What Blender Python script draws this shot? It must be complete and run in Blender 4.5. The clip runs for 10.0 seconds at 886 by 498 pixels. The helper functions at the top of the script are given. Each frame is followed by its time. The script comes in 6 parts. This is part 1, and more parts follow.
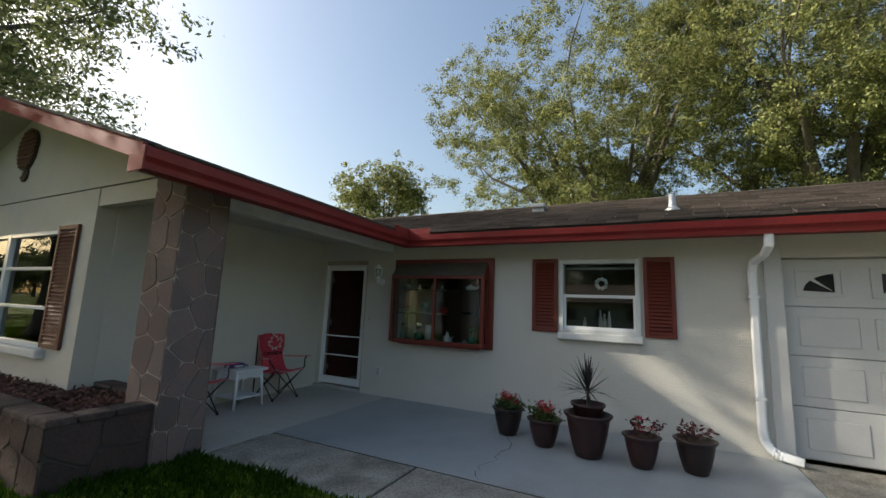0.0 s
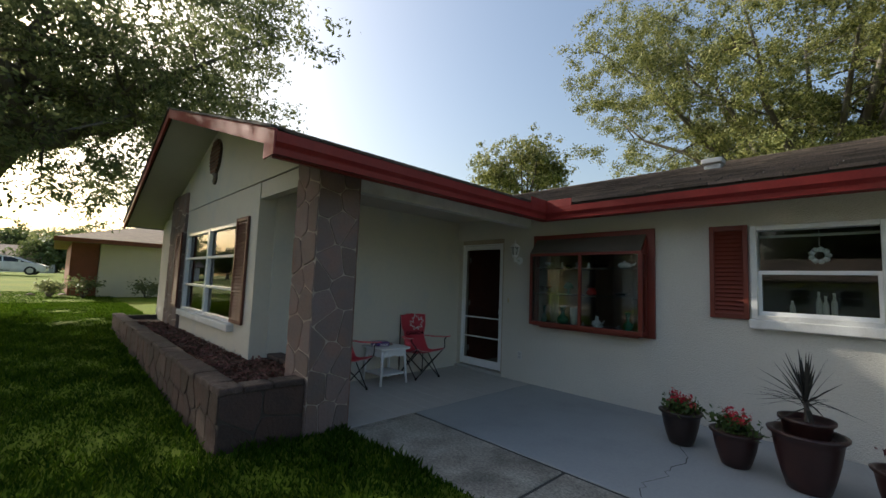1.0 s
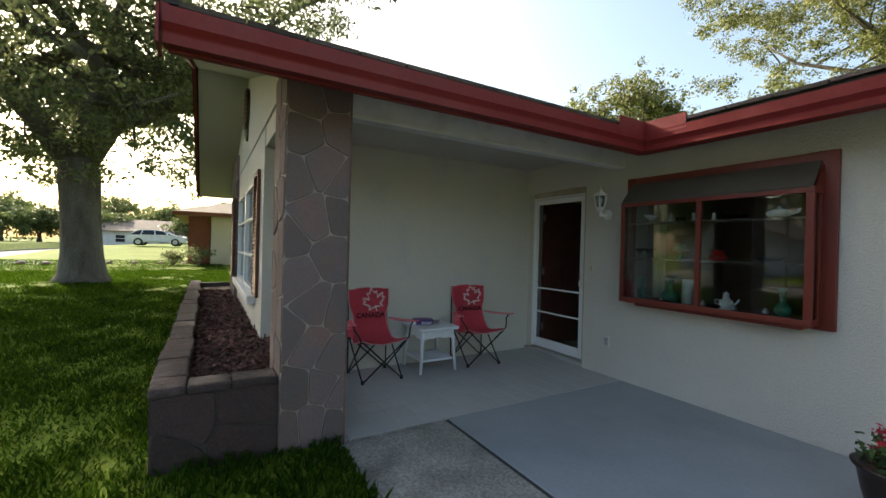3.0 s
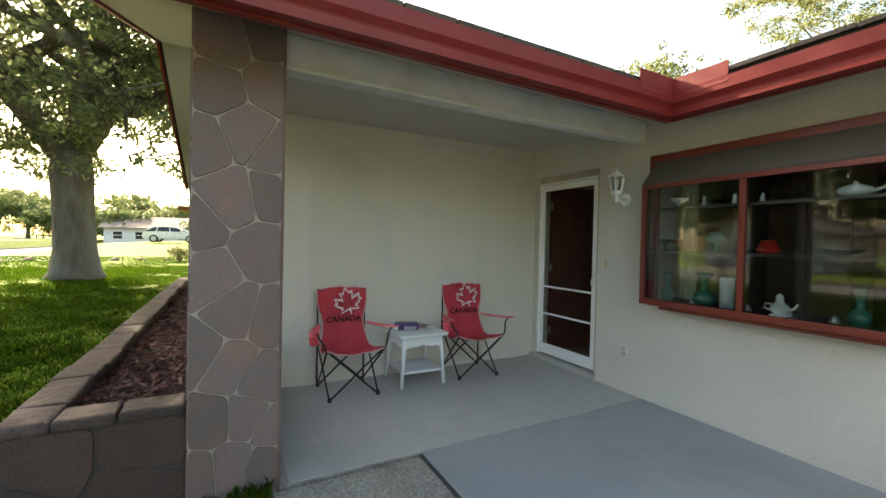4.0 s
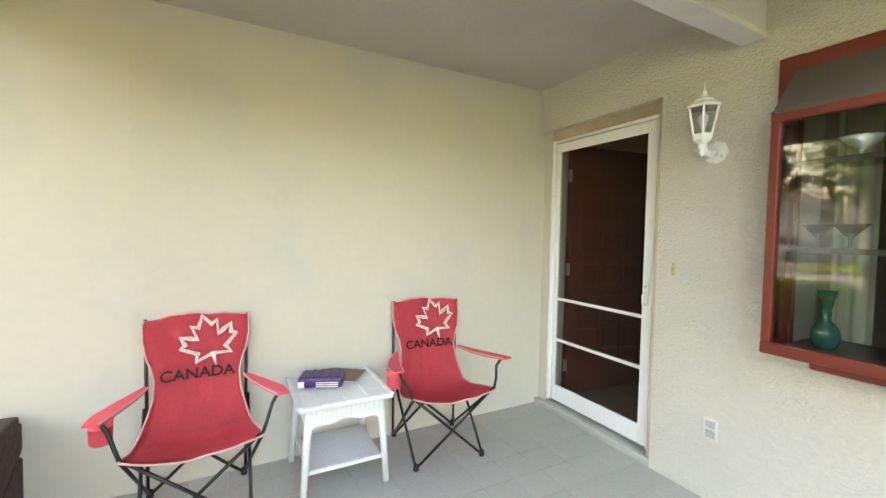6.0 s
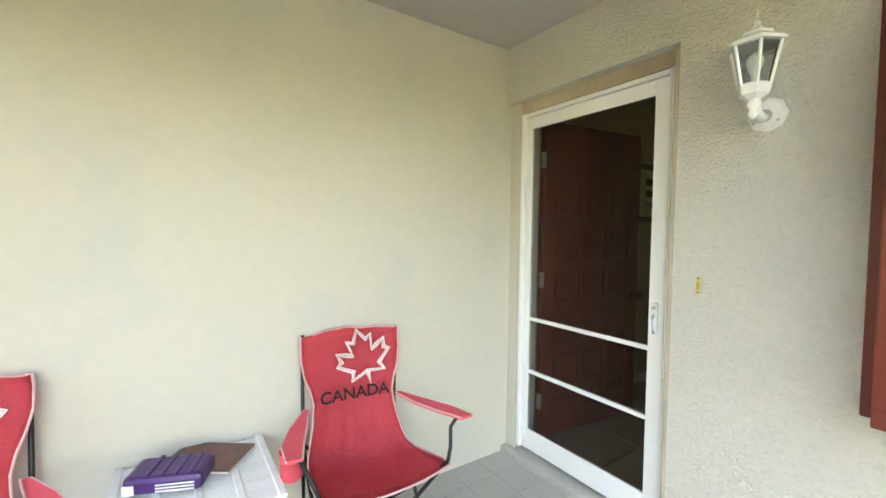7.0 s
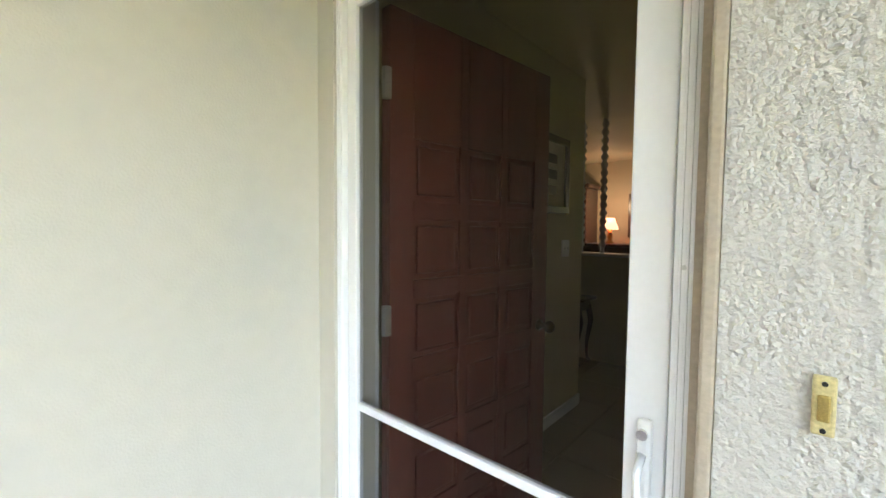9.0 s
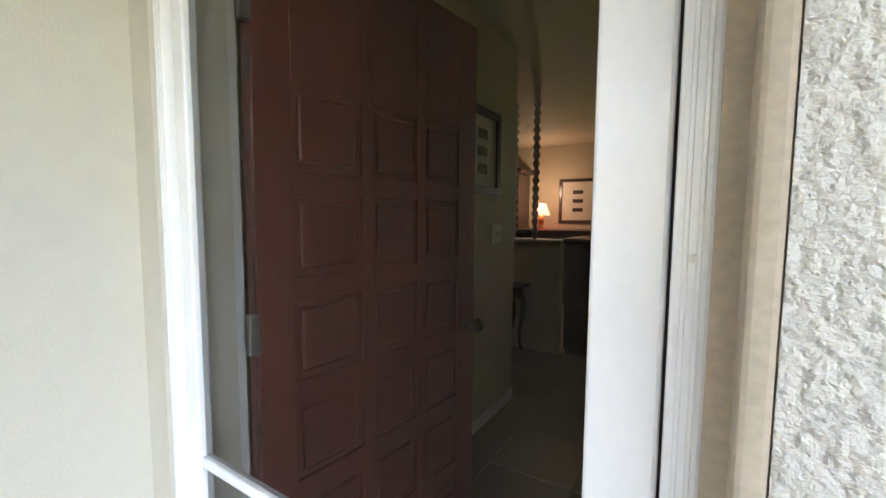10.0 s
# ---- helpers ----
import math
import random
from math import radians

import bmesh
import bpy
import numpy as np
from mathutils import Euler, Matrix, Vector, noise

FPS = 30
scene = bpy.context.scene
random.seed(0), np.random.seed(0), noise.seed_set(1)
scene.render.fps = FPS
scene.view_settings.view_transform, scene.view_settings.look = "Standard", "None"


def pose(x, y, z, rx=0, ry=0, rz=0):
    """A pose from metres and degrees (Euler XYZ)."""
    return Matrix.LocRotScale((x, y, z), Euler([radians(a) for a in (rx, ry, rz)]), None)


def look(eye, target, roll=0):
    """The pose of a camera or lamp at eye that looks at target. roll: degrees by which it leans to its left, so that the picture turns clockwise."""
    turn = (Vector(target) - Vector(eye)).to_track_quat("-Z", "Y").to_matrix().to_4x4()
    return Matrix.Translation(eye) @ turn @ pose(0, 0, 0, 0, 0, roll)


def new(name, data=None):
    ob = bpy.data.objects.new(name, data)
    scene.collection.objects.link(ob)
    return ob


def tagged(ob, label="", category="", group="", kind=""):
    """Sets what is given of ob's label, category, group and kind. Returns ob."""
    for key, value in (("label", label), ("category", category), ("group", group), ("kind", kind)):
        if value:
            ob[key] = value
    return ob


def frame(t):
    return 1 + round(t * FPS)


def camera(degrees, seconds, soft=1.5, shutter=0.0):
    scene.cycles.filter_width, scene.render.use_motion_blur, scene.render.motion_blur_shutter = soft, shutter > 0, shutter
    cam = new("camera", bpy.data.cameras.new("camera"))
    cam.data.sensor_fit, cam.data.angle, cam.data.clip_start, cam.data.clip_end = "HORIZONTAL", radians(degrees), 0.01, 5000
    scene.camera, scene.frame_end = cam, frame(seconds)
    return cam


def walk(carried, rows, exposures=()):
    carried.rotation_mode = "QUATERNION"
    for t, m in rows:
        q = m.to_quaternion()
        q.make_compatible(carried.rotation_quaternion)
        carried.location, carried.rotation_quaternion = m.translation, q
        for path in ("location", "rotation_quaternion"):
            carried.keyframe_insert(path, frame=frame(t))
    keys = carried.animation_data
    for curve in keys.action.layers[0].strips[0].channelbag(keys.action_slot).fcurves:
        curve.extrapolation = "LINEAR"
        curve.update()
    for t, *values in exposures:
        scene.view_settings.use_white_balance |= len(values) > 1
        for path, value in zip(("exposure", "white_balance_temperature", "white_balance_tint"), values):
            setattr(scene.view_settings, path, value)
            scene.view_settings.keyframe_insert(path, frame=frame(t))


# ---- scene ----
cam = camera(94.7, 10.0)
PATH = [
    (0, (5.39, -5.752, 1.436), (4.5, -3.985, 1.727), 2.4),
    (0.5, (5.333, -5.56, 1.454), (4.144, -3.974, 1.716), 2.3),
    (1, (5.173, -5.317, 1.443), (3.731, -3.942, 1.612), 2.2),
    (1.5, (5.02, -5.03, 1.408), (3.486, -3.748, 1.465), 2.0),
    (2, (4.853, -4.64, 1.436), (3.214, -3.493, 1.449), 1.7),
    (2.5, (4.648, -4.303, 1.435), (2.952, -3.242, 1.433), 1.6),
    (4, (4.04, -3.4, 1.392), (2.272, -2.465, 1.363), 1.3),
    (4.5, (3.599, -3.053, 1.399), (1.83, -2.123, 1.331), 1.2),
    (5, (3.295, -2.788, 1.389), (1.518, -1.875, 1.308), 1.2),
    (6.5, (2.25, -2.027, 1.414), (0.516, -1.035, 1.332), 0.8),
    (7, (1.945, -1.773, 1.421), (0.285, -0.662, 1.336), 0.7),
    (7.5, (1.654, -1.397, 1.412), (0.081, -0.164, 1.331), 0.6),
    (8, (1.444, -1.169, 1.407), (-0.082, 0.121, 1.313), 0.5),
    (8.5, (1.238, -0.9, 1.415), (-0.156, 0.531, 1.318), 0.6),
    (9, (1.131, -0.658, 1.423), (-0.186, 0.844, 1.321), 0.5),
    (9.5, (1.038, -0.446, 1.405), (-0.144, 1.163, 1.277), 0.4),
    (10, (1.004, -0.341, 1.4), (-0.064, 1.342, 1.239), 0.4),
]
EXPOSURES = [(0.0, 0.56, 6500, 8), (1.0, 0.45, 6500, 9), (1.5, 0.5, 6500, 9), (2.0, 0.8, 6600, 9), (2.5, 1.0, 6600, 9), (4.0, 2.25, 7700, 8), (4.5, 3.05, 8500, 10), (5.0, 3.58, 8700, 12), (6.5, 3.94, 8800, 14), (7.0, 4.06, 8300, 14), (8.0, 4.12, 7900, 14), (9.0, 4.32, 7400, 18), (10.0, 4.37, 7050, 22)]
walk(cam, [(t, look(eye, target, roll)) for t, eye, target, roll in PATH], EXPOSURES)


# ---- world, sun, exposure ----
SUN_DIR = Vector((-0.82, -0.27, 0.50)).normalized()
world = bpy.data.worlds.new("world")
scene.world = world
world.use_nodes = True
wn = world.node_tree.nodes
sky = wn.new("ShaderNodeTexSky")
sky.sky_type = "NISHITA"
sky.sun_disc = False
sky.sun_elevation = math.asin(SUN_DIR.z)
sky.sun_rotation = math.atan2(SUN_DIR.x, SUN_DIR.y) % (2 * math.pi)
sky.air_density, sky.dust_density, sky.ozone_density = 1.25, 3.9, 1.0
world.node_tree.links.new(sky.outputs[0], wn["Background"].inputs[0])
wn["Background"].inputs[1].default_value = 0.15
sun_data = bpy.data.lights.new("sun", "SUN")
sun_data.energy, sun_data.angle, sun_data.color = 5.0, radians(0.6), (1.0, 0.92, 0.78)
sun = new("sun", sun_data)
sun.matrix_world = look(SUN_DIR * 60, (0, 0, 0))


# ---- materials ----
def material(name, c1, c2=None, scale=6.0, rough=0.7, metal=0.0, bump=0.0, bscale=60.0, fine=0.15, vary=0.0, island=0.0,
             spec=0.5, stretch=(1, 1, 1), c3=None, sscale=1.2, detail=5.0, bdist=0.01, bdetail=3.0, knobs=0.0):
    """Principled: broad mottling c1..c2, fine grain, stains towards c3, bump, and variation by object or island."""
    m = bpy.data.materials.new(name)
    m.use_nodes = True
    n, l = m.node_tree.nodes, m.node_tree.links
    p = n["Principled BSDF"]
    p.inputs["Roughness"].default_value, p.inputs["Metallic"].default_value = rough, metal
    p.inputs["Specular IOR Level"].default_value = spec
    c2 = c2 or tuple(v * 0.82 for v in c1)
    tc = n.new("ShaderNodeTexCoord")
    mp = n.new("ShaderNodeMapping")
    mp.inputs["Scale"].default_value = stretch
    l.new(tc.outputs["Object"], mp.inputs[0])

    def tex(s, d=detail):
        t = n.new("ShaderNodeTexNoise")
        t.inputs["Scale"].default_value, t.inputs["Detail"].default_value = s, d
        l.new(mp.outputs[0], t.inputs["Vector"])
        return t.outputs["Fac"]

    def ramp(fac, lo, hi):
        r = n.new("ShaderNodeMapRange")
        r.inputs[1].default_value, r.inputs[2].default_value = lo, hi
        l.new(fac, r.inputs[0])
        return r.outputs[0]

    def mix(fac, a, b, kind="MIX"):
        x = n.new("ShaderNodeMix")
        x.data_type, x.blend_type = "RGBA", kind
        for sock, v in ((x.inputs[0], fac), (x.inputs[6], a), (x.inputs[7], b)):
            if isinstance(v, (int, float)):
                sock.default_value = v
            elif isinstance(v, tuple):
                sock.default_value = (*v, 1)
            else:
                l.new(v, sock)
        return x.outputs[2]
    col = mix(ramp(tex(scale), 0.3, 0.7), c1, c2)
    if c3:
        col = mix(ramp(tex(sscale, 6), 0.52, 0.72), col, c3)
    if fine:
        g = tex(scale * 14, 3)
        hsv = n.new("ShaderNodeHueSaturation")
        l.new(col, hsv.inputs["Color"])
        mr = n.new("ShaderNodeMapRange")
        mr.inputs[3].default_value, mr.inputs[4].default_value = 1 - fine, 1 + fine
        mr.inputs[1].default_value, mr.inputs[2].default_value = 0.3, 0.7
        l.new(g, mr.inputs[0])
        l.new(mr.outputs[0], hsv.inputs["Value"])
        col = hsv.outputs[0]
    if vary or island:
        info = n.new("ShaderNodeObjectInfo") if vary else n.new("ShaderNodeNewGeometry")
        r = info.outputs["Random"] if vary else info.outputs["Random Per Island"]
        amt = vary or island
        hsv = n.new("ShaderNodeHueSaturation")
        mr = n.new("ShaderNodeMapRange")
        mr.inputs[3].default_value, mr.inputs[4].default_value = 1 - amt, 1 + amt
        l.new(r, mr.inputs[0])
        l.new(mr.outputs[0], hsv.inputs["Value"])
        mh = n.new("ShaderNodeMapRange")
        mh.inputs[3].default_value, mh.inputs[4].default_value = 0.5 + amt * 0.04, 0.5 - amt * 0.04
        l.new(r, mh.inputs[0])
        l.new(mh.outputs[0], hsv.inputs["Hue"])
        l.new(col, hsv.inputs["Color"])
        col = hsv.outputs[0]
    l.new(col, p.inputs["Base Color"])
    rr = n.new("ShaderNodeMapRange")
    rr.inputs[3].default_value, rr.inputs[4].default_value = max(rough - 0.08, 0.02), min(rough + 0.08, 1)
    l.new(tex(scale * 2.3), rr.inputs[0])
    l.new(rr.outputs[0], p.inputs["Roughness"])
    if bump:
        b = n.new("ShaderNodeBump")
        b.inputs["Strength"].default_value, b.inputs["Distance"].default_value = bump, bdist
        height = tex(bscale, bdetail)
        if knobs:
            # rounded dabs of plaster with uneven edges
            warp, vor, ma = n.new("ShaderNodeVectorMath"), n.new("ShaderNodeTexVoronoi"), n.new("ShaderNodeMath")
            wob = n.new("ShaderNodeTexNoise")
            wob.inputs["Scale"].default_value = knobs * 0.8
            l.new(mp.outputs[0], wob.inputs["Vector"])
            warp.operation = "MULTIPLY_ADD"
            l.new(wob.outputs["Color"], warp.inputs[0])
            warp.inputs[1].default_value = (0.45 / knobs,) * 3
            l.new(mp.outputs[0], warp.inputs[2])
            vor.feature = "SMOOTH_F1"
            vor.inputs["Scale"].default_value, vor.inputs["Smoothness"].default_value = knobs, 0.8
            l.new(warp.outputs[0], vor.inputs["Vector"])
            ma.operation = "MULTIPLY_ADD"
            l.new(vor.outputs["Distance"], ma.inputs[0])
            ma.inputs[1].default_value = -0.8
            l.new(height, ma.inputs[2])
            height = ma.outputs[0]
        l.new(height, b.inputs["Height"])
        l.new(b.outputs[0], p.inputs["Normal"])
    return m


def leaf_material(name, c1, c2, through_amount=0.35, spec=0.25):
    m = bpy.data.materials.new(name)
    m.use_nodes = True
    n, l = m.node_tree.nodes, m.node_tree.links
    p = n["Principled BSDF"]
    geo = n.new("ShaderNodeNewGeometry")
    cr = n.new("ShaderNodeValToRGB")
    cr.color_ramp.elements[0].color, cr.color_ramp.elements[1].color = (*c1, 1), (*c2, 1)
    l.new(geo.outputs["Random Per Island"], cr.inputs[0])
    l.new(cr.outputs[0], p.inputs["Base Color"])
    p.inputs["Roughness"].default_value = 0.5
    p.inputs["Specular IOR Level"].default_value = spec
    tr = n.new("ShaderNodeBsdfTranslucent")
    tint = n.new("ShaderNodeHueSaturation")
    tint.inputs["Value"].default_value, tint.inputs["Hue"].default_value = 1.7, 0.48
    l.new(cr.outputs[0], tint.inputs["Color"])
    l.new(tint.outputs[0], tr.inputs[0])
    ms = n.new("ShaderNodeMixShader")
    ms.inputs[0].default_value = through_amount
    l.new(p.outputs[0], ms.inputs[1])
    l.new(tr.outputs[0], ms.inputs[2])
    l.new(ms.outputs[0], n["Material Output"].inputs[0])
    return m


def glass_material(name, tint=(1, 1, 1), rough=0.0, ior=1.45):
    """A thin pane: clear, with a real Fresnel gloss."""
    m = bpy.data.materials.new(name)
    m.use_nodes = True
    n, l = m.node_tree.nodes, m.node_tree.links
    n.remove(n["Principled BSDF"])
    fr, tr, gl, ms = (n.new("ShaderNode" + k) for k in ("Fresnel", "BsdfTransparent", "BsdfGlossy", "MixShader"))
    fr.inputs[0].default_value = ior
    tr.inputs[0].default_value = (*tint, 1)
    gl.inputs["Roughness"].default_value = rough
    l.new(fr.outputs[0], ms.inputs[0])
    l.new(tr.outputs[0], ms.inputs[1])
    l.new(gl.outputs[0], ms.inputs[2])
    l.new(ms.outputs[0], n["Material Output"].inputs[0])
    return m


def glow_material(name, colour, strength):
    m = bpy.data.materials.new(name)
    m.use_nodes = True
    p = m.node_tree.nodes["Principled BSDF"]
    p.inputs["Base Color"].default_value = (*colour, 1)
    p.inputs["Emission Color"].default_value = (*colour, 1)
    p.inputs["Emission Strength"].default_value = strength
    return m


M_STUCCO = material("stucco_paint", (0.62, 0.592, 0.53), (0.60, 0.572, 0.512), 3, 0.75, bump=0.85, bscale=150, fine=0.03, c3=(0.585, 0.56, 0.505), bdist=0.010, bdetail=2.5, knobs=80.0)
M_SMOOTH = material("smooth_wall_paint", (0.562, 0.5324, 0.4565), (0.5487, 0.5203, 0.4482), 1.5, 0.72, bump=0.25, bscale=160, fine=0.02, c3=(0.4868, 0.4872, 0.4565), sscale=1.7, bdist=0.004)
M_JAMB = material("beige_jamb_paint", (0.4785, 0.4089, 0.3132), (0.4176, 0.348, 0.261), 8, 0.7, bump=0.3, bscale=120, fine=0.08, c3=(0.3306, 0.261, 0.1914), bdist=0.004)
M_SOFFIT = material("soffit_paint", (0.504, 0.477, 0.4365), (0.477, 0.45, 0.4095), 3, 0.7, bump=0.1, fine=0.04)
M_WHITE = material("white_enamel", (0.8008, 0.8054, 0.8054), (0.7826, 0.7872, 0.7872), 5, 0.2, bump=0.02, bscale=40, fine=0.015)
M_WHITEMAT = material("white_trim_paint", (0.6688, 0.6688, 0.6512), (0.616, 0.616, 0.5984), 6, 0.55, bump=0.15, bscale=90, fine=0.05, c3=(0.528, 0.5192, 0.4928), sscale=3)
M_RED = material("barn_red_paint", (0.165, 0.022, 0.012), (0.14, 0.019, 0.011), 4, 0.42, bump=0.12, bscale=50, fine=0.08, c3=(0.13, 0.02, 0.014), sscale=2)
M_REDGUTTER = material("red_gutter_enamel", (0.2162, 0.0202, 0.0184), (0.1886, 0.0184, 0.0166), 3, 0.45, bump=0.06, bscale=20, fine=0.08, c3=(0.2162, 0.0313, 0.0276), sscale=2.5, spec=0.3)
M_SHUTTER = material("red_shutter_paint", (0.1517, 0.0230, 0.0098), (0.1271, 0.0197, 0.0090), 6, 0.5, bump=0.1, bscale=80, fine=0.08)
M_SHUTTER_BROWN = material("brown_shutter_paint", (0.1275, 0.0413, 0.0263), (0.105, 0.0338, 0.0225), 6, 0.5, bump=0.1, bscale=80, fine=0.08)
M_STONE = material("cast_stone", (0.176, 0.117, 0.101), (0.146, 0.116, 0.109), 5, 0.85, bump=0.8, bscale=30, fine=0.09, vary=0.2, c3=(0.198, 0.118, 0.092), sscale=3.0, bdist=0.012, bdetail=4.0)
M_COLUMNPAINT = material("brown_column_paint", (0.140, 0.080, 0.062), (0.112, 0.066, 0.052), 5, 0.8, bump=0.6, bscale=30, fine=0.12, c3=(0.19, 0.13, 0.105), sscale=6, bdist=0.008)
M_MORTAR = material("stone_mortar", (0.37, 0.315, 0.265), (0.31, 0.255, 0.215), 10, 0.9, bump=0.4, bscale=120, fine=0.12, c3=(0.30, 0.22, 0.185), sscale=4)
M_CAP = material("planter_cap_stone", (0.062, 0.040, 0.033), (0.044, 0.032, 0.028), 9, 0.92, bump=1.0, bscale=28, fine=0.25, vary=0.2, c3=(0.095, 0.070, 0.060), sscale=7, bdist=0.016, bdetail=6.0)
M_PAINTSLAB = material("grey_painted_concrete", (0.2992, 0.3168, 0.3212), (0.2772, 0.2948, 0.2992), 2.5, 0.5, bump=0.12, bscale=130, fine=0.05, c3=(0.2464, 0.264, 0.264), sscale=1.1)
M_TILE = material("grey_painted_tile", (0.425, 0.42, 0.39), (0.395, 0.39, 0.362), 3, 0.5, bump=0.25, bscale=60, fine=0.05, vary=0.03, c3=(0.455, 0.45, 0.425), sscale=2.2)
M_GROUT = material("painted_grout", (0.40, 0.395, 0.37), (0.29, 0.285, 0.265), 3, 0.7, c3=(0.46, 0.455, 0.43), sscale=2.5)
M_CONCRETE = material("weathered_concrete", (0.344, 0.3199, 0.2666), (0.1978, 0.1806, 0.1505), 3.5, 0.88, bump=0.6, bscale=110, fine=0.34, c3=(0.0903, 0.0817, 0.0671), sscale=1.8)
M_JOINT = material("dark_joint", (0.05, 0.05, 0.045), None, 20, 0.9)
# sunlight on the far lawn is put into this bright yellow-green ground colour
M_LAWN_SUNTINT = material("lawn_ground_sun_tint", (0.120, 0.165, 0.012), (0.088, 0.128, 0.010), 1.5, 0.95, bump=0.6, bscale=14, fine=0.25, c3=(0.135, 0.165, 0.016), sscale=0.35, spec=0.1)
M_MULCH = material("bark_mulch", (0.16, 0.078, 0.054), (0.095, 0.045, 0.033), 12, 0.9, bump=0.3, fine=0.2, island=0.55)
M_MULCHBED = material("mulch_bed", (0.07, 0.033, 0.022), (0.045, 0.022, 0.016), 18, 0.95, bump=0.8, bscale=40, fine=0.3)
M_SHINGLE = material("asphalt_shingle", (0.145, 0.115, 0.095), (0.095, 0.078, 0.068), 5, 0.9, bump=0.5, bscale=220, fine=0.25, island=0.38)
M_SHINGLEBASE = material("shingle_underlay", (0.05, 0.045, 0.04), None, 6, 0.95)
M_BARK = material("oak_bark", (0.13, 0.115, 0.095), (0.075, 0.062, 0.05), 5, 0.95, bump=1.0, bscale=16, fine=0.3, stretch=(1, 1, 0.3), c3=(0.19, 0.18, 0.15), sscale=1.5, bdist=0.05)
# oak leaf colour in two copies, with shade and sunlight put into them
M_LEAF_FRONT = leaf_material("oak_leaves_shade_tint", (0.055, 0.078, 0.034), (0.175, 0.200, 0.090), 0.45)
M_LEAF_BACK = leaf_material("oak_leaves_sun_tint", (0.046, 0.068, 0.022), (0.285, 0.300, 0.105), 0.25)
M_LEAF_FAR = leaf_material("far_foliage", (0.05, 0.085, 0.025), (0.14, 0.17, 0.06), 0.3)
# blade green is darkened for the oak's shade on the near lawn
M_GRASS = leaf_material("grass_blades", (0.013, 0.046, 0.003), (0.052, 0.108, 0.008), 0.4, 0.06)
M_GLASS = glass_material("window_glass", (0.86, 0.90, 0.90), 0.0, 1.52)
M_SHELFGLASS = glass_material("shelf_glass", (0.75, 0.86, 0.83))
M_SCREEN = glass_material("insect_screen", (0.81, 0.81, 0.81), 0.6, 1.03)
# the grey mesh wires cover about a fortieth of the screen
sn, sl = M_SCREEN.node_tree.nodes, M_SCREEN.node_tree.links
wire, cover = sn.new("ShaderNodeBsdfDiffuse"), sn.new("ShaderNodeMixShader")
wire.inputs[0].default_value, cover.inputs[0].default_value = (0.25, 0.215, 0.18, 1), 0.024
sl.new(sn["Mix Shader"].outputs[0], cover.inputs[1])
sl.new(wire.outputs[0], cover.inputs[2])
sl.new(cover.outputs[0], sn["Material Output"].inputs[0])
M_WOODDOOR = material("mahogany_door", (0.1677, 0.0499, 0.0335), (0.1365, 0.0398, 0.0281), 3, 0.35, bump=0.12, bscale=30, fine=0.12, stretch=(4, 4, 0.5), c3=(0.1170, 0.0335, 0.0242), sscale=1.5)
M_IRON = material("black_steel", (0.015, 0.015, 0.017), (0.022, 0.022, 0.022), 20, 0.38, 0.4)
M_CHAIRRED = material("red_polyester", (0.774, 0.0966, 0.1334), (0.729, 0.0828, 0.115), 5, 0.72, bump=0.35, bscale=26, fine=0.05, c3=(0.693, 0.0736, 0.1058), sscale=3, bdist=0.012)
M_PIPING = material("pale_piping", (0.70, 0.42, 0.42), None, 30, 0.8)
M_PRINTWHITE = material("white_print", (0.80, 0.78, 0.76), None, 30, 0.7, fine=0.03)
M_PRINTDARK = material("dark_print", (0.03, 0.006, 0.012), None, 30, 0.85, fine=0.03)
M_WICKER = material("white_wicker", (0.7254, 0.7347, 0.744), (0.651, 0.6696, 0.6789), 25, 0.55, bump=0.6, bscale=130, fine=0.06, stretch=(1, 0.25, 1), bdist=0.006)
M_POT = material("brown_glazed_pot", (0.0210, 0.0102, 0.0084), (0.0144, 0.0078, 0.0066), 6, 0.42, bump=0.08, bscale=30, fine=0.12)
M_POTRED = material("dark_red_glazed_pot", (0.0312, 0.0096, 0.0084), (0.0216, 0.0078, 0.0072), 6, 0.42, bump=0.08, bscale=30, fine=0.12)
M_PETAL = leaf_material("red_petals", (0.32, 0.012, 0.022), (0.58, 0.040, 0.05), 0.15)
M_PLANTLEAF = leaf_material("pot_leaves", (0.03, 0.055, 0.015), (0.075, 0.12, 0.03), 0.25)
M_DARKLEAF = leaf_material("purple_leaves", (0.05, 0.018, 0.018), (0.12, 0.035, 0.035), 0.2)
M_SPIKELEAF = leaf_material("spike_leaves", (0.018, 0.020, 0.016), (0.05, 0.045, 0.04), 0.1)
M_DARKMETAL = material("dark_bronze_roof", (0.090, 0.076, 0.058), (0.074, 0.062, 0.048), 4, 0.5, bump=0.06, fine=0.05)
M_BRASS = material("aged_brass", (0.55, 0.40, 0.14), (0.45, 0.33, 0.12), 30, 0.35, 0.8)
M_DARKBRASS = material("dark_bronze_knob", (0.10, 0.065, 0.035), None, 30, 0.3, 0.8)
M_STEEL = material("steel_hardware", (0.55, 0.55, 0.55), None, 30, 0.35, 0.9)
M_INWALL = material("interior_paint", (0.50, 0.44, 0.31), (0.47, 0.41, 0.29), 2, 0.7, fine=0.03)
M_INTILE = material("beige_floor_tile", (0.2880, 0.2480, 0.1920), (0.2480, 0.2120, 0.1600), 4, 0.35, fine=0.06, vary=0.06)
# the dimness of the unlit rooms is put into this dark colour
M_DARKROOM = material("room_dimness_colour", (0.12, 0.105, 0.09), (0.10, 0.09, 0.075), 2, 0.8, fine=0.04)
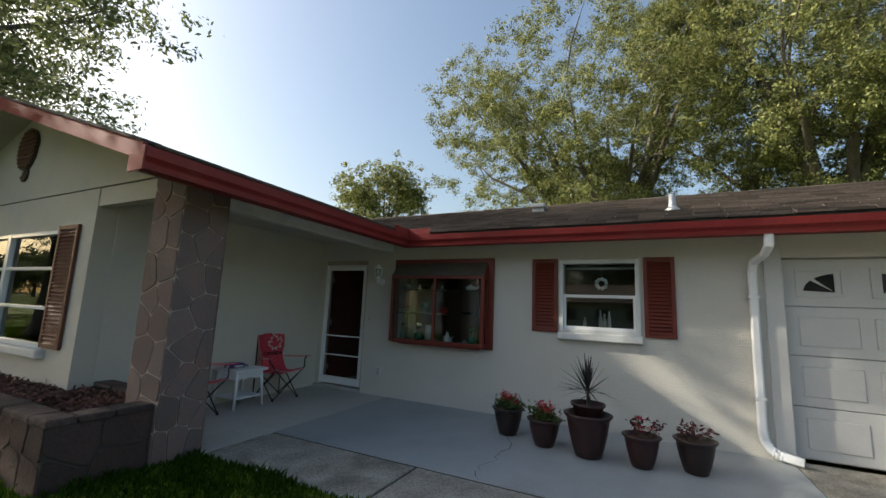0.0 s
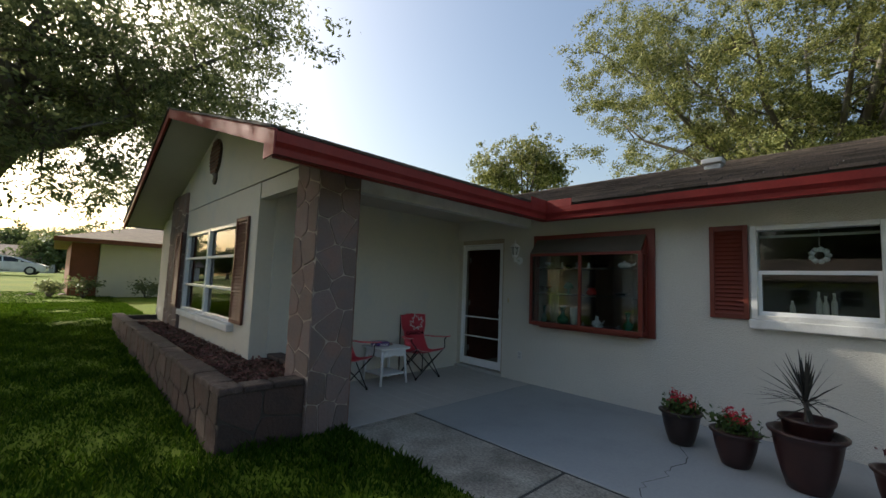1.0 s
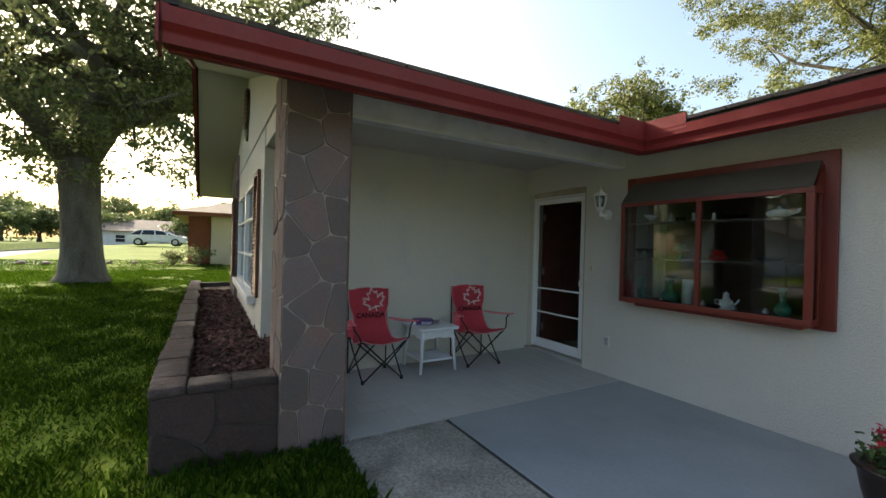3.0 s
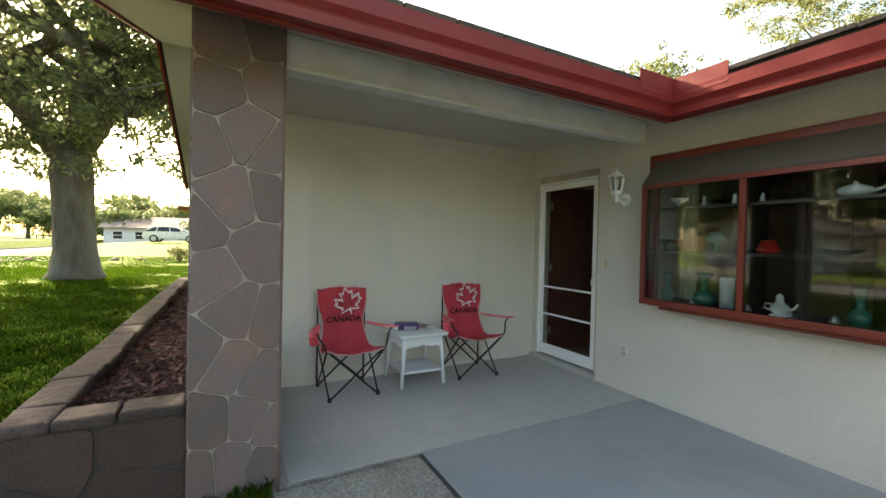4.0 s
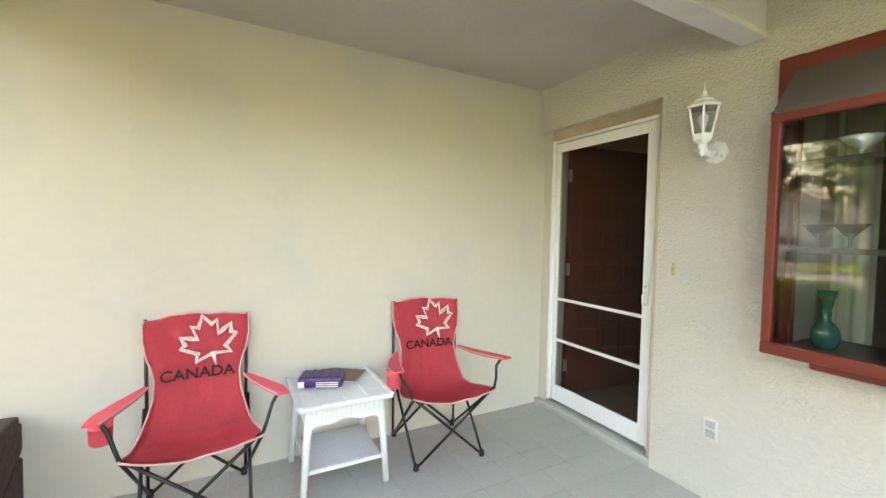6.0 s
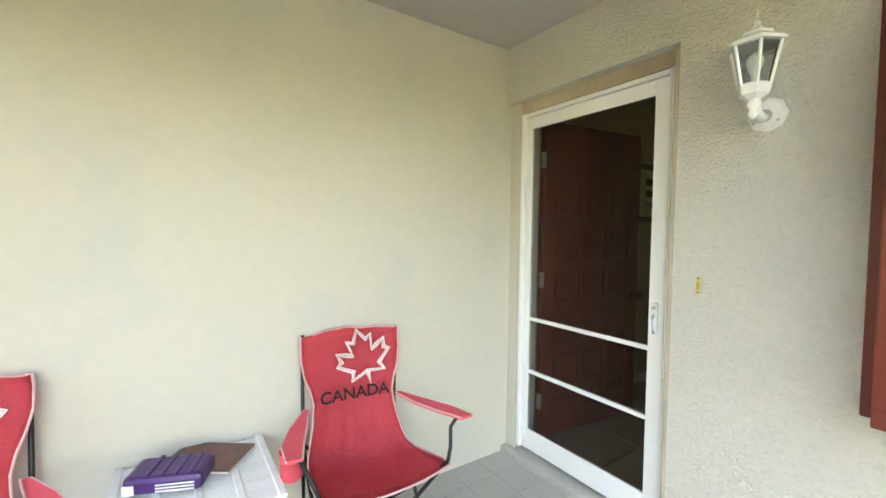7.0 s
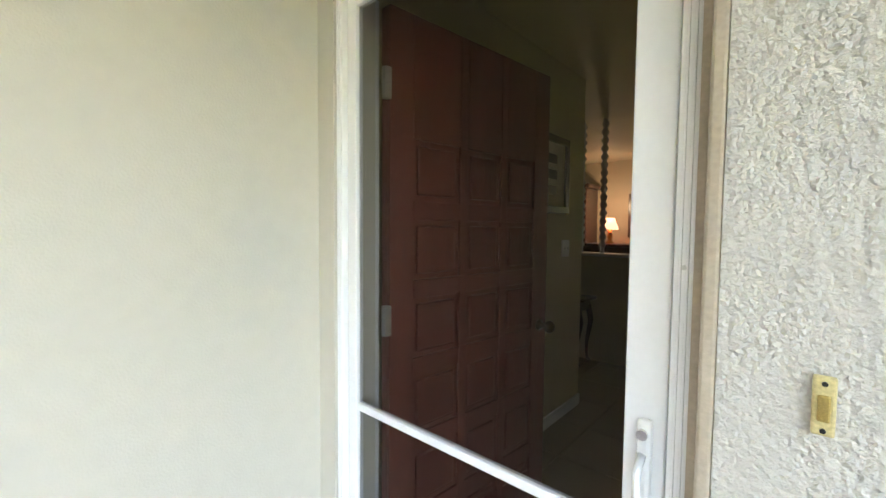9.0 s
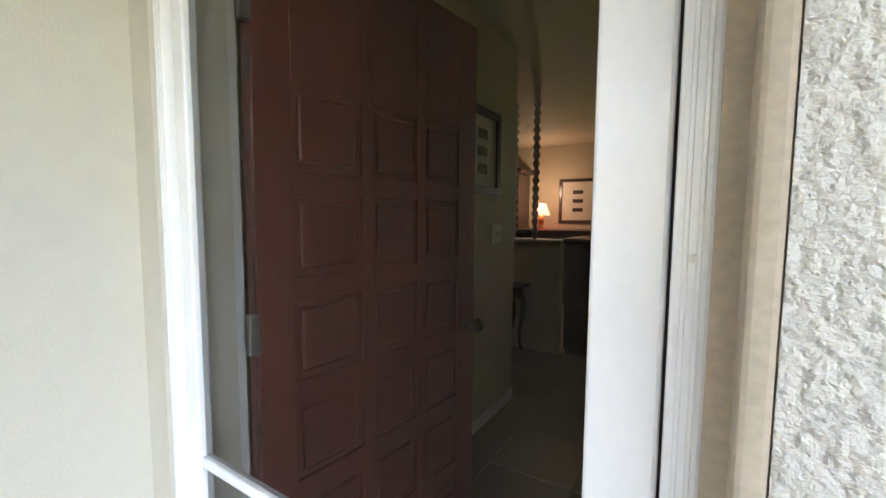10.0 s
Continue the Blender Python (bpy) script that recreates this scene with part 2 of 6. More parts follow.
M_DARKWOOD = material("dark_furniture_wood", (0.035, 0.02, 0.014), (0.05, 0.028, 0.02), 5, 0.3, stretch=(1, 1, 0.3))
M_PAPER = material("picture_paper", (0.62, 0.58, 0.48), (0.56, 0.52, 0.43), 8, 0.6)
M_PURPLE = material("purple_print", (0.06, 0.015, 0.132), (0.045, 0.012, 0.102), 14, 0.35, fine=0.1)
M_BOOKDARK = material("dark_cover", (0.06, 0.045, 0.05), (0.20, 0.06, 0.04), 18, 0.35, fine=0.2)
M_GREENGLASS = material("green_glass", (0.02, 0.16, 0.12), (0.015, 0.11, 0.085), 10, 0.08, spec=0.8)
M_CHINA = material("white_china", (0.80, 0.80, 0.79), None, 10, 0.15)
M_REDGLASS = material("red_glass", (0.45, 0.02, 0.015), None, 10, 0.1)
M_ASPHALT = material("road_asphalt", (0.16, 0.155, 0.15), (0.13, 0.125, 0.12), 2, 0.9, bump=0.3, bscale=90, fine=0.15)
M_CARPAINT = material("white_car_paint", (0.78, 0.78, 0.78), None, 3, 0.2, fine=0.0)
M_CARGLASS = material("dark_car_glass", (0.02, 0.022, 0.025), None, 3, 0.06, fine=0.0)
M_RUBBER = material("tyre_rubber", (0.02, 0.02, 0.02), None, 20, 0.85)
M_NEIGHWALL = material("neighbour_stucco", (0.72, 0.67, 0.54), (0.68, 0.63, 0.51), 2, 0.8, bump=0.2, bscale=60, fine=0.05)
M_NEIGHROOF = material("neighbour_roof", (0.24, 0.185, 0.14), (0.19, 0.145, 0.11), 3, 0.9, bump=0.6, bscale=30, fine=0.25, stretch=(1, 1, 4))
M_NEIGHBROWN = material("brown_red_panel", (0.22, 0.07, 0.04), (0.18, 0.06, 0.035), 4, 0.7)
M_PLANTERSTONE = material("planter_stone", (0.068, 0.040, 0.031), (0.050, 0.033, 0.028), 7, 0.9, bump=1.0, bscale=30, fine=0.22, vary=0.2, c3=(0.078, 0.040, 0.028), sscale=3.5, bdist=0.014, bdetail=6.0)
# shade in the grooves between planter stones is put into the mortar colour
M_PLANTERMORTAR = material("planter_mortar_groove_shade", (0.060, 0.048, 0.040), (0.045, 0.036, 0.031), 10, 0.9, bump=0.4, bscale=120, fine=0.12)
M_YELLOWED = material("yellowed_plastic", (0.62, 0.52, 0.25), (0.56, 0.47, 0.23), 20, 0.4)
M_GARAGE = material("garage_door_paint", (0.528, 0.5236, 0.506), (0.5016, 0.4972, 0.484), 4, 0.5, bump=0.1, bscale=60, fine=0.03)
M_ALU = material("galvanised_vent", (0.50, 0.50, 0.49), (0.42, 0.42, 0.41), 12, 0.45, 0.6)


# ---- mesh helpers ----
def mesh_of(bm, name, mat, smooth=False):
    me = bpy.data.meshes.new(name)
    bmesh.ops.recalc_face_normals(bm, faces=bm.faces[:])
    bm.to_mesh(me)
    bm.free()
    for m in (mat if isinstance(mat, (list, tuple)) else [mat]):
        me.materials.append(m)
    if smooth:
        for p in me.polygons:
            p.use_smooth = True
    return me


def part(name, bm, mat, parent=None, label="", smooth=False):
    ob = new(name, mesh_of(bm, name, mat, smooth))
    if parent:
        ob.parent = parent
    return tagged(ob, label)


def thing(name, at, label, category, group="", rz=0.0):
    ob = new(name)
    ob.matrix_world = pose(*at, 0, 0, rz)
    ob.empty_display_size = 0.1
    return tagged(ob, label, category, group)


def setting(name, bm, mat, label="", category="", smooth=False):
    return tagged(part(name, bm, mat, None, "", smooth), label, category, "", "structure")


def box(bm, x0, x1, y0, y1, z0, z1, bevel=0.0):
    r = bmesh.ops.create_cube(bm, size=1.0)
    vs = r["verts"]
    for v in vs:
        v.co = Vector((x0 + (v.co.x + 0.5) * (x1 - x0), y0 + (v.co.y + 0.5) * (y1 - y0), z0 + (v.co.z + 0.5) * (z1 - z0)))
    if bevel:
        es = list({e for v in vs for e in v.link_edges})
        bmesh.ops.bevel(bm, geom=es, offset=bevel, segments=2, affect="EDGES", profile=0.5)
    return bm


def boxbm(*a, bevel=0.0):
    return box(bmesh.new(), *a, bevel=bevel)


def tube(bm, pts, radii, n=8, caps=True):
    """A tube along points with a radius each."""
    pts = [Vector(p) for p in pts]
    if not isinstance(radii, (list, tuple)):
        radii = [radii] * len(pts)
    rings = []
    ref = None
    for i, p in enumerate(pts):
        d = (pts[min(i + 1, len(pts) - 1)] - pts[max(i - 1, 0)])
        d = d.normalized() if d.length > 1e-9 else Vector((0, 0, 1))
        if ref is None:
            ref = d.orthogonal().normalized()
        else:
            ref = (ref - d * ref.dot(d))
            ref = ref.normalized() if ref.length > 1e-6 else d.orthogonal().normalized()
        s = d.cross(ref)
        rings.append([bm.verts.new(p + (ref * math.cos(2 * math.pi * k / n) + s * math.sin(2 * math.pi * k / n)) * radii[i]) for k in range(n)])
    for a, b in zip(rings, rings[1:]):
        for k in range(n):
            bm.faces.new((a[k], a[(k + 1) % n], b[(k + 1) % n], b[k]))
    if caps:
        for r in (rings[0], rings[-1]):
            bm.faces.new(r)
    return bm


def lathe(bm, profile, at=(0, 0, 0), n=24):
    """Turn (radius, z) pairs about the z axis at a place."""
    rings = []
    for r, z in profile:
        rings.append([bm.verts.new((at[0] + max(r, 1e-4) * math.cos(2 * math.pi * k / n), at[1] + max(r, 1e-4) * math.sin(2 * math.pi * k / n), at[2] + z)) for k in range(n)])
    for a, b in zip(rings, rings[1:]):
        for k in range(n):
            bm.faces.new((a[k], a[(k + 1) % n], b[(k + 1) % n], b[k]))
    bm.faces.new(rings[0])
    bm.faces.new(rings[-1])
    return bm


def prism(bm, poly, axis, a, b):
    """Extrude a polygon of 2D points along an axis from a to b. The points are the other two axes in order."""
    def put(p, t):
        return {"x": (t, p[0], p[1]), "y": (p[0], t, p[1]), "z": (p[0], p[1], t)}[axis]
    va = [bm.verts.new(put(p, a)) for p in poly]
    vb = [bm.verts.new(put(p, b)) for p in poly]
    n = len(poly)
    for i in range(n):
        bm.faces.new((va[i], va[(i + 1) % n], vb[(i + 1) % n], vb[i]))
    bm.faces.new(va)
    bm.faces.new(vb)
    return bm


def wall_with_holes(axis, u0, u1, z0, z1, d0, d1, holes):
    """A wall in the plane of u (x or y) and z, from depth d0 to d1, with rectangular holes (u0, u1, z0, z1) through it."""
    bm = bmesh.new()
    us = sorted({u0, u1, *[h[0] for h in holes], *[h[1] for h in holes]})
    zs = sorted({z0, z1, *[h[2] for h in holes], *[h[3] for h in holes]})
    us, zs = [u for u in us if u0 <= u <= u1], [z for z in zs if z0 <= z <= z1]

    def solid(i, j):
        if not (0 <= i < len(us) - 1 and 0 <= j < len(zs) - 1):
            return False
        u, z = (us[i] + us[i + 1]) / 2, (zs[j] + zs[j + 1]) / 2
        return not any(h[0] < u < h[1] and h[2] < z < h[3] for h in holes)
    cache = {}

    def vert(u, d, z):
        k = (round(u, 4), round(d, 4), round(z, 4))
        if k not in cache:
            cache[k] = bm.verts.new((u, d, z) if axis == "x" else (d, u, z))
        return cache[k]

    def quad(*ps):
        bm.faces.new([vert(*p) for p in ps])
    for i in range(len(us) - 1):
        for j in range(len(zs) - 1):
            if not solid(i, j):
                continue
            a, b, c, e = us[i], us[i + 1], zs[j], zs[j + 1]
            for d in (d0, d1):
                quad((a, d, c), (b, d, c), (b, d, e), (a, d, e))
            if not solid(i - 1, j):
                quad((a, d0, c), (a, d1, c), (a, d1, e), (a, d0, e))
            if not solid(i + 1, j):
                quad((b, d0, c), (b, d1, c), (b, d1, e), (b, d0, e))
            if not solid(i, j - 1):
                quad((a, d0, c), (b, d0, c), (b, d1, c), (a, d1, c))
            if not solid(i, j + 1):
                quad((a, d0, e), (b, d0, e), (b, d1, e), (a, d1, e))
    return bm


def clip_poly(poly, px, py, nx, ny):
    """Keep the side of the polygon where (p - (px,py)) . n <= 0."""
    out = []
    for i, a in enumerate(poly):
        b = poly[(i + 1) % len(poly)]
        da, db = (a[0] - px) * nx + (a[1] - py) * ny, (b[0] - px) * nx + (b[1] - py) * ny
        if da <= 0:
            out.append(a)
        if (da < 0 < db) or (db < 0 < da):
            t = da / (da - db)
            out.append((a[0] + (b[0] - a[0]) * t, a[1] + (b[1] - a[1]) * t))
    return out


def cells(seeds, u0, u1, v0, v1, gap):
    """Cells round seeds in a rectangle, each drawn in by half the gap."""
    res = []
    for i, s in enumerate(seeds):
        poly = [(u0, v0), (u1, v0), (u1, v1), (u0, v1)]
        for j, o in enumerate(seeds):
            if i == j:
                continue
            nx, ny = o[0] - s[0], o[1] - s[1]
            ln = math.hypot(nx, ny)
            nx, ny = nx / ln, ny / ln
            poly = clip_poly(poly, (s[0] + o[0]) / 2 - nx * gap / 2, (s[1] + o[1]) / 2 - ny * gap / 2, nx, ny)
            if len(poly) < 3:
                break
        if len(poly) >= 3:
            res.append(poly)
    return res


def round_poly(poly, times=2, cut=0.12):
    """Cut the corners of a polygon."""
    for _ in range(times):
        out = []
        for i, a in enumerate(poly):
            b = poly[(i + 1) % len(poly)]
            out += [(a[0] * (1 - cut) + b[0] * cut, a[1] * (1 - cut) + b[1] * cut), (a[0] * cut + b[0] * (1 - cut), a[1] * cut + b[1] * (1 - cut))]
        poly = out
    return poly


def stone_face(parent, seeds, u0, u1, v0, v1, to3d, gap=0.022, proud=0.009, name="stone", mat=None):
    """Flat cast stones on a face, one object each, with worn edges. to3d(u, v, h) gives the place h above the face."""
    rng = random.Random(len(seeds) * 7 + int(abs(u0) * 100))
    for poly in cells(seeds, u0, u1, v0, v1, gap):
        poly = round_poly(round_poly(poly, 1, 0.11), 2, 0.18)
        c = (sum(p[0] for p in poly) / len(poly), sum(p[1] for p in poly) / len(poly))
        h = proud * rng.uniform(0.7, 1.25)
        bm = bmesh.new()
        rings = []
        for k, hh in ((1.0, -0.006), (0.994, h * 0.6), (0.972, h)):
            rings.append([bm.verts.new(to3d(c[0] + (p[0] - c[0]) * k, c[1] + (p[1] - c[1]) * k, hh)) for p in poly])
        n = len(poly)
        for a, b in zip(rings, rings[1:]):
            for i in range(n):
                bm.faces.new((a[i], a[(i + 1) % n], b[(i + 1) % n], b[i]))
        bm.faces.new(rings[-1])
        part(name, bm, mat or M_STONE, parent)


def jitter_seeds(u0, u1, v0, v1, su, sv, seed):
    rng = random.Random(seed)
    res = []
    nu, nv = max(1, round((u1 - u0) / su)), max(1, round((v1 - v0) / sv))
    for j in range(nv):
        for i in range(nu):
            off = 0.5 if j % 2 else 0.0
            res.append((u0 + (i + 0.3 + off * 0.6 + rng.uniform(-0.22, 0.22)) * (u1 - u0) / nu, v0 + (j + 0.5 + rng.uniform(-0.36, 0.36)) * (v1 - v0) / nv))
    return res


def quads_object(name, quads, mat, parent=None):
    """One mesh from an array of shape (n, k, 3): n loose polygons of k corners."""
    q = np.asarray(quads, dtype=np.float32)
    n, k, _ = q.shape
    me = bpy.data.meshes.new(name)
    me.vertices.add(n * k)
    me.vertices.foreach_set("co", q.reshape(-1))
    me.loops.add(n * k)
    me.loops.foreach_set("vertex_index", np.arange(n * k, dtype=np.int32))
    me.polygons.add(n)
    me.polygons.foreach_set("loop_start", np.arange(0, n * k, k, dtype=np.int32))
    me.polygons.foreach_set("loop_total", np.full(n, k, dtype=np.int32))
    me.update(calc_edges=True)
    me.materials.append(mat)
    ob = new(name, me)
    if parent:
        ob.parent = parent
    return ob


def leaves_at(centres, spread, per, size, rng, flat=0.6):
    """Leaf quads scattered round clump centres."""
    c = np.repeat(np.asarray(centres), per, axis=0)
    n = len(c)
    sp = np.asarray(spread) if np.ndim(spread) else np.array([spread, spread, spread * 0.7])
    p = c + rng.normal(size=(n, 3)) * sp
    d = rng.normal(size=(n, 3))
    d[:, 2] *= flat
    d /= np.linalg.norm(d, axis=1)[:, None]
    u = np.cross(d, rng.normal(size=(n, 3)))
    u /= np.linalg.norm(u, axis=1)[:, None]
    s = size * rng.uniform(0.6, 1.3, size=(n, 1))
    a, b = d * s, u * s * 0.42
    return np.stack([p - a, p + b - a * 0.1, p + a, p - b - a * 0.1], axis=1)


def clump_leaves(centres, spread, per, size, rng):
    """Leaves round clump centres, each facing outwards from its clump and upwards, so that clumps have a lit and a dark side."""
    c = np.repeat(np.asarray(centres), per, axis=0)
    n = len(c)
    off = rng.normal(size=(n, 3)) * [spread, spread, spread * 0.62]
    nrm = off / max(spread, 1e-6) * 0.75 + [0, 0, 0.55] + rng.normal(size=(n, 3)) * 0.55
    nrm /= np.linalg.norm(nrm, axis=1)[:, None]
    d = np.cross(nrm, rng.normal(size=(n, 3)))
    d /= np.linalg.norm(d, axis=1)[:, None]
    u = np.cross(nrm, d)
    s = size * rng.uniform(0.55, 1.25, size=(n, 1))
    p = c + off
    a, b = d * s, u * s * 0.45
    return np.stack([p - a, p + b - a * 0.1, p + a, p - b - a * 0.1], axis=1)


# ---- ground ----
def rise(x, y):
    """Height of the lawn: nearly level by the house, higher to the west, falling to the street."""
    z = 0.045
    if x < 1.0:
        z += 0.30 * (1 - math.exp((x - 1.0) / 9.0))
    if x < -22:
        z += min((-22 - x) * 0.026, 0.52)
    if y < -9:
        z -= min((-9 - y) * 0.04, 0.2)
    return z


def in_paving(x, y):
    return (x > -6.6 and y > -4.2) and not (x < 1.62 and y < -3.2 and x < -4.5) if x < 1.62 else (y > -3.17 or (6.7 < x < 12.6 and y > -14))


xs = [-420, -240, -140, -90, -60, -45, -36] + [-30 + 1.5 * i for i in range(14)] + [-9 + 0.8 * i for i in range(12)] + [0.6, 1.2, 1.60, 1.66, 2.4, 3.2, 4, 5, 6, 6.66, 6.74, 8, 10, 12.5, 12.7, 16, 22, 30, 45, 70, 120, 240, 420]
ys = [-420, -240, -120, -70, -50, -42, -36, -30, -26, -23, -21.3, -21.1, -19, -17, -15, -13.9, -13.7, -12, -10.5, -9] + [-8 + 0.6 * i for i in range(8)] + [-3.19, -3.13, -2, 0, 4, 9, 14, 20, 30, 45, 70, 120, 240, 420]
bm = bmesh.new()
grid = [[bm.verts.new((x, y, (-0.14 if in_paving(x, y) or -21.2 < y < -13.8 else rise(x, y) + (0.02 * math.sin(x * 1.7 + y) + 0.015 * math.sin(y * 2.3)) * (1 if x < -7 else 0.3)))) for x in xs] for y in ys]
for j in range(len(ys) - 1):
    for i in range(len(xs) - 1):
        bm.faces.new((grid[j][i], grid[j][i + 1], grid[j + 1][i + 1], grid[j + 1][i]))
setting("ground", bm, M_LAWN_SUNTINT, "green lawn ground rising gently to the west", "lawn", smooth=True)

# street along the front, behind the walk
bm = boxbm(-200, 200, -21.1, -13.9, -0.3, -0.10)
setting("road", bm, M_ASPHALT, "pale worn asphalt street in front of the lawns", "road")
for y0, y1 in ((-13.9, -13.6), (-21.4, -21.1)):
    setting("kerb", boxbm(-200, 200, y0, y1, -0.3, 0.02, bevel=0.03), M_CONCRETE, "pale concrete kerb along the street", "kerb")

# paving round the porch
setting("pavement", boxbm(1.605, 6.70, -2.235, 0.0, -0.12, 0.0, bevel=0.006), M_PAINTSLAB, "grey painted concrete patio slab in front of the house", "patio")
for x0, x1 in ((1.64, 3.435), (3.465, 6.69)):
    setting("pavement", boxbm(x0, x1, -3.16, -2.268, -0.12, -0.004, bevel=0.008), M_CONCRETE, "weathered unpainted concrete walkway slab with dark stains", "walkway")
setting("driveway", boxbm(6.715, 12.6, -13.6, 0.08, -0.12, -0.006, bevel=0.008), M_CONCRETE, "pale concrete driveway in front of the garage", "driveway")
bm = boxbm(1.6, 6.7, -2.268, -2.235, -0.12, -0.012)
box(bm, 3.435, 3.465, -3.16, -2.268, -0.12, -0.014)
box(bm, 6.70, 6.715, -3.2, 0.0, -0.12, -0.016)
setting("trim", bm, M_JOINT, "dark dirt-filled joint between concrete slabs", "joint")
# a hairline crack in the painted slab
bm = bmesh.new()
rc = random.Random(5)
cx, cy = 3.86, -0.85
pts = [(cx, cy)]
while cy > -2.2:
    cy -= rc.uniform(0.05, 0.11)
    cx += rc.uniform(-0.05, 0.065)
    pts.append((cx, cy))
for (ax, ay), (bx, by) in zip(pts, pts[1:]):
    w = rc.uniform(0.002, 0.0045)
    bm.faces.new([bm.verts.new(p) for p in ((ax - w, ay, 0.0012), (ax + w, ay, 0.0012), (bx + w, by, 0.0012), (bx - w, by, 0.0012))])
setting("trim", bm, M_JOINT, "thin dark crack across the painted slab", "crack")

# ---- house: walls ----
WALL_TOP = 2.56
DOOR_HOLE = (-0.01, 1.051, -0.1, 2.222)
BAY_HOLE = (1.73, 3.27, 0.93, 2.12)
WIN_HOLE = (4.36, 5.26, 1.21, 2.13)
GAR_HOLE = (6.745, 11.7, -0.1, 2.165)
bm = wall_with_holes("x", 0.0, 12.4, -0.12, 2.75, 0.0, 0.2, [DOOR_HOLE, BAY_HOLE, WIN_HOLE, GAR_HOLE])
setting("wall_north", bm, M_STUCCO, "cream painted rough stucco front wall", "wall")
bm = prism(bmesh.new(), [(-0.25, 0.199), (-0.002, 0.199), (0.0, 0.0), (0.0, -2.7), (-0.055, -3.3), (-0.25, -3.3)], "z", -0.12, 2.75)
setting("wall_west", bm, M_SMOOTH, "cream painted smooth porch wall with small marks", "wall")
# gable wall of the wing
LWIN = (-3.64, -0.80, 0.80, 2.18)
SLOPE, EAVE_Z, RIDGE_X, RIDGE_Y, EAVE_X, EAVE_Y, RAKE_Y = 0.3245, 2.546, -2.185, 3.77, 2.135, -0.55, -4.19
bm = wall_with_holes("x", -6.0, -0.072, -0.12, 2.62, -3.51, -3.3, [LWIN])
setting("wall_south", bm, M_SMOOTH, "cream painted wing front wall below the gable", "wall")


def roof_z(x):
    return EAVE_Z + SLOPE * (EAVE_X - RIDGE_X - abs(x - RIDGE_X))


bm = prism(bmesh.new(), [(-5.6, 2.635), (1.16, 2.635), (1.16, roof_z(1.16) - 0.105), (RIDGE_X, roof_z(RIDGE_X) - 0.105), (-5.6, roof_z(-5.6) - 0.105)], "y", -3.515, -3.3)
setting("wall_gable", bm, M_SMOOTH, "cream painted gable panel above the seam", "wall")
setting("wall_header", boxbm(-0.072, 1.16, -3.5, -3.38, 2.415, 2.62), M_SMOOTH, "cream painted header over the planter opening", "header")
setting("trim", boxbm(-6.0, 1.16, -3.497, -3.31, 2.62, 2.635), M_DARKWOOD, "dark seam under the gable panel", "seam")
for nm, a in (("wall_far_west", (-6.2, -6.0, -3.5, 8.2, -0.12, 2.6)), ("wall_far_east", (12.4, 12.6, 0.0, 8.2, -0.12, 2.6))):
    setting(nm, boxbm(*a), M_STUCCO, "cream stucco outer wall of the house", "wall")

# unseen opening, added so that daylight brightens the hall
bm = wall_with_holes("x", -6.2, 12.4, -0.12, 2.6, 8.0, 8.2, [(-0.6, 2.2, 0.04, 2.15)])
setting("wall_back", bm, M_STUCCO, "cream stucco back wall with an added unseen opening for daylight", "wall")

# porch ceiling and the beam on the open side
bm = boxbm(0.0, 1.5, -3.3, 0.0, WALL_TOP, 2.60)
prism(bm, [(1.563, 2.558), (2.09, 2.45), (2.09, 2.462), (1.563, 2.57)], "y", -4.0, 0.0)
setting("ceiling", bm, M_SOFFIT, "dull beige painted porch ceiling and eave soffit", "ceiling")
bm = boxbm(1.468, 1.562, -3.13, -0.002, 2.38, 2.558, bevel=0.004)
box(bm, 1.455, 1.577, -3.13, -0.004, 2.352, 2.384, bevel=0.008)
box(bm, 1.448, 1.470, -3.13, -0.003, 2.520, 2.557, bevel=0.006)
setting("porch_beam", bm, M_WHITEMAT, "beige painted porch beam with a bottom moulding", "beam")
setting("ceiling_eave", boxbm(2.10, 12.9, -0.50, 0.0, 2.45, 2.475), M_SOFFIT, "cream painted soffit under the front eave", "soffit")

# ---- roof ----
house_roof = setting("roof", bmesh.new(), M_SHINGLEBASE, "dark brown-grey asphalt shingle gable roof with red gutters", "roof")
APEX = roof_z(RIDGE_X)


def slab(bm, pts, t=0.09):
    top = [bm.verts.new(p) for p in pts]
    bot = [bm.verts.new((p[0], p[1], p[2] - t)) for p in pts]
    n = len(pts)
    bm.faces.new(top)
    bm.faces.new(bot)
    for i in range(n):
        bm.faces.new((top[i], top[(i + 1) % n], bot[(i + 1) % n], bot[i]))


bm = bmesh.new()
E = EAVE_Z
slab(bm, [(EAVE_X, RAKE_Y, E), (EAVE_X, EAVE_Y, E), (RIDGE_X, RIDGE_Y, APEX), (RIDGE_X, RAKE_Y, APEX)])
slab(bm, [(-6.54, RAKE_Y, E), (-6.54, 8.1, E), (RIDGE_X, RIDGE_Y, APEX), (RIDGE_X, RAKE_Y, APEX)])
slab(bm, [(EAVE_X, EAVE_Y, E), (12.9, EAVE_Y, E), (12.9, RIDGE_Y, APEX), (RIDGE_X, RIDGE_Y, APEX)])
slab(bm, [(-6.54, 8.1, E), (12.9, 8.1, E), (12.9, RIDGE_Y, APEX), (RIDGE_X, RIDGE_Y, APEX)])
part("roof_deck", bm, M_SHINGLEBASE, house_roof)
# painted underside of the gable overhang
bm = bmesh.new()
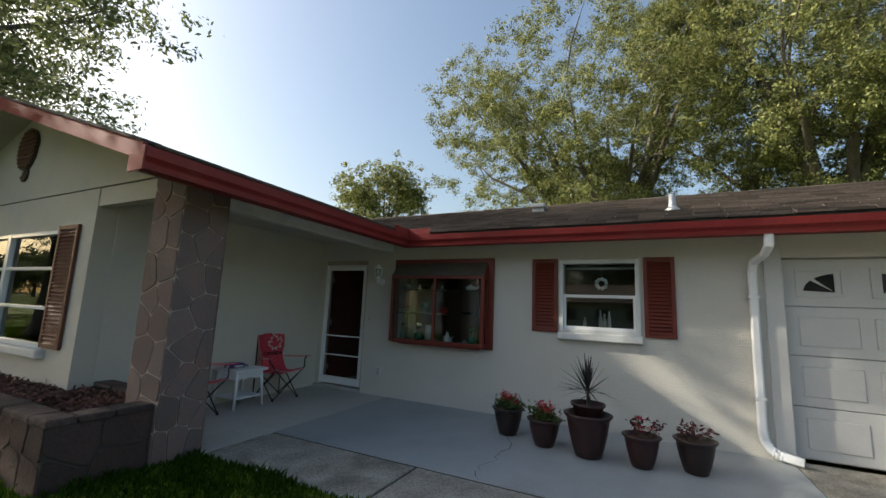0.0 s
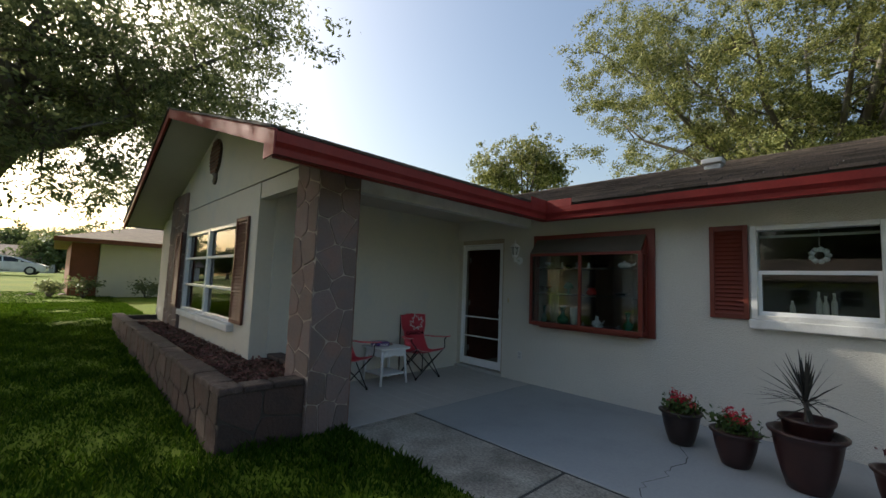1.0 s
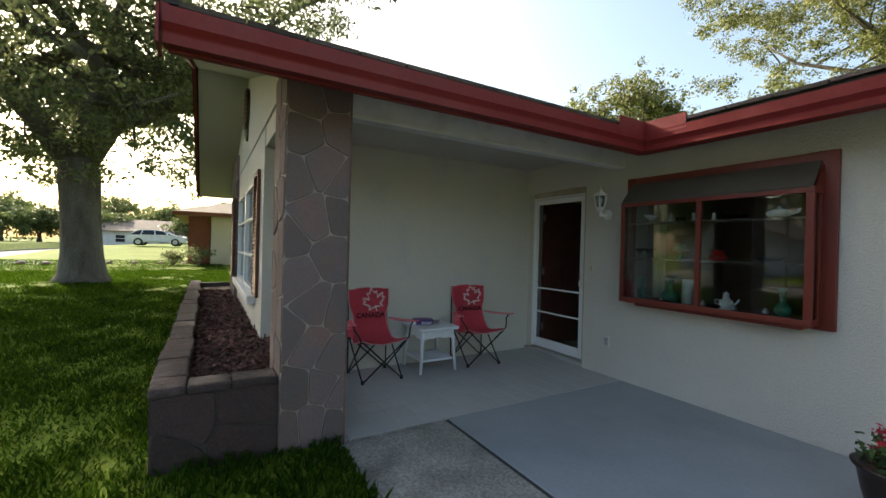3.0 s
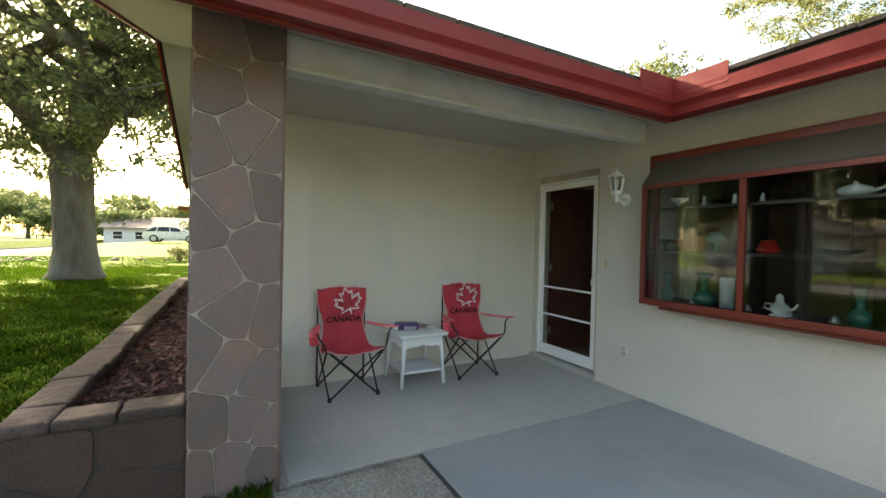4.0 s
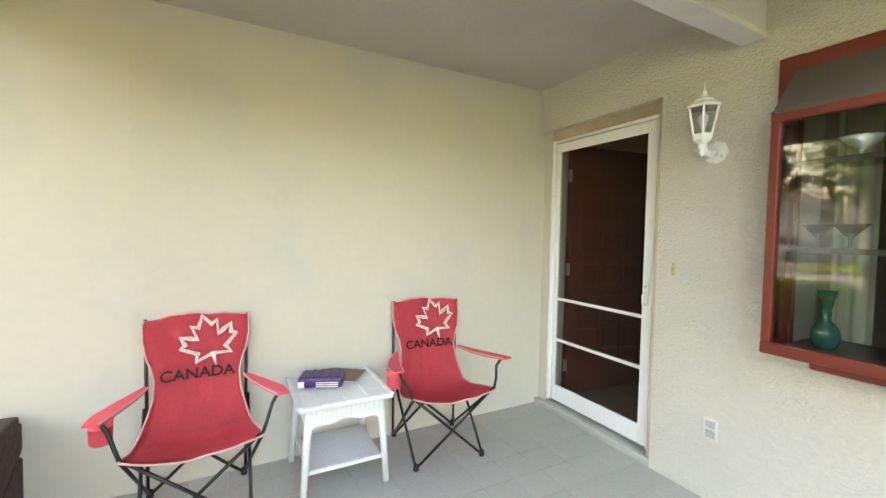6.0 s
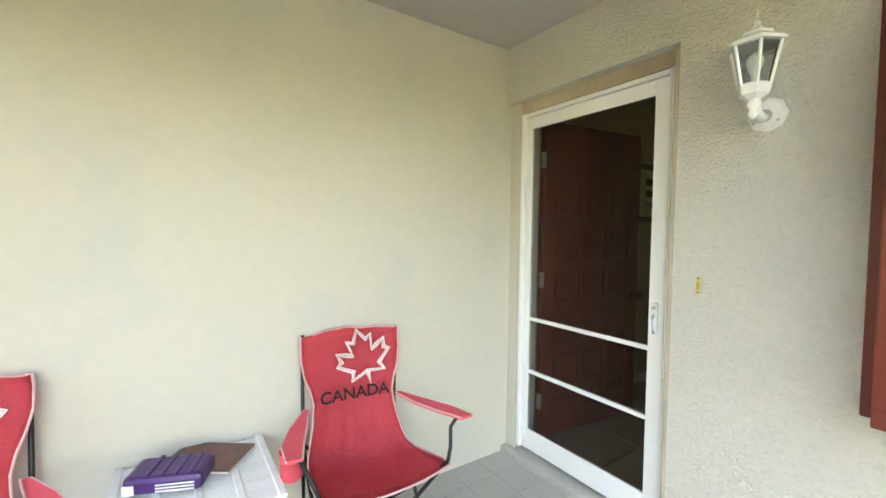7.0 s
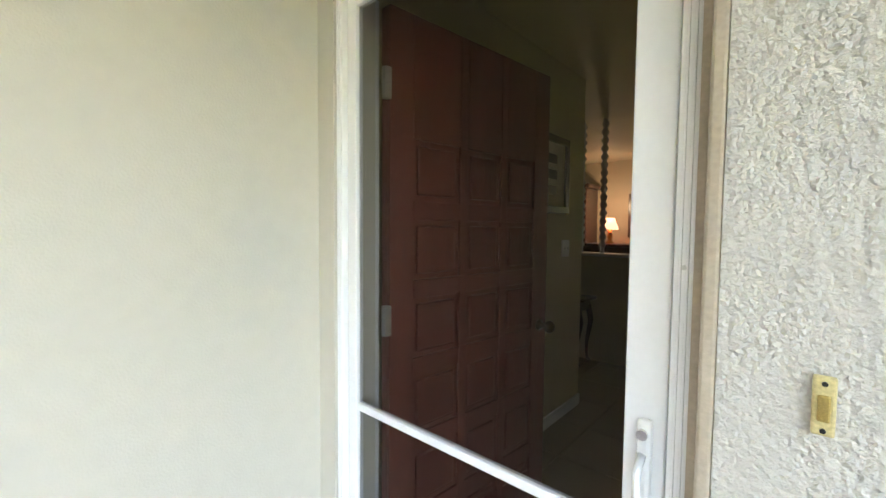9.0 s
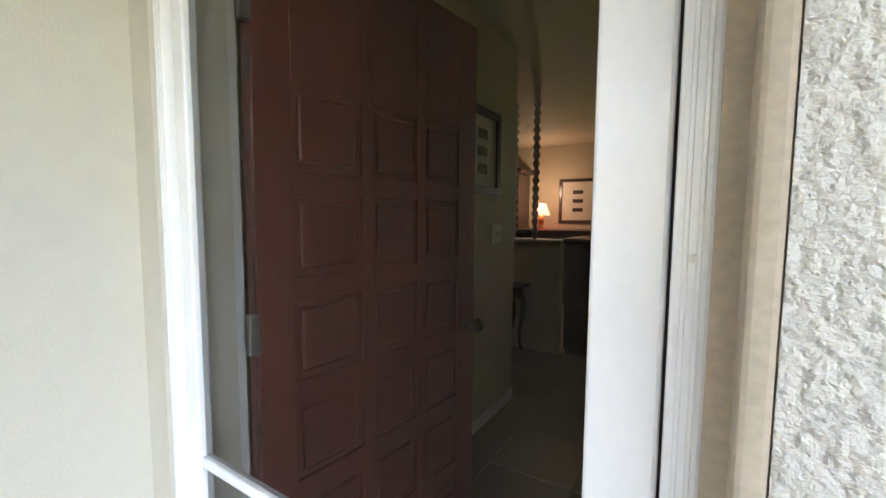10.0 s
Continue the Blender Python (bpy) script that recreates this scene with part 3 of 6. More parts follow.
for sx in (1, -1):
    xo = RIDGE_X + sx * (EAVE_X - RIDGE_X - 0.11)
    zo = roof_z(xo) - 0.096
    pts = [(xo, RAKE_Y + 0.03, zo), (xo, -3.3, zo), (RIDGE_X, -3.3, APEX - 0.096), (RIDGE_X, RAKE_Y + 0.03, APEX - 0.096)]
    slab(bm, pts, 0.02)
part("soffit", bm, M_SOFFIT, house_roof, "beige painted sloping soffit under the gable")
# rake boards
for sx in (1, -1):
    bm = bmesh.new()
    xo = RIDGE_X + sx * (EAVE_X - RIDGE_X + 0.02)
    prism(bm, [(xo, E - 0.135), (RIDGE_X, APEX - 0.135), (RIDGE_X, APEX + 0.005), (xo, E + 0.0)], "y", RAKE_Y - 0.03, RAKE_Y)
    part("rake_board", bm, M_REDGUTTER, house_roof, "red painted rake board on the gable edge")
    bm = bmesh.new()
    prism(bm, [(xo, E + 0.002), (RIDGE_X, APEX + 0.007), (RIDGE_X, APEX + 0.03), (xo, E + 0.025)], "y", RAKE_Y - 0.05, RAKE_Y + 0.1)
    part("drip_edge", bm, M_SHINGLEBASE, house_roof)

# gutters with an ogee face
GPROF = [(0.0, 0.0), (0.085, 0.0), (0.092, 0.05), (0.122, 0.085), (0.13, 0.16), (0.118, 0.16), (0.112, 0.09), (0.08, 0.02), (0.0, 0.02)]
bm = prism(bmesh.new(), [(2.075 + u, 2.355 + v) for u, v in GPROF], "y", RAKE_Y - 0.02, EAVE_Y + 0.0)
box(bm, 2.055, 2.095, RAKE_Y, EAVE_Y + 0.1, 2.345, 2.53)
part("gutter", bm, M_REDGUTTER, house_roof, "red enamelled gutter along the wing eave")
bm = bmesh.new()
gy = EAVE_Y + 0.09
prism(bm, [(gy - u, 2.350 + v) for u, v in GPROF], "x", 2.075, 12.9)
box(bm, 2.1, 12.9, gy - 0.01, gy + 0.03, 2.345, 2.53)
part("gutter", bm, M_REDGUTTER, house_roof, "red enamelled gutter along the front eave")
part("splash_guard", boxbm(2.195, 2.203, EAVE_Y - 0.40, EAVE_Y - 0.03, 2.47, 2.605), M_REDGUTTER, house_roof, "red sheet splash guard at the valley")
part("splash_guard", boxbm(2.20, 2.56, gy - 0.128, gy - 0.120, 2.47, 2.605), M_REDGUTTER, house_roof, "red sheet splash guard at the valley")
part("gutter_end", boxbm(2.02, 2.214, RAKE_Y - 0.044, RAKE_Y - 0.031, 2.332, 2.512), M_REDGUTTER, house_roof)

# shingles: tabs in courses; the nearest are objects, the rest one sheet
TAB, EXPO = 0.30, 0.145


def tab_mesh():
    bm = bmesh.new()
    top = [(-0.145, 0.0, 0.020), (0.145, 0.0, 0.020), (0.145, EXPO + 0.03, 0.002), (-0.145, EXPO + 0.03, 0.002)]
    v = [bm.verts.new(p) for p in top] + [bm.verts.new((p[0], p[1], -0.004)) for p in top]
    bm.faces.new(v[:4])
    for i in range(4):
        bm.faces.new((v[i], v[(i + 1) % 4], v[4 + (i + 1) % 4], v[4 + i]))
    return mesh_of(bm, "shingle", M_SHINGLE_NEAR)


M_SHINGLE_NEAR = material("asphalt_shingle_tab", (0.145, 0.115, 0.095), (0.095, 0.078, 0.068), 5, 0.9, bump=0.5, bscale=220, fine=0.25, vary=0.38)
shingle_data = tab_mesh()
ang = math.atan(SLOPE)
run = math.cos(ang)
rs = random.Random(11)
rest = []
near_count = 0
tabs_near = []
rows = int((RIDGE_Y - EAVE_Y) / (EXPO * run))
for j in range(rows):
    s = j * EXPO
    y = EAVE_Y - 0.03 + s * run
    z = EAVE_Z + (s * run - 0.03) * SLOPE + 0.006
    x = RIDGE_X + (RIDGE_Y - y) + 0.05 + (0.15 if j % 2 else 0) + rs.uniform(0, 0.1)
    while x < 12.8:
        m = Matrix.Translation((x + 0.15, y, z + rs.uniform(0, 0.010))) @ Euler((ang + rs.uniform(-0.02, 0.02), 0, rs.uniform(-0.01, 0.01))).to_matrix().to_4x4()
        if j < 12 and 2.2 < x < 9.2 and near_count < 280:
            tabs_near.append(m)
            near_count += 1
        else:
            w = 0.145
            rest.append([m @ Vector(p) for p in ((-w, 0, 0.020), (w, 0, 0.020), (w, EXPO + 0.03, 0.002), (-w, EXPO + 0.03, 0.002))])
            rest.append([m @ Vector(p) for p in ((-w, 0, -0.004), (w, 0, -0.004), (w, 0, 0.020), (-w, 0, 0.020))])
        x += TAB
# wing east slope
rows = int((EAVE_X - RIDGE_X) / (EXPO * run))
for j in range(rows):
    s = j * EXPO
    x = EAVE_X + 0.03 - s * run
    z = EAVE_Z + (s * run - 0.03) * SLOPE + 0.006
    y = RAKE_Y + rs.uniform(0, 0.2)
    while y < EAVE_Y + (EAVE_X - x) - 0.1:
        m = Matrix.Translation((x, y + 0.15, z)) @ Matrix.Rotation(radians(90), 4, "Z") @ Euler((ang + rs.uniform(-0.012, 0.012), 0, 0)).to_matrix().to_4x4()
        w = 0.145
        rest.append([m @ Vector(p) for p in ((-w, 0, 0.020), (w, 0, 0.020), (w, EXPO + 0.03, 0.002), (-w, EXPO + 0.03, 0.002))])
        rest.append([m @ Vector(p) for p in ((-w, 0, -0.004), (w, 0, -0.004), (w, 0, 0.020), (-w, 0, 0.020))])
        y += TAB
tagged(quads_object("shingles", rest, M_SHINGLE, house_roof), kind="stuff")
bm = bmesh.new()
for i in range(62):
    x = RIDGE_X + 0.24 * i
    prism(bm, [(RIDGE_Y - 0.14, APEX - 0.03), (RIDGE_Y, APEX + 0.025), (RIDGE_Y + 0.14, APEX - 0.03), (RIDGE_Y, APEX + 0.008)], "x", x, x + 0.25)
part("ridge_cap", bm, M_SHINGLE, house_roof)

# roof vents
v = thing("roof_vent", (3.55, 2.0, EAVE_Z + (2.0 - EAVE_Y) * SLOPE), "small grey galvanised box vent on the shingles", "roof vent")
part("hood", boxbm(-0.14, 0.14, -0.16, 0.10, 0.07, 0.15, bevel=0.015), M_ALU, v)
part("neck", boxbm(-0.11, 0.11, -0.10, 0.08, -0.06, 0.075), M_ALU, v)
v = thing("vent_pipe", (5.73, 0.5, EAVE_Z + (0.5 - EAVE_Y) * SLOPE), "grey painted plumbing vent pipe through the roof", "vent pipe")
part("pipe", tube(bmesh.new(), [(0, 0, -0.1), (0, 0, 0.24)], 0.045, 14), M_ALU, v, smooth=True)
part("flashing", lathe(bmesh.new(), [(0.10, -0.05), (0.09, 0.03), (0.055, 0.06), (0.05, 0.08)], n=14), M_ALU, v)

# ---- stone column, pilaster and planter ----
column = setting("stone_column", boxbm(1.15, 1.632, -3.565, -3.138, -0.12, 2.66), M_MORTAR, "square porch column faced in mauve-brown cast stones with pale joints", "column")


def col_seed(px, py):
    return (-3.57 + (px - 345) / 160 * 0.44, 0.87 + (600 - py) / 364)


COL = [col_seed(*p) for p in ((385, 128), (480, 105), (437, 205), (362, 235), (494, 240), (415, 335), (482, 322), (352, 388), (468, 432), (377, 482), (425, 552),
                              (482, 565), (362, 625), (412, 655), (472, 690), (445, 760), (495, 790), (380, 760), (420, 850), (480, 860), (400, 40), (470, 20), (360, 855))]
stone_face(column, COL, -3.565, -3.138, 0.0, 2.64, lambda u, w, h: (1.632 + h, u, w), gap=0.006)
stone_face(column, jitter_seeds(1.15, 1.632, 0.0, 2.64, 0.20, 0.26, 3), 1.15, 1.632, 0.0, 2.64, lambda u, w, h: (u, -3.565 - h, w), gap=0.012)
bm = boxbm(1.15, 1.640, -3.14, -3.126, -0.1, 2.56)
bmesh.ops.subdivide_edges(bm, edges=[e for e in bm.edges if abs(e.verts[0].co.z - e.verts[1].co.z) > 1], cuts=60)
for vert in bm.verts:
    if vert.co.x > 1.5:
        vert.co.x += 0.006 * noise.noise(Vector((0, 0, vert.co.z * 9))) + 0.004 * noise.noise(Vector((3, 0, vert.co.z * 31)))
part("render_coat", bm, M_COLUMNPAINT, column, "brown painted rough render on the porch side")
pil = setting("stone_pilaster", boxbm(-5.0, -3.82, -3.56, -3.5, -0.1, 3.0), M_MORTAR, "stone-faced panel beside the wing window", "pilaster")
stone_face(pil, jitter_seeds(-5.0, -3.82, 0.3, 3.0, 0.33, 0.36, 8), -5.0, -3.82, 0.3, 3.0, lambda u, w, h: (u, -3.56 - h, w), gap=0.02)
stone_face(pil, jitter_seeds(-3.56, -3.5, 0.3, 3.0, 0.1, 0.4, 9), -3.56, -3.5, 0.3, 3.0, lambda u, w, h: (-3.82 + h, u, w), gap=0.02)

planter = setting("planter_wall", boxbm(-6.1, 1.59, -4.27, -4.12, -0.12, 0.50), M_PLANTERMORTAR, "low planter wall faced in brown cast stones with a stone cap", "planter")
box_parts = ((1.44, 1.59, -4.12, -3.57, -0.12, 0.50), (0.0, 1.15, -3.30, -3.145, -0.12, 0.47), (-6.1, -5.95, -4.12, -3.5, -0.12, 0.50))
for a in box_parts:
    part("planter_side", boxbm(*a), M_PLANTERMORTAR, planter)
stone_face(planter, jitter_seeds(-6.1, 1.59, 0.0, 0.49, 0.26, 0.25, 12), -6.1, 1.59, -0.05, 0.49, lambda u, w, h: (u, -4.27 - h, w), gap=0.016, proud=0.012, mat=M_PLANTERSTONE)
stone_face(planter, jitter_seeds(-4.27, -3.57, 0.0, 0.49, 0.3, 0.26, 13), -4.27, -3.57, -0.05, 0.49, lambda u, w, h: (1.59 + h, u, w), gap=0.014, proud=0.012, mat=M_PLANTERSTONE)
stone_face(planter, jitter_seeds(-0.05, 1.15, 0.0, 0.46, 0.28, 0.24, 14), -0.05, 1.15, 0.0, 0.46, lambda u, w, h: (u, -3.145 + h, w), gap=0.012, proud=0.006, mat=M_PLANTERSTONE)
rp = random.Random(21)
x = -6.12
while x < 1.58:
    ln = min(rp.uniform(0.30, 0.62), 1.615 - x)
    bm = boxbm(x, x + ln - 0.004, -4.295 + rp.uniform(-0.012, 0.008), -4.10 + rp.uniform(-0.012, 0.012), 0.485, 0.545 + rp.uniform(-0.008, 0.006), bevel=0.018)
    for vert in bm.verts:
        vert.co += noise.noise_vector(vert.co * 9) * 0.007
    part("cap_stone", bm, M_CAP, planter)
    x += ln
for y0, y1 in ((-4.095, -3.86), (-3.85, -3.58)):
    part("cap_stone", boxbm(1.42, 1.615, y0, y1, 0.485, 0.545, bevel=0.016), M_CAP, planter)
for x0, x1 in ((0.005, 0.36), (0.37, 0.75), (0.76, 1.145)):
    part("cap_stone", boxbm(x0, x1, -3.32, -3.13, 0.455, 0.505, bevel=0.014), M_CAP, planter)
# mulch
bm = bmesh.new()
rm = random.Random(31)
g = [[bm.verts.new((-5.95 + 0.16 * i if i < 47 else 1.44, -4.12 + (0.98 if j == 7 else 0.14 * j), 0.40 + rm.uniform(-0.02, 0.025))) for i in range(48)] for j in range(8)]
for j in range(7):
    for i in range(47):
        bm.faces.new((g[j][i], g[j][i + 1], g[j + 1][i + 1], g[j + 1][i]))
setting("mulch_bed", bm, M_MULCHBED, "dark red-brown bark mulch bed in the planter", "mulch", smooth=True)
rng = np.random.default_rng(4)
n = 9000
mp = np.column_stack([1.43 - 6.5 * rng.random(n) ** 1.5, rng.uniform(-4.10, -3.33, n), rng.uniform(0.40, 0.45, n)])
mp = mp[~((mp[:, 0] < -0.05) & (mp[:, 1] > -3.52)) & ~((mp[:, 0] > 1.13) & (mp[:, 1] > -3.6))]
d = rng.normal(size=(len(mp), 3)) * [1, 1, 0.35]
d /= np.linalg.norm(d, axis=1)[:, None]
w = np.cross(d, rng.normal(size=(len(mp), 3)))
w /= np.linalg.norm(w, axis=1)[:, None]
a, b = d * rng.uniform(0.02, 0.055, (len(mp), 1)), w * rng.uniform(0.005, 0.013, (len(mp), 1))
tagged(quads_object("bark_chips", np.stack([mp - a - b, mp + a - b * 0.6, mp + a + b, mp - a + b * 0.7], axis=1), M_MULCH), "red-brown shredded bark chips in the planter", "mulch", "", "stuff")

# ---- interior ----
room = boxbm(-5.8, 12.4, 0.2, 8.0, 0.0, 0.04)
setting("floor_inside", room, M_GROUT, "pale grout bed under the hall tiles", "floor")
bm = boxbm(-5.8, 12.4, 0.2, 8.0, 2.56, 2.60)
setting("ceiling_inside", bm, M_INWALL, "dim tan interior ceiling", "ceiling")
setting("wall_hall", boxbm(-0.27, -0.15, 0.2, 2.44, 0.0, 2.56), M_INWALL, "tan painted hall wall", "wall")
setting("wall_hall_east", boxbm(1.40, 1.50, 0.2, 3.2, 0.0, 2.56), M_INWALL, "tan painted hall wall", "wall")
# the dining wall's hole is added out of view to pass that daylight
setting("wall_dining", wall_with_holes("x", -4.0, 1.5, 0.0, 2.56, 6.4, 6.5, [(0.1, 1.4, 0.04, 2.15)]), M_INWALL, "tan painted dining room wall", "wall")
# kitchen and bedroom walls: the dimness is in their colour
setting("wall_kitchen", boxbm(1.5, 6.6, 3.1, 3.2, 0.0, 2.56), M_DARKROOM, "kitchen wall with room dimness put into its colour", "wall")
setting("wall_kitchen_east", boxbm(6.5, 6.6, 0.2, 3.1, 0.0, 2.56), M_DARKROOM, "kitchen wall with room dimness put into its colour", "wall")
setting("wall_bedroom", boxbm(-5.9, -0.25, -0.4, -0.3, 0.0, 2.56), M_DARKROOM, "bedroom wall with room dimness put into its colour", "wall")
setting("baseboard", boxbm(-0.15, -0.135, 1.2, 2.44, 0.04, 0.13, bevel=0.004), M_WHITEMAT, "white painted baseboard in the hall", "baseboard")
floor_in = tagged(new("floor_hall"), "beige ceramic hall floor tiles", "floor", "", "structure")
tile_bm = boxbm(-0.222, 0.222, -0.222, 0.222, 0.0, 0.012, bevel=0.004)
tile_in = mesh_of(tile_bm, "tile", M_INTILE)
for i in range(7):
    for j in range(13):
        o = new("tile", tile_in)
        o.parent = floor_in
        o.location = (-1.5 + 0.45 * i, 0.5 + 0.45 * j, 0.036)
half = setting("half_wall", boxbm(-1.6, -0.15, 3.58, 3.72, 0.04, 1.145), M_INWALL, "tan half wall with a white ledge", "wall")
part("ledge", boxbm(-1.62, -0.13, 3.55, 3.75, 1.145, 1.178, bevel=0.008), M_WHITEMAT, half, "white ledge on the half wall")
for x in (-0.43, -0.66, -0.89, -1.12):
    prof = [(0.025, 0)]
    for k in range(16):
        z = 0.05 + k * 0.083
        prof += [(0.022, z), (0.038, z + 0.025), (0.038, z + 0.045), (0.022, z + 0.07)]
    prof += [(0.025, 1.381)]
    part("spindle", lathe(bmesh.new(), prof, (x, 3.65, 1.178), 10), M_WHITEMAT, half, "white turned spindle", smooth=True)


def picture(at, rz, w, h, label):
    t = thing("framed_picture", at, label, "picture", "", rz)
    bm = bmesh.new()
    for a in ((-w / 2, w / 2, -h / 2, -h / 2 + 0.05), (-w / 2, w / 2, h / 2 - 0.05, h / 2), (-w / 2, -w / 2 + 0.05, -h / 2 + 0.05, h / 2 - 0.05), (w / 2 - 0.05, w / 2, -h / 2 + 0.05, h / 2 - 0.05)):
        box(bm, a[0], a[1], -0.03, 0.0, a[2], a[3], bevel=0.006)
    part("frame", bm, M_DARKWOOD, t, "dark wooden frame")
    part("mat_board", boxbm(-w / 2 + 0.045, w / 2 - 0.045, -0.012, -0.002, -h / 2 + 0.045, h / 2 - 0.045), M_PAPER, t, "pale mat board")
    for k in range(3):
        part("print_patch", boxbm(-w * 0.14, w * 0.12, -0.016, -0.0125, h * (0.2 - 0.2 * k) - 0.03, h * (0.2 - 0.2 * k) + 0.03), M_DARKWOOD, t)
    return t


picture((-0.15, 1.90, 1.79), 90, 0.46, 0.52, "dark-framed print hanging on the hall wall")
picture((-0.70, 6.4, 1.655), 0, 0.62, 0.71, "brown-framed landscape print on the dining room wall")
s = thing("light_switch", (-0.15, 2.14, 1.285), "cream double light switch plate on the hall wall", "light switch", "", 90)
part("plate", boxbm(-0.06, 0.06, -0.008, 0.0, -0.06, 0.06, bevel=0.003), M_WHITEMAT, s)
for x in (-0.025, 0.025):
    part("toggle", boxbm(x - 0.006, x + 0.006, -0.02, -0.008, -0.012, 0.012), M_WHITE, s)
tb = thing("console_table", (-0.95, 3.38, 0.045), "dark wooden console table with curved legs", "table")
part("tabletop", boxbm(-0.45, 0.52, -0.18, 0.18, 0.66, 0.69, bevel=0.01), M_DARKWOOD, tb)
part("apron", boxbm(-0.40, 0.46, -0.15, 0.15, 0.56, 0.66), M_DARKWOOD, tb)
for x in (-0.38, 0.44):
    for y in (-0.13, 0.13):
        part("leg", tube(bmesh.new(), [(x, y, 0.60), (x + 0.035, y, 0.45), (x - 0.005, y, 0.2), (x, y, 0.06), (x + 0.03, y, 0.01)], [0.035, 0.03, 0.018, 0.014, 0.02], 8), M_DARKWOOD, tb, smooth=True)
up = thing("upright_cabinet", (0.35, 3.95, 0.045), "dark wooden upright cabinet beside the half wall", "cabinet")
part("body", boxbm(-0.46, 0.46, -0.33, 0.30, 0.05, 1.10, bevel=0.02), M_DARKWOOD, up)
part("top", boxbm(-0.48, 0.48, -0.35, 0.32, 1.10, 1.15, bevel=0.02), M_DARKWOOD, up)
part("plinth", boxbm(-0.44, 0.44, -0.30, 0.28, 0.0, 0.05), M_DARKWOOD, up)
for z in (0.38, 0.72):
    part("drawer_front", boxbm(-0.40, 0.40, -0.345, -0.328, z - 0.14, z + 0.14, bevel=0.008), M_DARKWOOD, up)
cab = thing("china_cabinet", (-0.95, 6.0, 0.045), "dark wooden sideboard in the dining room", "cabinet")
part("body", boxbm(-0.66, 0.75, -0.3, 0.35, 0.06, 1.12, bevel=0.015), M_DARKWOOD, cab)
part("top", boxbm(-0.7, 0.8, -0.33, 0.37, 1.12, 1.16, bevel=0.01), M_DARKWOOD, cab)
for x in (-0.6, 0.6):
    part("foot", boxbm(x - 0.05, x + 0.05, -0.25, -0.15, 0.0, 0.065), M_DARKWOOD, cab)
hutch = thing("curio_cabinet", (-1.90, 6.1, 0.045), "tall dark glazed curio cabinet", "cabinet")
part("body", boxbm(-0.4, 0.4, -0.25, 0.25, 0.0, 2.05, bevel=0.015), M_DARKWOOD, hutch)
part("cornice", boxbm(-0.45, 0.45, -0.3, 0.27, 2.05, 2.12, bevel=0.02), M_DARKWOOD, hutch)
lamp = thing("table_lamp", (-1.14, 5.92, 1.205), "small table lamp with a pink-orange shade, switched on", "lamp")
part("base", lathe(bmesh.new(), [(0.07, 0), (0.07, 0.02), (0.025, 0.05), (0.045, 0.12), (0.02, 0.2), (0.012, 0.26)], n=16), M_BRASS, lamp, smooth=True)
part("shade", lathe(bmesh.new(), [(0.13, 0.22), (0.065, 0.40), (0.062, 0.40), (0.127, 0.22)], n=20), glow_material("lit_pink_shade", (1.0, 0.34, 0.20), 0.3), lamp, "glowing pink-orange shade", smooth=True)
bulb = bpy.data.lights.new("dining_bulb", "POINT")
bulb.energy, bulb.color, bulb.shadow_soft_size = 1.1, (1.0, 0.72, 0.48), 0.06
new("dining_bulb", bulb).location = (-1.14, 5.80, 1.82)

# ---- porch floor tiles ----
porch = setting("floor", boxbm(0.0, 1.598, -3.16, 0.0, -0.12, -0.006), M_GROUT, "grey painted tiled porch floor", "floor")
tm = mesh_of(boxbm(-0.1008, 0.1008, -0.1012, 0.1012, -0.01, 0.0, bevel=0.0016), "tile", M_TILE)
for i in range(8):
    for j in range(15):
        o = new("tile", tm)
        o.parent = porch
        o.location = (0.075 + 0.2035 * i, -0.105 - 0.2045 * j, random.uniform(-0.0008, 0.0006))
        o.rotation_euler = (random.uniform(-0.003, 0.003), random.uniform(-0.003, 0.003), 0)
setting("trim", boxbm(1.598, 1.607, -3.16, 0.0, -0.12, -0.003), M_CONCRETE, "pale chipped edge of the porch floor", "edge")
setting("door_threshold", boxbm(0.0, 1.051, -0.005, 0.2, -0.1, 0.045, bevel=0.012), M_TILE, "worn painted threshold under the entrance door", "threshold")

# ---- entrance ----
bm = boxbm(1.012, 1.051, 0.046, 0.2, 0.06, 2.222)
box(bm, 0.0, 0.064, 0.05, 0.2, 0.06, 2.222)
box(bm, 0.064, 1.012, 0.052, 0.2, 2.150, 2.221)
box(bm, 1.030, 1.0505, -0.0015, 0.044, 0.06, 2.2, bevel=0.005)
setting("trim", boxbm(-0.02, 0.083, 0.044, 0.2, 0.0, 2.221), M_SMOOTH, "cream painted return beside the door frame", "wall")
setting("door_frame", bm, M_JAMB, "beige painted door jamb", "door frame")
screen = thing("screen_door", (0.027, 0.085, 0.066), "white aluminium screen door, closed, with dark mesh", "door")
FX0, FX1, FZ1 = 0.058, 0.980, 2.082
for nm, a in (("stile", (FX0 + 0.028, 0.126, 0.0, FZ1 - 0.025)), ("stile", (0.885, FX1 - 0.028, 0.0, FZ1 - 0.025))):
    part(nm, boxbm(a[0], a[1], -0.014, 0.014, a[2], a[3], bevel=0.004), M_WHITE, screen)
part("rail", boxbm(0.126, 0.885, -0.012, 0.012, FZ1 - 0.095, FZ1 - 0.025, bevel=0.004), M_WHITE, screen)
part("kick_rail", boxbm(0.126, 0.885, -0.012, 0.012, 0.0, 0.125, bevel=0.004), M_WHITE, screen)
for z in (0.823, 0.492):
    part("crossbar", boxbm(0.126, 0.885, -0.012, 0.010, z - 0.011, z + 0.011, bevel=0.003), M_WHITE, screen)
bm = bmesh.new()
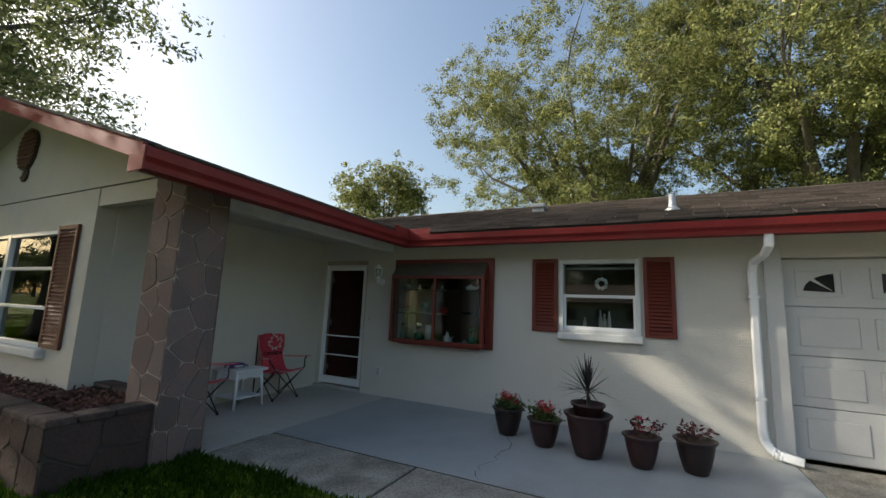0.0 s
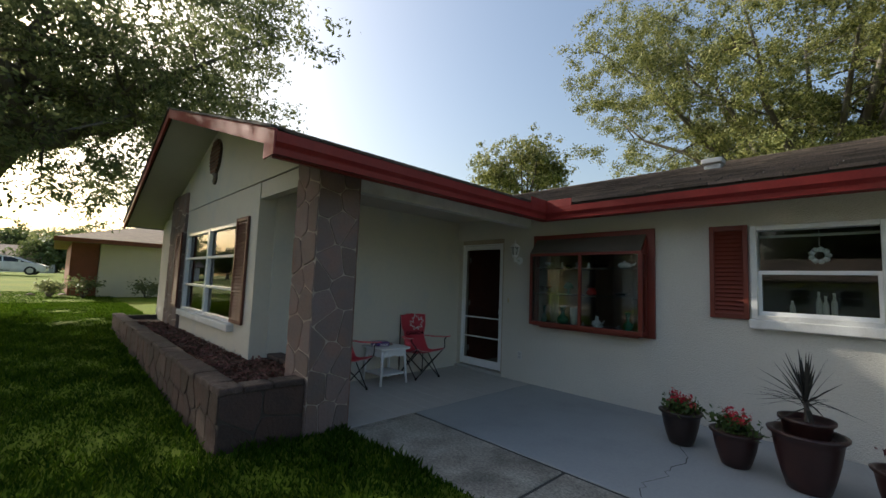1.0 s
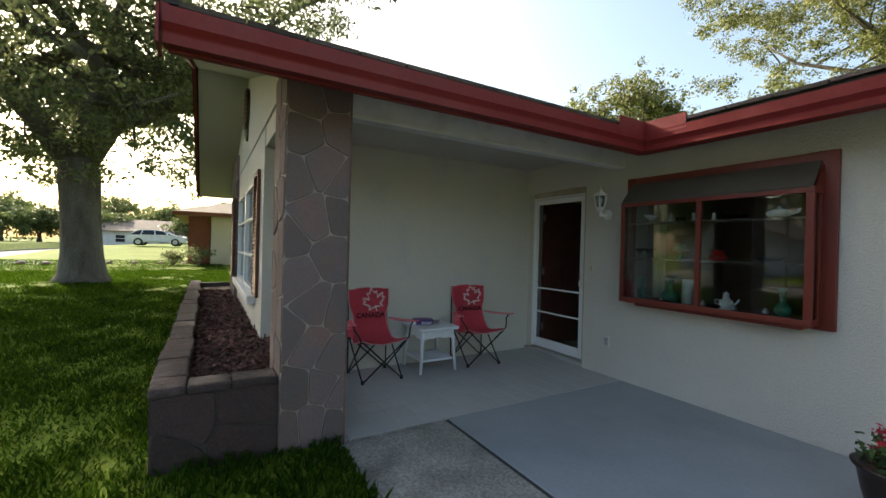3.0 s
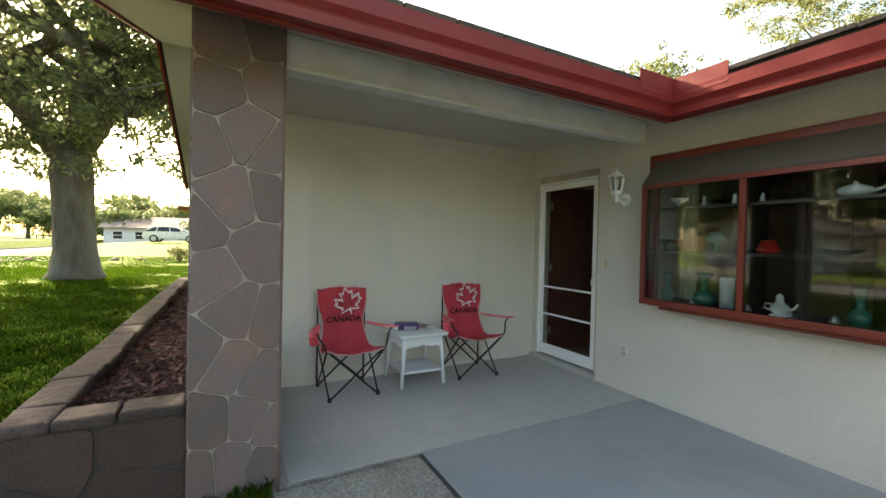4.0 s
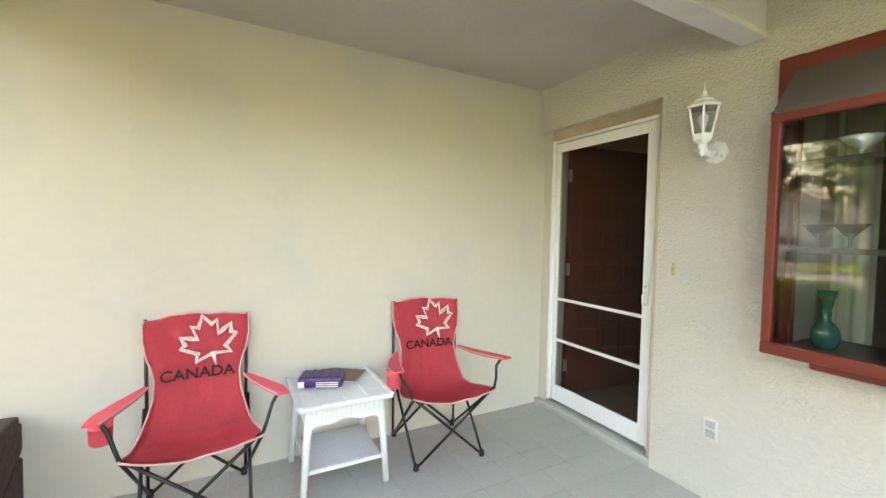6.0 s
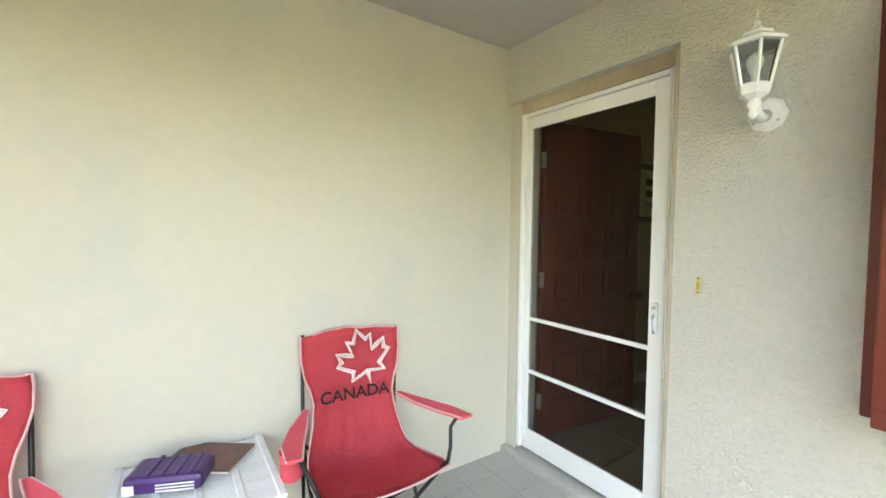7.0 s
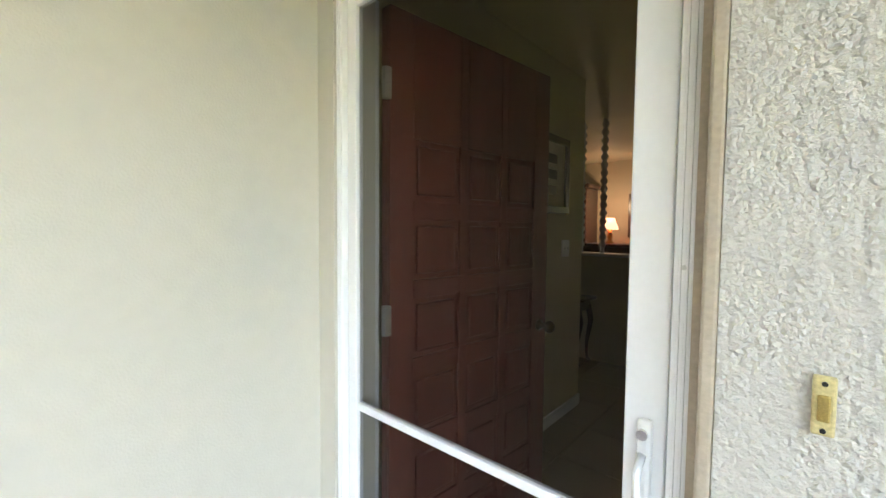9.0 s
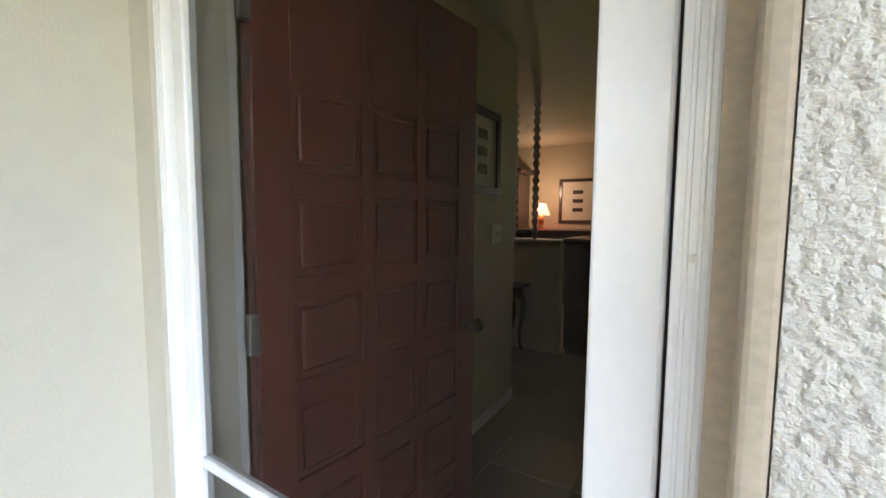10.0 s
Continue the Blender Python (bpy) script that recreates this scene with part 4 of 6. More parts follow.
for x0, x1 in ((FX0 - 0.003, FX0 + 0.026), (FX1 - 0.024, FX1 + 0.006)):
    box(bm, x0, x1, -0.032, 0.02, 0.0, FZ1, bevel=0.004)
    for k in range(2):
        xx = x0 + 0.008 + k * 0.010
        box(bm, xx, xx + 0.004, -0.036, -0.03, 0.0, FZ1, bevel=0.001)
box(bm, FX0 + 0.026, FX1 - 0.024, -0.03, 0.02, FZ1 - 0.022, FZ1, bevel=0.004)
part("outer_frame", bm, M_WHITE, screen, "white ribbed aluminium frame")
# added strip that blocks room light in the gap beside the stile
part("weather_strip", boxbm(0.9495, 0.9575, -0.004, 0.018, 0.0, FZ1 - 0.025), M_RUBBER, screen, "added black strip closing the gap beside the stile")
part("mesh_panel", boxbm(0.126, 0.885, -0.0015, 0.0, 0.125, FZ1 - 0.095), M_SCREEN, screen, "dark insect mesh")
handle = part("handle", boxbm(0.910, 0.934, -0.030, -0.014, 0.90, 1.045, bevel=0.008), M_WHITE, screen, "white push handle with a lock")
part("grip", tube(bmesh.new(), [(0.92, -0.028, 0.905), (0.92, -0.055, 0.915), (0.92, -0.058, 0.965), (0.92, -0.03, 0.985)], 0.007, 8), M_WHITE, handle, smooth=True)
part("lock", tube(bmesh.new(), [(0.92, -0.03, 1.02), (0.92, -0.036, 1.02)], 0.009, 12), M_STEEL, handle)
for sx, sz in ((0.029, 1.93), (0.029, 1.4), (0.029, 0.6), (0.972, 1.9), (0.972, 1.3), (0.972, 0.7)):
    part("screw", tube(bmesh.new(), [(sx, -0.03, sz), (sx, -0.0375, sz)], 0.004, 8), M_STEEL, screen)

inner = thing("entrance_door", (0.074, 0.235, 0.066), "dark mahogany panelled entrance door standing open inward", "door", "", -6.3)
DW, DH = 0.912, 2.07
bm = boxbm(0.0, 0.034, 0.0, DW, 0.005, DH, bevel=0.002)
part("slab", bm, M_WOODDOOR, inner)
cols = [(0.0, 0.10), (0.325, 0.365), (0.565, 0.605), (0.80, DW)]
rowz = [DH, 1.66]
for k in range(6):
    rowz.append(1.66 - 0.275 * k)
bm = bmesh.new()
for y0, y1 in cols:
    box(bm, 0.034, 0.046, y0, y1, 0.005, DH, bevel=0.003)
for ya, yb in zip(cols, cols[1:]):
    box(bm, 0.034, 0.0455, ya[1], yb[0], 1.66, DH, bevel=0.003)
    for k in range(1, 6):
        z = 1.66 - 0.275 * k
        box(bm, 0.034, 0.0455, ya[1], yb[0], z, z + 0.065, bevel=0.003)
    box(bm, 0.034, 0.0455, ya[1], yb[0], 0.005, 0.22, bevel=0.003)
part("stiles_and_rails", bm, M_WOODDOOR, inner)
for ya, yb in zip(cols, cols[1:]):
    for k in range(6):
        z1 = 1.66 - 0.275 * k
        z0 = z1 - 0.21 if k < 5 else 0.22
        if z1 - z0 > 0.04:
            part("panel", boxbm(0.033, 0.043, ya[1] + 0.02, yb[0] - 0.02, z0 + 0.02, z1 - 0.02, bevel=0.008), M_WOODDOOR, inner)
kn = part("knob", lathe(bmesh.new(), [(0.026, 0), (0.028, 0.006), (0.012, 0.015), (0.012, 0.035), (0.028, 0.05), (0.030, 0.065), (0.02, 0.078), (0.0, 0.08)], n=16), M_DARKBRASS, inner, "dark bronze door knob", smooth=True)
kn.matrix_basis = pose(0.046, DW - 0.058, 0.905, 0, 90, 0)
for z in (0.25, 1.05, 1.82):
    part("hinge", boxbm(0.030, 0.052, -0.022, 0.004, z - 0.05, z + 0.05, bevel=0.002), M_STEEL, inner, "steel butt hinge")
setting("door_lining", boxbm(0.0, 0.064, 0.2, 0.232, 0.04, 2.16), M_WHITEMAT, "pale inner door lining", "door frame")

# ---- wall fittings ----
lant = thing("wall_lantern", (1.363, 0.0, 1.848), "white carriage wall lantern with clear glass beside the door", "wall lamp")
o = part("back_plate", lathe(bmesh.new(), [(0.062, 0), (0.062, 0.008), (0.05, 0.018), (0.03, 0.022)], n=8), M_WHITE, lant)
o.matrix_basis = pose(0, 0, 0, 90, 0, 0)
part("arm", tube(bmesh.new(), [(0, -0.01, 0), (0, -0.06, -0.02), (0, -0.11, -0.005), (0, -0.13, 0.04)], [0.02, 0.018, 0.018, 0.022], 10), M_WHITE, lant, smooth=True)
part("finial", lathe(bmesh.new(), [(0.004, -0.075), (0.018, -0.06), (0.012, -0.045), (0.022, -0.03), (0.016, 0.0)], (0, -0.13, 0.04), 12), M_WHITE, lant, smooth=True)
part("cup", lathe(bmesh.new(), [(0.02, 0.03), (0.045, 0.045), (0.05, 0.075), (0.046, 0.08)], (0, -0.13, 0), 6), M_WHITE, lant)
for k in range(6):
    a = math.pi / 3 * k
    cage = tube(bmesh.new(), [(0.046 * math.cos(a), -0.13 + 0.046 * math.sin(a), 0.075), (0.072 * math.cos(a), -0.13 + 0.072 * math.sin(a), 0.205)], 0.0055, 6)
    part("cage_bar", cage, M_WHITE, lant)
part("glass", lathe(bmesh.new(), [(0.043, 0.08), (0.068, 0.205)], (0, -0.13, 0), 6), M_GLASS, lant, "clear glass panes")
part("roof_cap", lathe(bmesh.new(), [(0.088, 0.205), (0.082, 0.218), (0.05, 0.238), (0.045, 0.25), (0.02, 0.262), (0.012, 0.275), (0.014, 0.285), (0.005, 0.30), (0.003, 0.335)], (0, -0.13, 0), 6), M_WHITE, lant)
part("bulb", lathe(bmesh.new(), [(0.008, 0.08), (0.012, 0.11), (0.026, 0.145), (0.026, 0.165), (0.01, 0.185)], (0, -0.13, 0), 12), M_CHINA, lant, "unlit bulb", smooth=True)
for x in (-0.035, 0.035):
    part("screw", tube(bmesh.new(), [(x, -0.008, -0.025), (x, -0.022, -0.025)], 0.006, 8), M_STEEL, lant)

bell = thing("door_bell", (1.159, -0.003, 1.218), "yellowed narrow doorbell button on the stucco", "doorbell")
part("plate", boxbm(-0.011, 0.011, -0.008, 0.0, -0.036, 0.036, bevel=0.003), M_YELLOWED, bell)
part("button", boxbm(-0.006, 0.006, -0.012, -0.008, -0.018, 0.014, bevel=0.002), M_BRASS, bell, "yellowed push button")
for z in (-0.029, 0.027):
    part("screw", tube(bmesh.new(), [(0, -0.007, z), (0, -0.0105, z)], 0.003, 8), M_IRON, bell)
outl = thing("power_outlet", (1.402, 0.0, 0.39), "grey outdoor double power outlet with covers", "outlet")
part("plate", boxbm(-0.037, 0.037, -0.012, 0.0, -0.06, 0.06, bevel=0.004), M_WHITEMAT, outl)
for z in (-0.026, 0.026):
    part("cover", boxbm(-0.024, 0.024, -0.020, -0.012, z - 0.02, z + 0.02, bevel=0.004), M_ALU, outl)
# small nail holes and spots on the porch wall
for y, z in ((-1.709, 1.874), (-2.404, 1.952), (-1.942, 2.436), (-1.576, 2.388), (-0.996, 1.946)):
    o = thing("wall_nail", (-0.05, y, z), "small dark nail in the porch wall", "nail", "nails in the porch wall")
    part("head", tube(bmesh.new(), [(-0.002, 0, 0), (0.007, 0, 0.001)], 0.0045, 8), M_IRON, o)


# ---- windows and shutters ----
def louvred_shutter(at, w, h, mat, label, rz=0.0):
    t = thing("shutter", at, label, "shutter", "window shutters", rz)
    bm = bmesh.new()
    for x0, x1 in ((0, 0.045), (w - 0.045, w)):
        box(bm, x0, x1, -0.032, 0.0, 0, h, bevel=0.003)
    for z0, z1 in ((0, 0.05), (h - 0.05, h)):
        box(bm, 0.045, w - 0.045, -0.030, 0.0, z0, z1, bevel=0.003)
    box(bm, 0.045, w - 0.045, -0.006, 0.0, 0.05, h - 0.05)
    part("frame", bm, mat, t)
    n = int((h - 0.1) / 0.044)
    me = mesh_of(prism(bmesh.new(), [(-0.034, -0.022), (-0.027, -0.022), (-0.004, 0.012), (-0.010, 0.012)], "x", 0.045, w - 0.045), "slat", mat)
    for k in range(n):
        o = new("slat", me)
        o.parent = t
        o.location = (0, 0, 0.05 + (k + 0.5) * (h - 0.1) / n)
    return t


louvred_shutter((3.94, 0.0, 1.19), 0.35, 1.0, M_SHUTTER, "red painted louvred shutter beside the kitchen window")
louvred_shutter((5.35, 0.0, 1.19), 0.35, 1.0, M_SHUTTER, "red painted louvred shutter beside the kitchen window")
louvred_shutter((-0.80, -3.515, 0.82), 0.46, 1.40, M_SHUTTER_BROWN, "brown-red louvred shutter on the wing wall")
louvred_shutter((-4.22, -3.575, 0.82), 0.46, 1.40, M_SHUTTER_BROWN, "brown-red louvred shutter over the stone panel")


def pane(name, a, parent, mat=None):
    o = part(name, boxbm(*a), mat or M_GLASS, parent, "clear glass")
    o.visible_shadow = False
    return o


w1 = tagged(new("window_1"), "white aluminium single-hung kitchen window with a sill", "window", "", "structure")
bm = bmesh.new()
for a in ((4.31, 4.365, 1.20, 2.17), (5.255, 5.31, 1.20, 2.17)):
    box(bm, a[0], a[1], -0.03, 0.10, a[2], a[3], bevel=0.005)
for z0, z1 in ((1.20, 1.245), (2.12, 2.17)):
    box(bm, 4.365, 5.255, -0.028, 0.10, z0, z1, bevel=0.005)
part("window_frame", bm, M_WHITEMAT, w1)
bm = boxbm(4.365, 5.255, 0.02, 0.06, 1.665, 1.705, bevel=0.004)
for x0, x1 in ((4.365, 4.395), (5.225, 5.255)):
    box(bm, x0, x1, 0.02, 0.06, 1.245, 1.665, bevel=0.004)
box(bm, 4.395, 5.225, 0.02, 0.06, 1.245, 1.285, bevel=0.004)
part("sash", bm, M_WHITE, w1)
pane("pane", (4.365, 5.255, 0.058, 0.061, 1.705, 2.12), w1)
pane("pane", (4.395, 5.225, 0.038, 0.041, 1.285, 1.665), w1)
part("window_sill", boxbm(4.29, 5.33, -0.075, 0.02, 1.105, 1.20, bevel=0.012), M_WHITEMAT, w1)
# added shape and cord, in place of a bright reflection in the pane
o = thing("pane_reflection", (4.84, 0.12, 1.86), "round white spotted shape standing in for a pane reflection", "ornament")
rr = random.Random(3)
bm = bmesh.new()
for k in range(9):
    a = 2 * math.pi * k / 9
    lathe(bm, [(0.001, -0.03), (0.024, -0.015), (0.03, 0), (0.024, 0.015), (0.001, 0.03)], (0.062 * math.cos(a), 0, 0.062 * math.sin(a)), 8)
part("petals", bm, M_CHINA, o, smooth=True)
part("cord", tube(bmesh.new(), [(0, 0, 0.09), (0, 0, 0.30)], 0.002, 5), M_WHITE, o)
for x, h in ((4.62, 0.16), (4.82, 0.26), (4.87, 0.22), (4.93, 0.25)):
    o = thing("window_bottle", (x, 0.14, 1.245), "small pale bottle on the inner window ledge", "bottle", "bottles in the window")
    part("bottle_body", lathe(bmesh.new(), [(0.022, 0), (0.024, 0.01), (0.024, h * 0.6), (0.01, h * 0.8), (0.012, h)], n=12), M_PAPER, o, smooth=True)
# this ledge takes the dark colour that carries the room's dimness
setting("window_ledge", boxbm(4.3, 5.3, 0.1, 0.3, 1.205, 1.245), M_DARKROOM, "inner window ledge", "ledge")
setting("curtain_rail", boxbm(4.3, 5.3, 0.16, 0.18, 2.06, 2.085), M_WHITEMAT, "pale blind rail inside the window", "blind rail")

# wing window: two columns, three rows
w2 = tagged(new("window_2"), "white aluminium wing window with six panes", "window", "", "structure")
X0, X1, Z0, Z1 = LWIN
bm = bmesh.new()
for x0, x1 in ((X0, X0 + 0.05), (X1 - 0.05, X1), (-2.26, -2.17)):
    box(bm, x0, x1, -3.525, -3.42, Z0, Z1, bevel=0.005)
for z0, z1 in ((Z0, Z0 + 0.05), (Z1 - 0.05, Z1), (1.235, 1.275), (1.70, 1.74)):
    for x0, x1 in ((X0 + 0.05, -2.26), (-2.17, X1 - 0.05)):
        box(bm, x0, x1, -3.52, -3.42, z0, z1, bevel=0.005)
part("window_frame", bm, M_WHITE, w2)
for x0, x1 in ((X0 + 0.05, -2.26), (-2.17, X1 - 0.05)):
    for z0, z1 in ((Z0 + 0.05, 1.235), (1.275, 1.70), (1.74, Z1 - 0.05)):
        pane("pane", (x0, x1, -3.472, -3.469, z0, z1), w2)
part("window_sill", boxbm(X0 - 0.05, X1 + 0.10, -3.60, -3.45, 0.70, 0.798, bevel=0.015), M_WHITEMAT, w2)
for k in range(2):
    # curtain cloth: the dimness behind the glass is put into its colour
    c = thing("window_curtain", (-3.3 + k * 2.0, -3.25, 0.72), "pleated curtain behind the wing window, room dimness in its colour", "curtain", "wing curtains")
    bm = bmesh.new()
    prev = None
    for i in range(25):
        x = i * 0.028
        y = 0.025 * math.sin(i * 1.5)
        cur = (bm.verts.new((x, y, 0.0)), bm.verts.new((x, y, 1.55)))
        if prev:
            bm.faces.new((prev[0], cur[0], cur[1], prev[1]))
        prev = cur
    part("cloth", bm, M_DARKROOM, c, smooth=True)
    part("rod", tube(bmesh.new(), [(-0.1, 0, 1.56), (0.8, 0, 1.56)], 0.012, 8), M_BRASS, c)

# gable ornament
orn = thing("gable_ornament", (-2.14, -3.515, 2.92), "dark oval wooden plaque with a small round medallion", "ornament")
bm = bmesh.new()
pts = [(0.28 * math.cos(2 * math.pi * k / 28) * (1.0 if math.sin(2 * math.pi * k / 28) > 0 else 0.92), 0.44 + 0.30 * math.sin(2 * math.pi * k / 28)) for k in range(28)]
prism(bm, pts, "y", -0.04, 0.0)
part("oval_board", bm, M_DARKWOOD, orn, "dark brown oval board")
bm = bmesh.new()
for k in range(9):
    z = 0.2 + k * 0.06
    hw = 0.27 * math.sqrt(max(0, 1 - ((z - 0.44) / 0.30) ** 2)) - 0.01
    if hw > 0.03:
        box(bm, -hw, hw, -0.052, -0.04, z - 0.018, z + 0.018, bevel=0.004)
part("slat", bm, M_SHUTTER_BROWN, orn)
o = part("medallion", lathe(bmesh.new(), [(0.11, 0), (0.11, 0.02), (0.085, 0.035), (0.07, 0.03), (0.03, 0.05)], n=20), M_DARKWOOD, orn, smooth=True)
o.matrix_basis = pose(0, 0, 0.09, 90, 0, 0)
o = part("disc", lathe(bmesh.new(), [(0.045, 0.03), (0.045, 0.054), (0.02, 0.06)], n=16), M_PAPER, orn)
o.matrix_basis = pose(0, 0, 0.09, 90, 0, 0)

# garden window: a projecting glazed box
bay = tagged(new("window_3"), "red-framed projecting garden window with glass shelves", "window", "", "structure")
bm = bmesh.new()
for x0, x1 in ((1.637, 1.73), (3.19, 3.37)):
    box(bm, x0, x1, -0.035, 0.0, 0.876, 2.218, bevel=0.005)
box(bm, 1.73, 3.19, -0.033, 0.0, 2.12, 2.215, bevel=0.005)
box(bm, 1.73, 3.19, -0.033, 0.0, 0.876, 0.925, bevel=0.005)
part("flange", bm, M_RED, bay, "red painted flange boards on the wall")
BX0, BX1, BY, BZ0, BZ1 = 1.690, 3.285, -0.205, 0.955, 1.895
bm = bmesh.new()
for x0, x1 in ((BX0, BX0 + 0.035), (BX1 - 0.05, BX1), (2.456, 2.496)):
    box(bm, x0, x1, BY, BY + 0.04, BZ0, BZ1, bevel=0.004)
box(bm, BX0, BX1, BY - 0.003, BY + 0.04, BZ1, BZ1 + 0.05, bevel=0.004)
box(bm, BX0, BX1, BY - 0.003, BY + 0.04, BZ0 - 0.05, BZ0, bevel=0.004)
part("front_frame", bm, M_RED, bay)
for x0, x1 in ((BX0, BX0 + 0.03), (BX1 - 0.03, BX1)):
    bm = boxbm(x0, x1, BY + 0.04, -0.035, BZ1 + 0.002, BZ1 + 0.04, bevel=0.003)
    box(bm, x0, x1, BY + 0.04, -0.035, BZ0 - 0.045, BZ0, bevel=0.003)
    box(bm, x0, x1, -0.085, -0.035, BZ0, BZ1, bevel=0.003)
    part("side_frame", bm, M_RED, bay)
    pane("pane", ((x0 + x1) / 2 - 0.002, (x0 + x1) / 2 + 0.002, BY + 0.04, -0.085, BZ0, BZ1), bay)
pane("pane", (BX0 + 0.035, 2.456, BY + 0.018, BY + 0.022, BZ0, BZ1), bay)
pane("pane", (2.496, BX1 - 0.05, BY + 0.018, BY + 0.022, BZ0, BZ1), bay)
bm = bmesh.new()
prism(bm, [(BY - 0.012, BZ1 + 0.05), (-0.036, 2.15), (-0.036, 2.13), (BY + 0.0, BZ1 + 0.03)], "x", BX0 + 0.014, BX1 - 0.014)
part("sloped_top", bm, M_DARKMETAL, bay, "dull dark sloping top panel")
for x0, x1 in ((BX0, BX0 + 0.012), (BX1 - 0.012, BX1)):
    part("gusset", prism(bmesh.new(), [(BY + 0.03, BZ1 + 0.04), (-0.036, BZ1 + 0.04), (-0.036, 2.12)], "x", x0, x1), M_RED, bay)
bm = boxbm(BX0 + 0.06, BX1 - 0.04, BY + 0.04, 0.19, BZ0 - 0.024, BZ0 - 0.006)
part("base_board", bm, M_DARKWOOD, bay)
part("apron", boxbm(BX0 + 0.16, BX1 - 0.06, BY + 0.03, -0.035, BZ0 - 0.082, BZ0 - 0.052, bevel=0.010), M_RED, bay)
for z in (1.715, 1.355):
    o = part("glass_shelf", boxbm(BX0 + 0.04, BX1 - 0.06, BY + 0.06, 0.12, z, z + 0.008), M_SHELFGLASS, bay, "clear glass shelf")
    part("shelf_rail", boxbm(BX0 + 0.04, BX1 - 0.06, BY + 0.048, BY + 0.058, z - 0.008, z + 0.014), M_DARKMETAL, bay)


M_CABWOOD = material("kitchen_cabinet_wood", (0.15, 0.095, 0.055), (0.12, 0.075, 0.043), 4, 0.45, fine=0.12, stretch=(5, 5, 0.5))
tall = thing("pantry_cabinet", (2.30, 1.30, 0.04), "tall brown wooden pantry cabinet in the kitchen", "cabinet")
part("body", boxbm(-0.32, 0.30, 0.0, 0.5, 0.0, 2.2, bevel=0.008), M_CABWOOD, tall)
for x0, x1 in ((-0.31, -0.015), (0.0, 0.29)):
    for z0, z1 in ((0.1, 1.0), (1.03, 2.15)):
        part("door", boxbm(x0, x1, -0.02, 0.0, z0, z1, bevel=0.006), M_CABWOOD, tall)
drape = thing("window_curtain", (1.76, 0.26, 0.86), "narrow pale curtain beside the garden window", "curtain")
bm = bmesh.new()
prev = None
for i in range(13):
    cur = (bm.verts.new((i * 0.013, 0.016 * math.sin(i * 1.5), 0.0)), bm.verts.new((i * 0.013, 0.016 * math.sin(i * 1.5), 1.30)))
    if prev:
        bm.faces.new((prev[0], cur[0], cur[1], prev[1]))
    prev = cur
part("cloth", bm, M_PAPER, drape, smooth=True)
part("rod", tube(bmesh.new(), [(-0.05, 0, 1.30), (0.3, 0, 1.30)], 0.01, 8), M_BRASS, drape)


def turned(name, label, cat, at, prof, mat, group="", n=18, extra=None):
    t = thing(name, at, label, cat, group)
    part("body", lathe(bmesh.new(), prof, n=n), mat, t, smooth=True)
    if extra:
        extra(t)
    return t


def goblet(s):
    return [(0.03 * s, 0), (0.03 * s, 0.006), (0.006, 0.012), (0.006, 0.05 * s), (0.03 * s, 0.075 * s), (0.05 * s, 0.10 * s), (0.065 * s, 0.115 * s), (0.055 * s, 0.11 * s), (0.01, 0.07 * s)]


def vase(r, h):
    return [(r * 0.6, 0), (r * 0.8, 0.01), (r, h * 0.2), (r * 0.85, h * 0.35), (r * 0.32, h * 0.5), (r * 0.35, h * 0.75), (r * 0.7, h), (r * 0.62, h * 0.98), (r * 0.25, h * 0.6)]


SH1, SH2, SH0 = 1.723, 1.363, 0.950
turned("footed_dish", "white china footed dish on the glass shelf", "dish", (1.94, -0.07, SH1), [(0.02, 0), (0.022, 0.005), (0.008, 0.02), (0.009, 0.035), (0.05, 0.06), (0.068, 0.085), (0.06, 0.083), (0.01, 0.05)], M_CHINA)
turned("small_figurine", "small white china figurine", "figurine", (2.14, -0.06, SH1), [(0.025, 0), (0.028, 0.01), (0.02, 0.035), (0.012, 0.05), (0.018, 0.065), (0.012, 0.085), (0.001, 0.092)], M_CHINA, "shelf figurines")
turned("small_figurine", "small white china figurine", "figurine", (2.54, -0.06, SH1), [(0.02, 0), (0.024, 0.01), (0.012, 0.045), (0.016, 0.06), (0.001, 0.08)], M_CHINA, "shelf figurines")
turned("small_figurine", "small pale china figurine", "figurine", (2.36, -0.06, SH1), [(0.02, 0), (0.022, 0.01), (0.012, 0.05), (0.018, 0.07), (0.001, 0.09)], M_CHINA, "shelf figurines")
for x in (2.24, 2.66, 2.76):
    turned("glass_bowl", "clear glass bowl on the shelf", "bowl", (x, -0.06, SH1), [(0.02, 0), (0.045, 0.02), (0.05, 0.05), (0.047, 0.05), (0.04, 0.02)], M_SHELFGLASS, "glass bowls")
t = turned("tureen", "white patterned china teapot on the top shelf", "teapot", (3.02, -0.06, SH1), [(0.04, 0), (0.06, 0.01), (0.085, 0.035), (0.075, 0.06), (0.04, 0.075), (0.012, 0.082), (0.015, 0.095), (0.001, 0.1)], M_CHINA)
part("spout", tube(bmesh.new(), [(0.07, 0, 0.03), (0.12, 0, 0.05), (0.14, 0, 0.075)], [0.014, 0.011, 0.009], 8), M_CHINA, t, smooth=True)
turned("goblet", "red glass slipper dish on the middle shelf", "dish", (2.58, -0.06, SH2), [(0.05, 0), (0.06, 0.01), (0.075, 0.035), (0.06, 0.05), (0.045, 0.09), (0.035, 0.10)], M_REDGLASS)
for x in (1.82, 1.92):
    turned("cup", "small clear crystal cup", "cup", (x, -0.06, SH2), goblet(0.9), M_SHELFGLASS, "crystal cups")
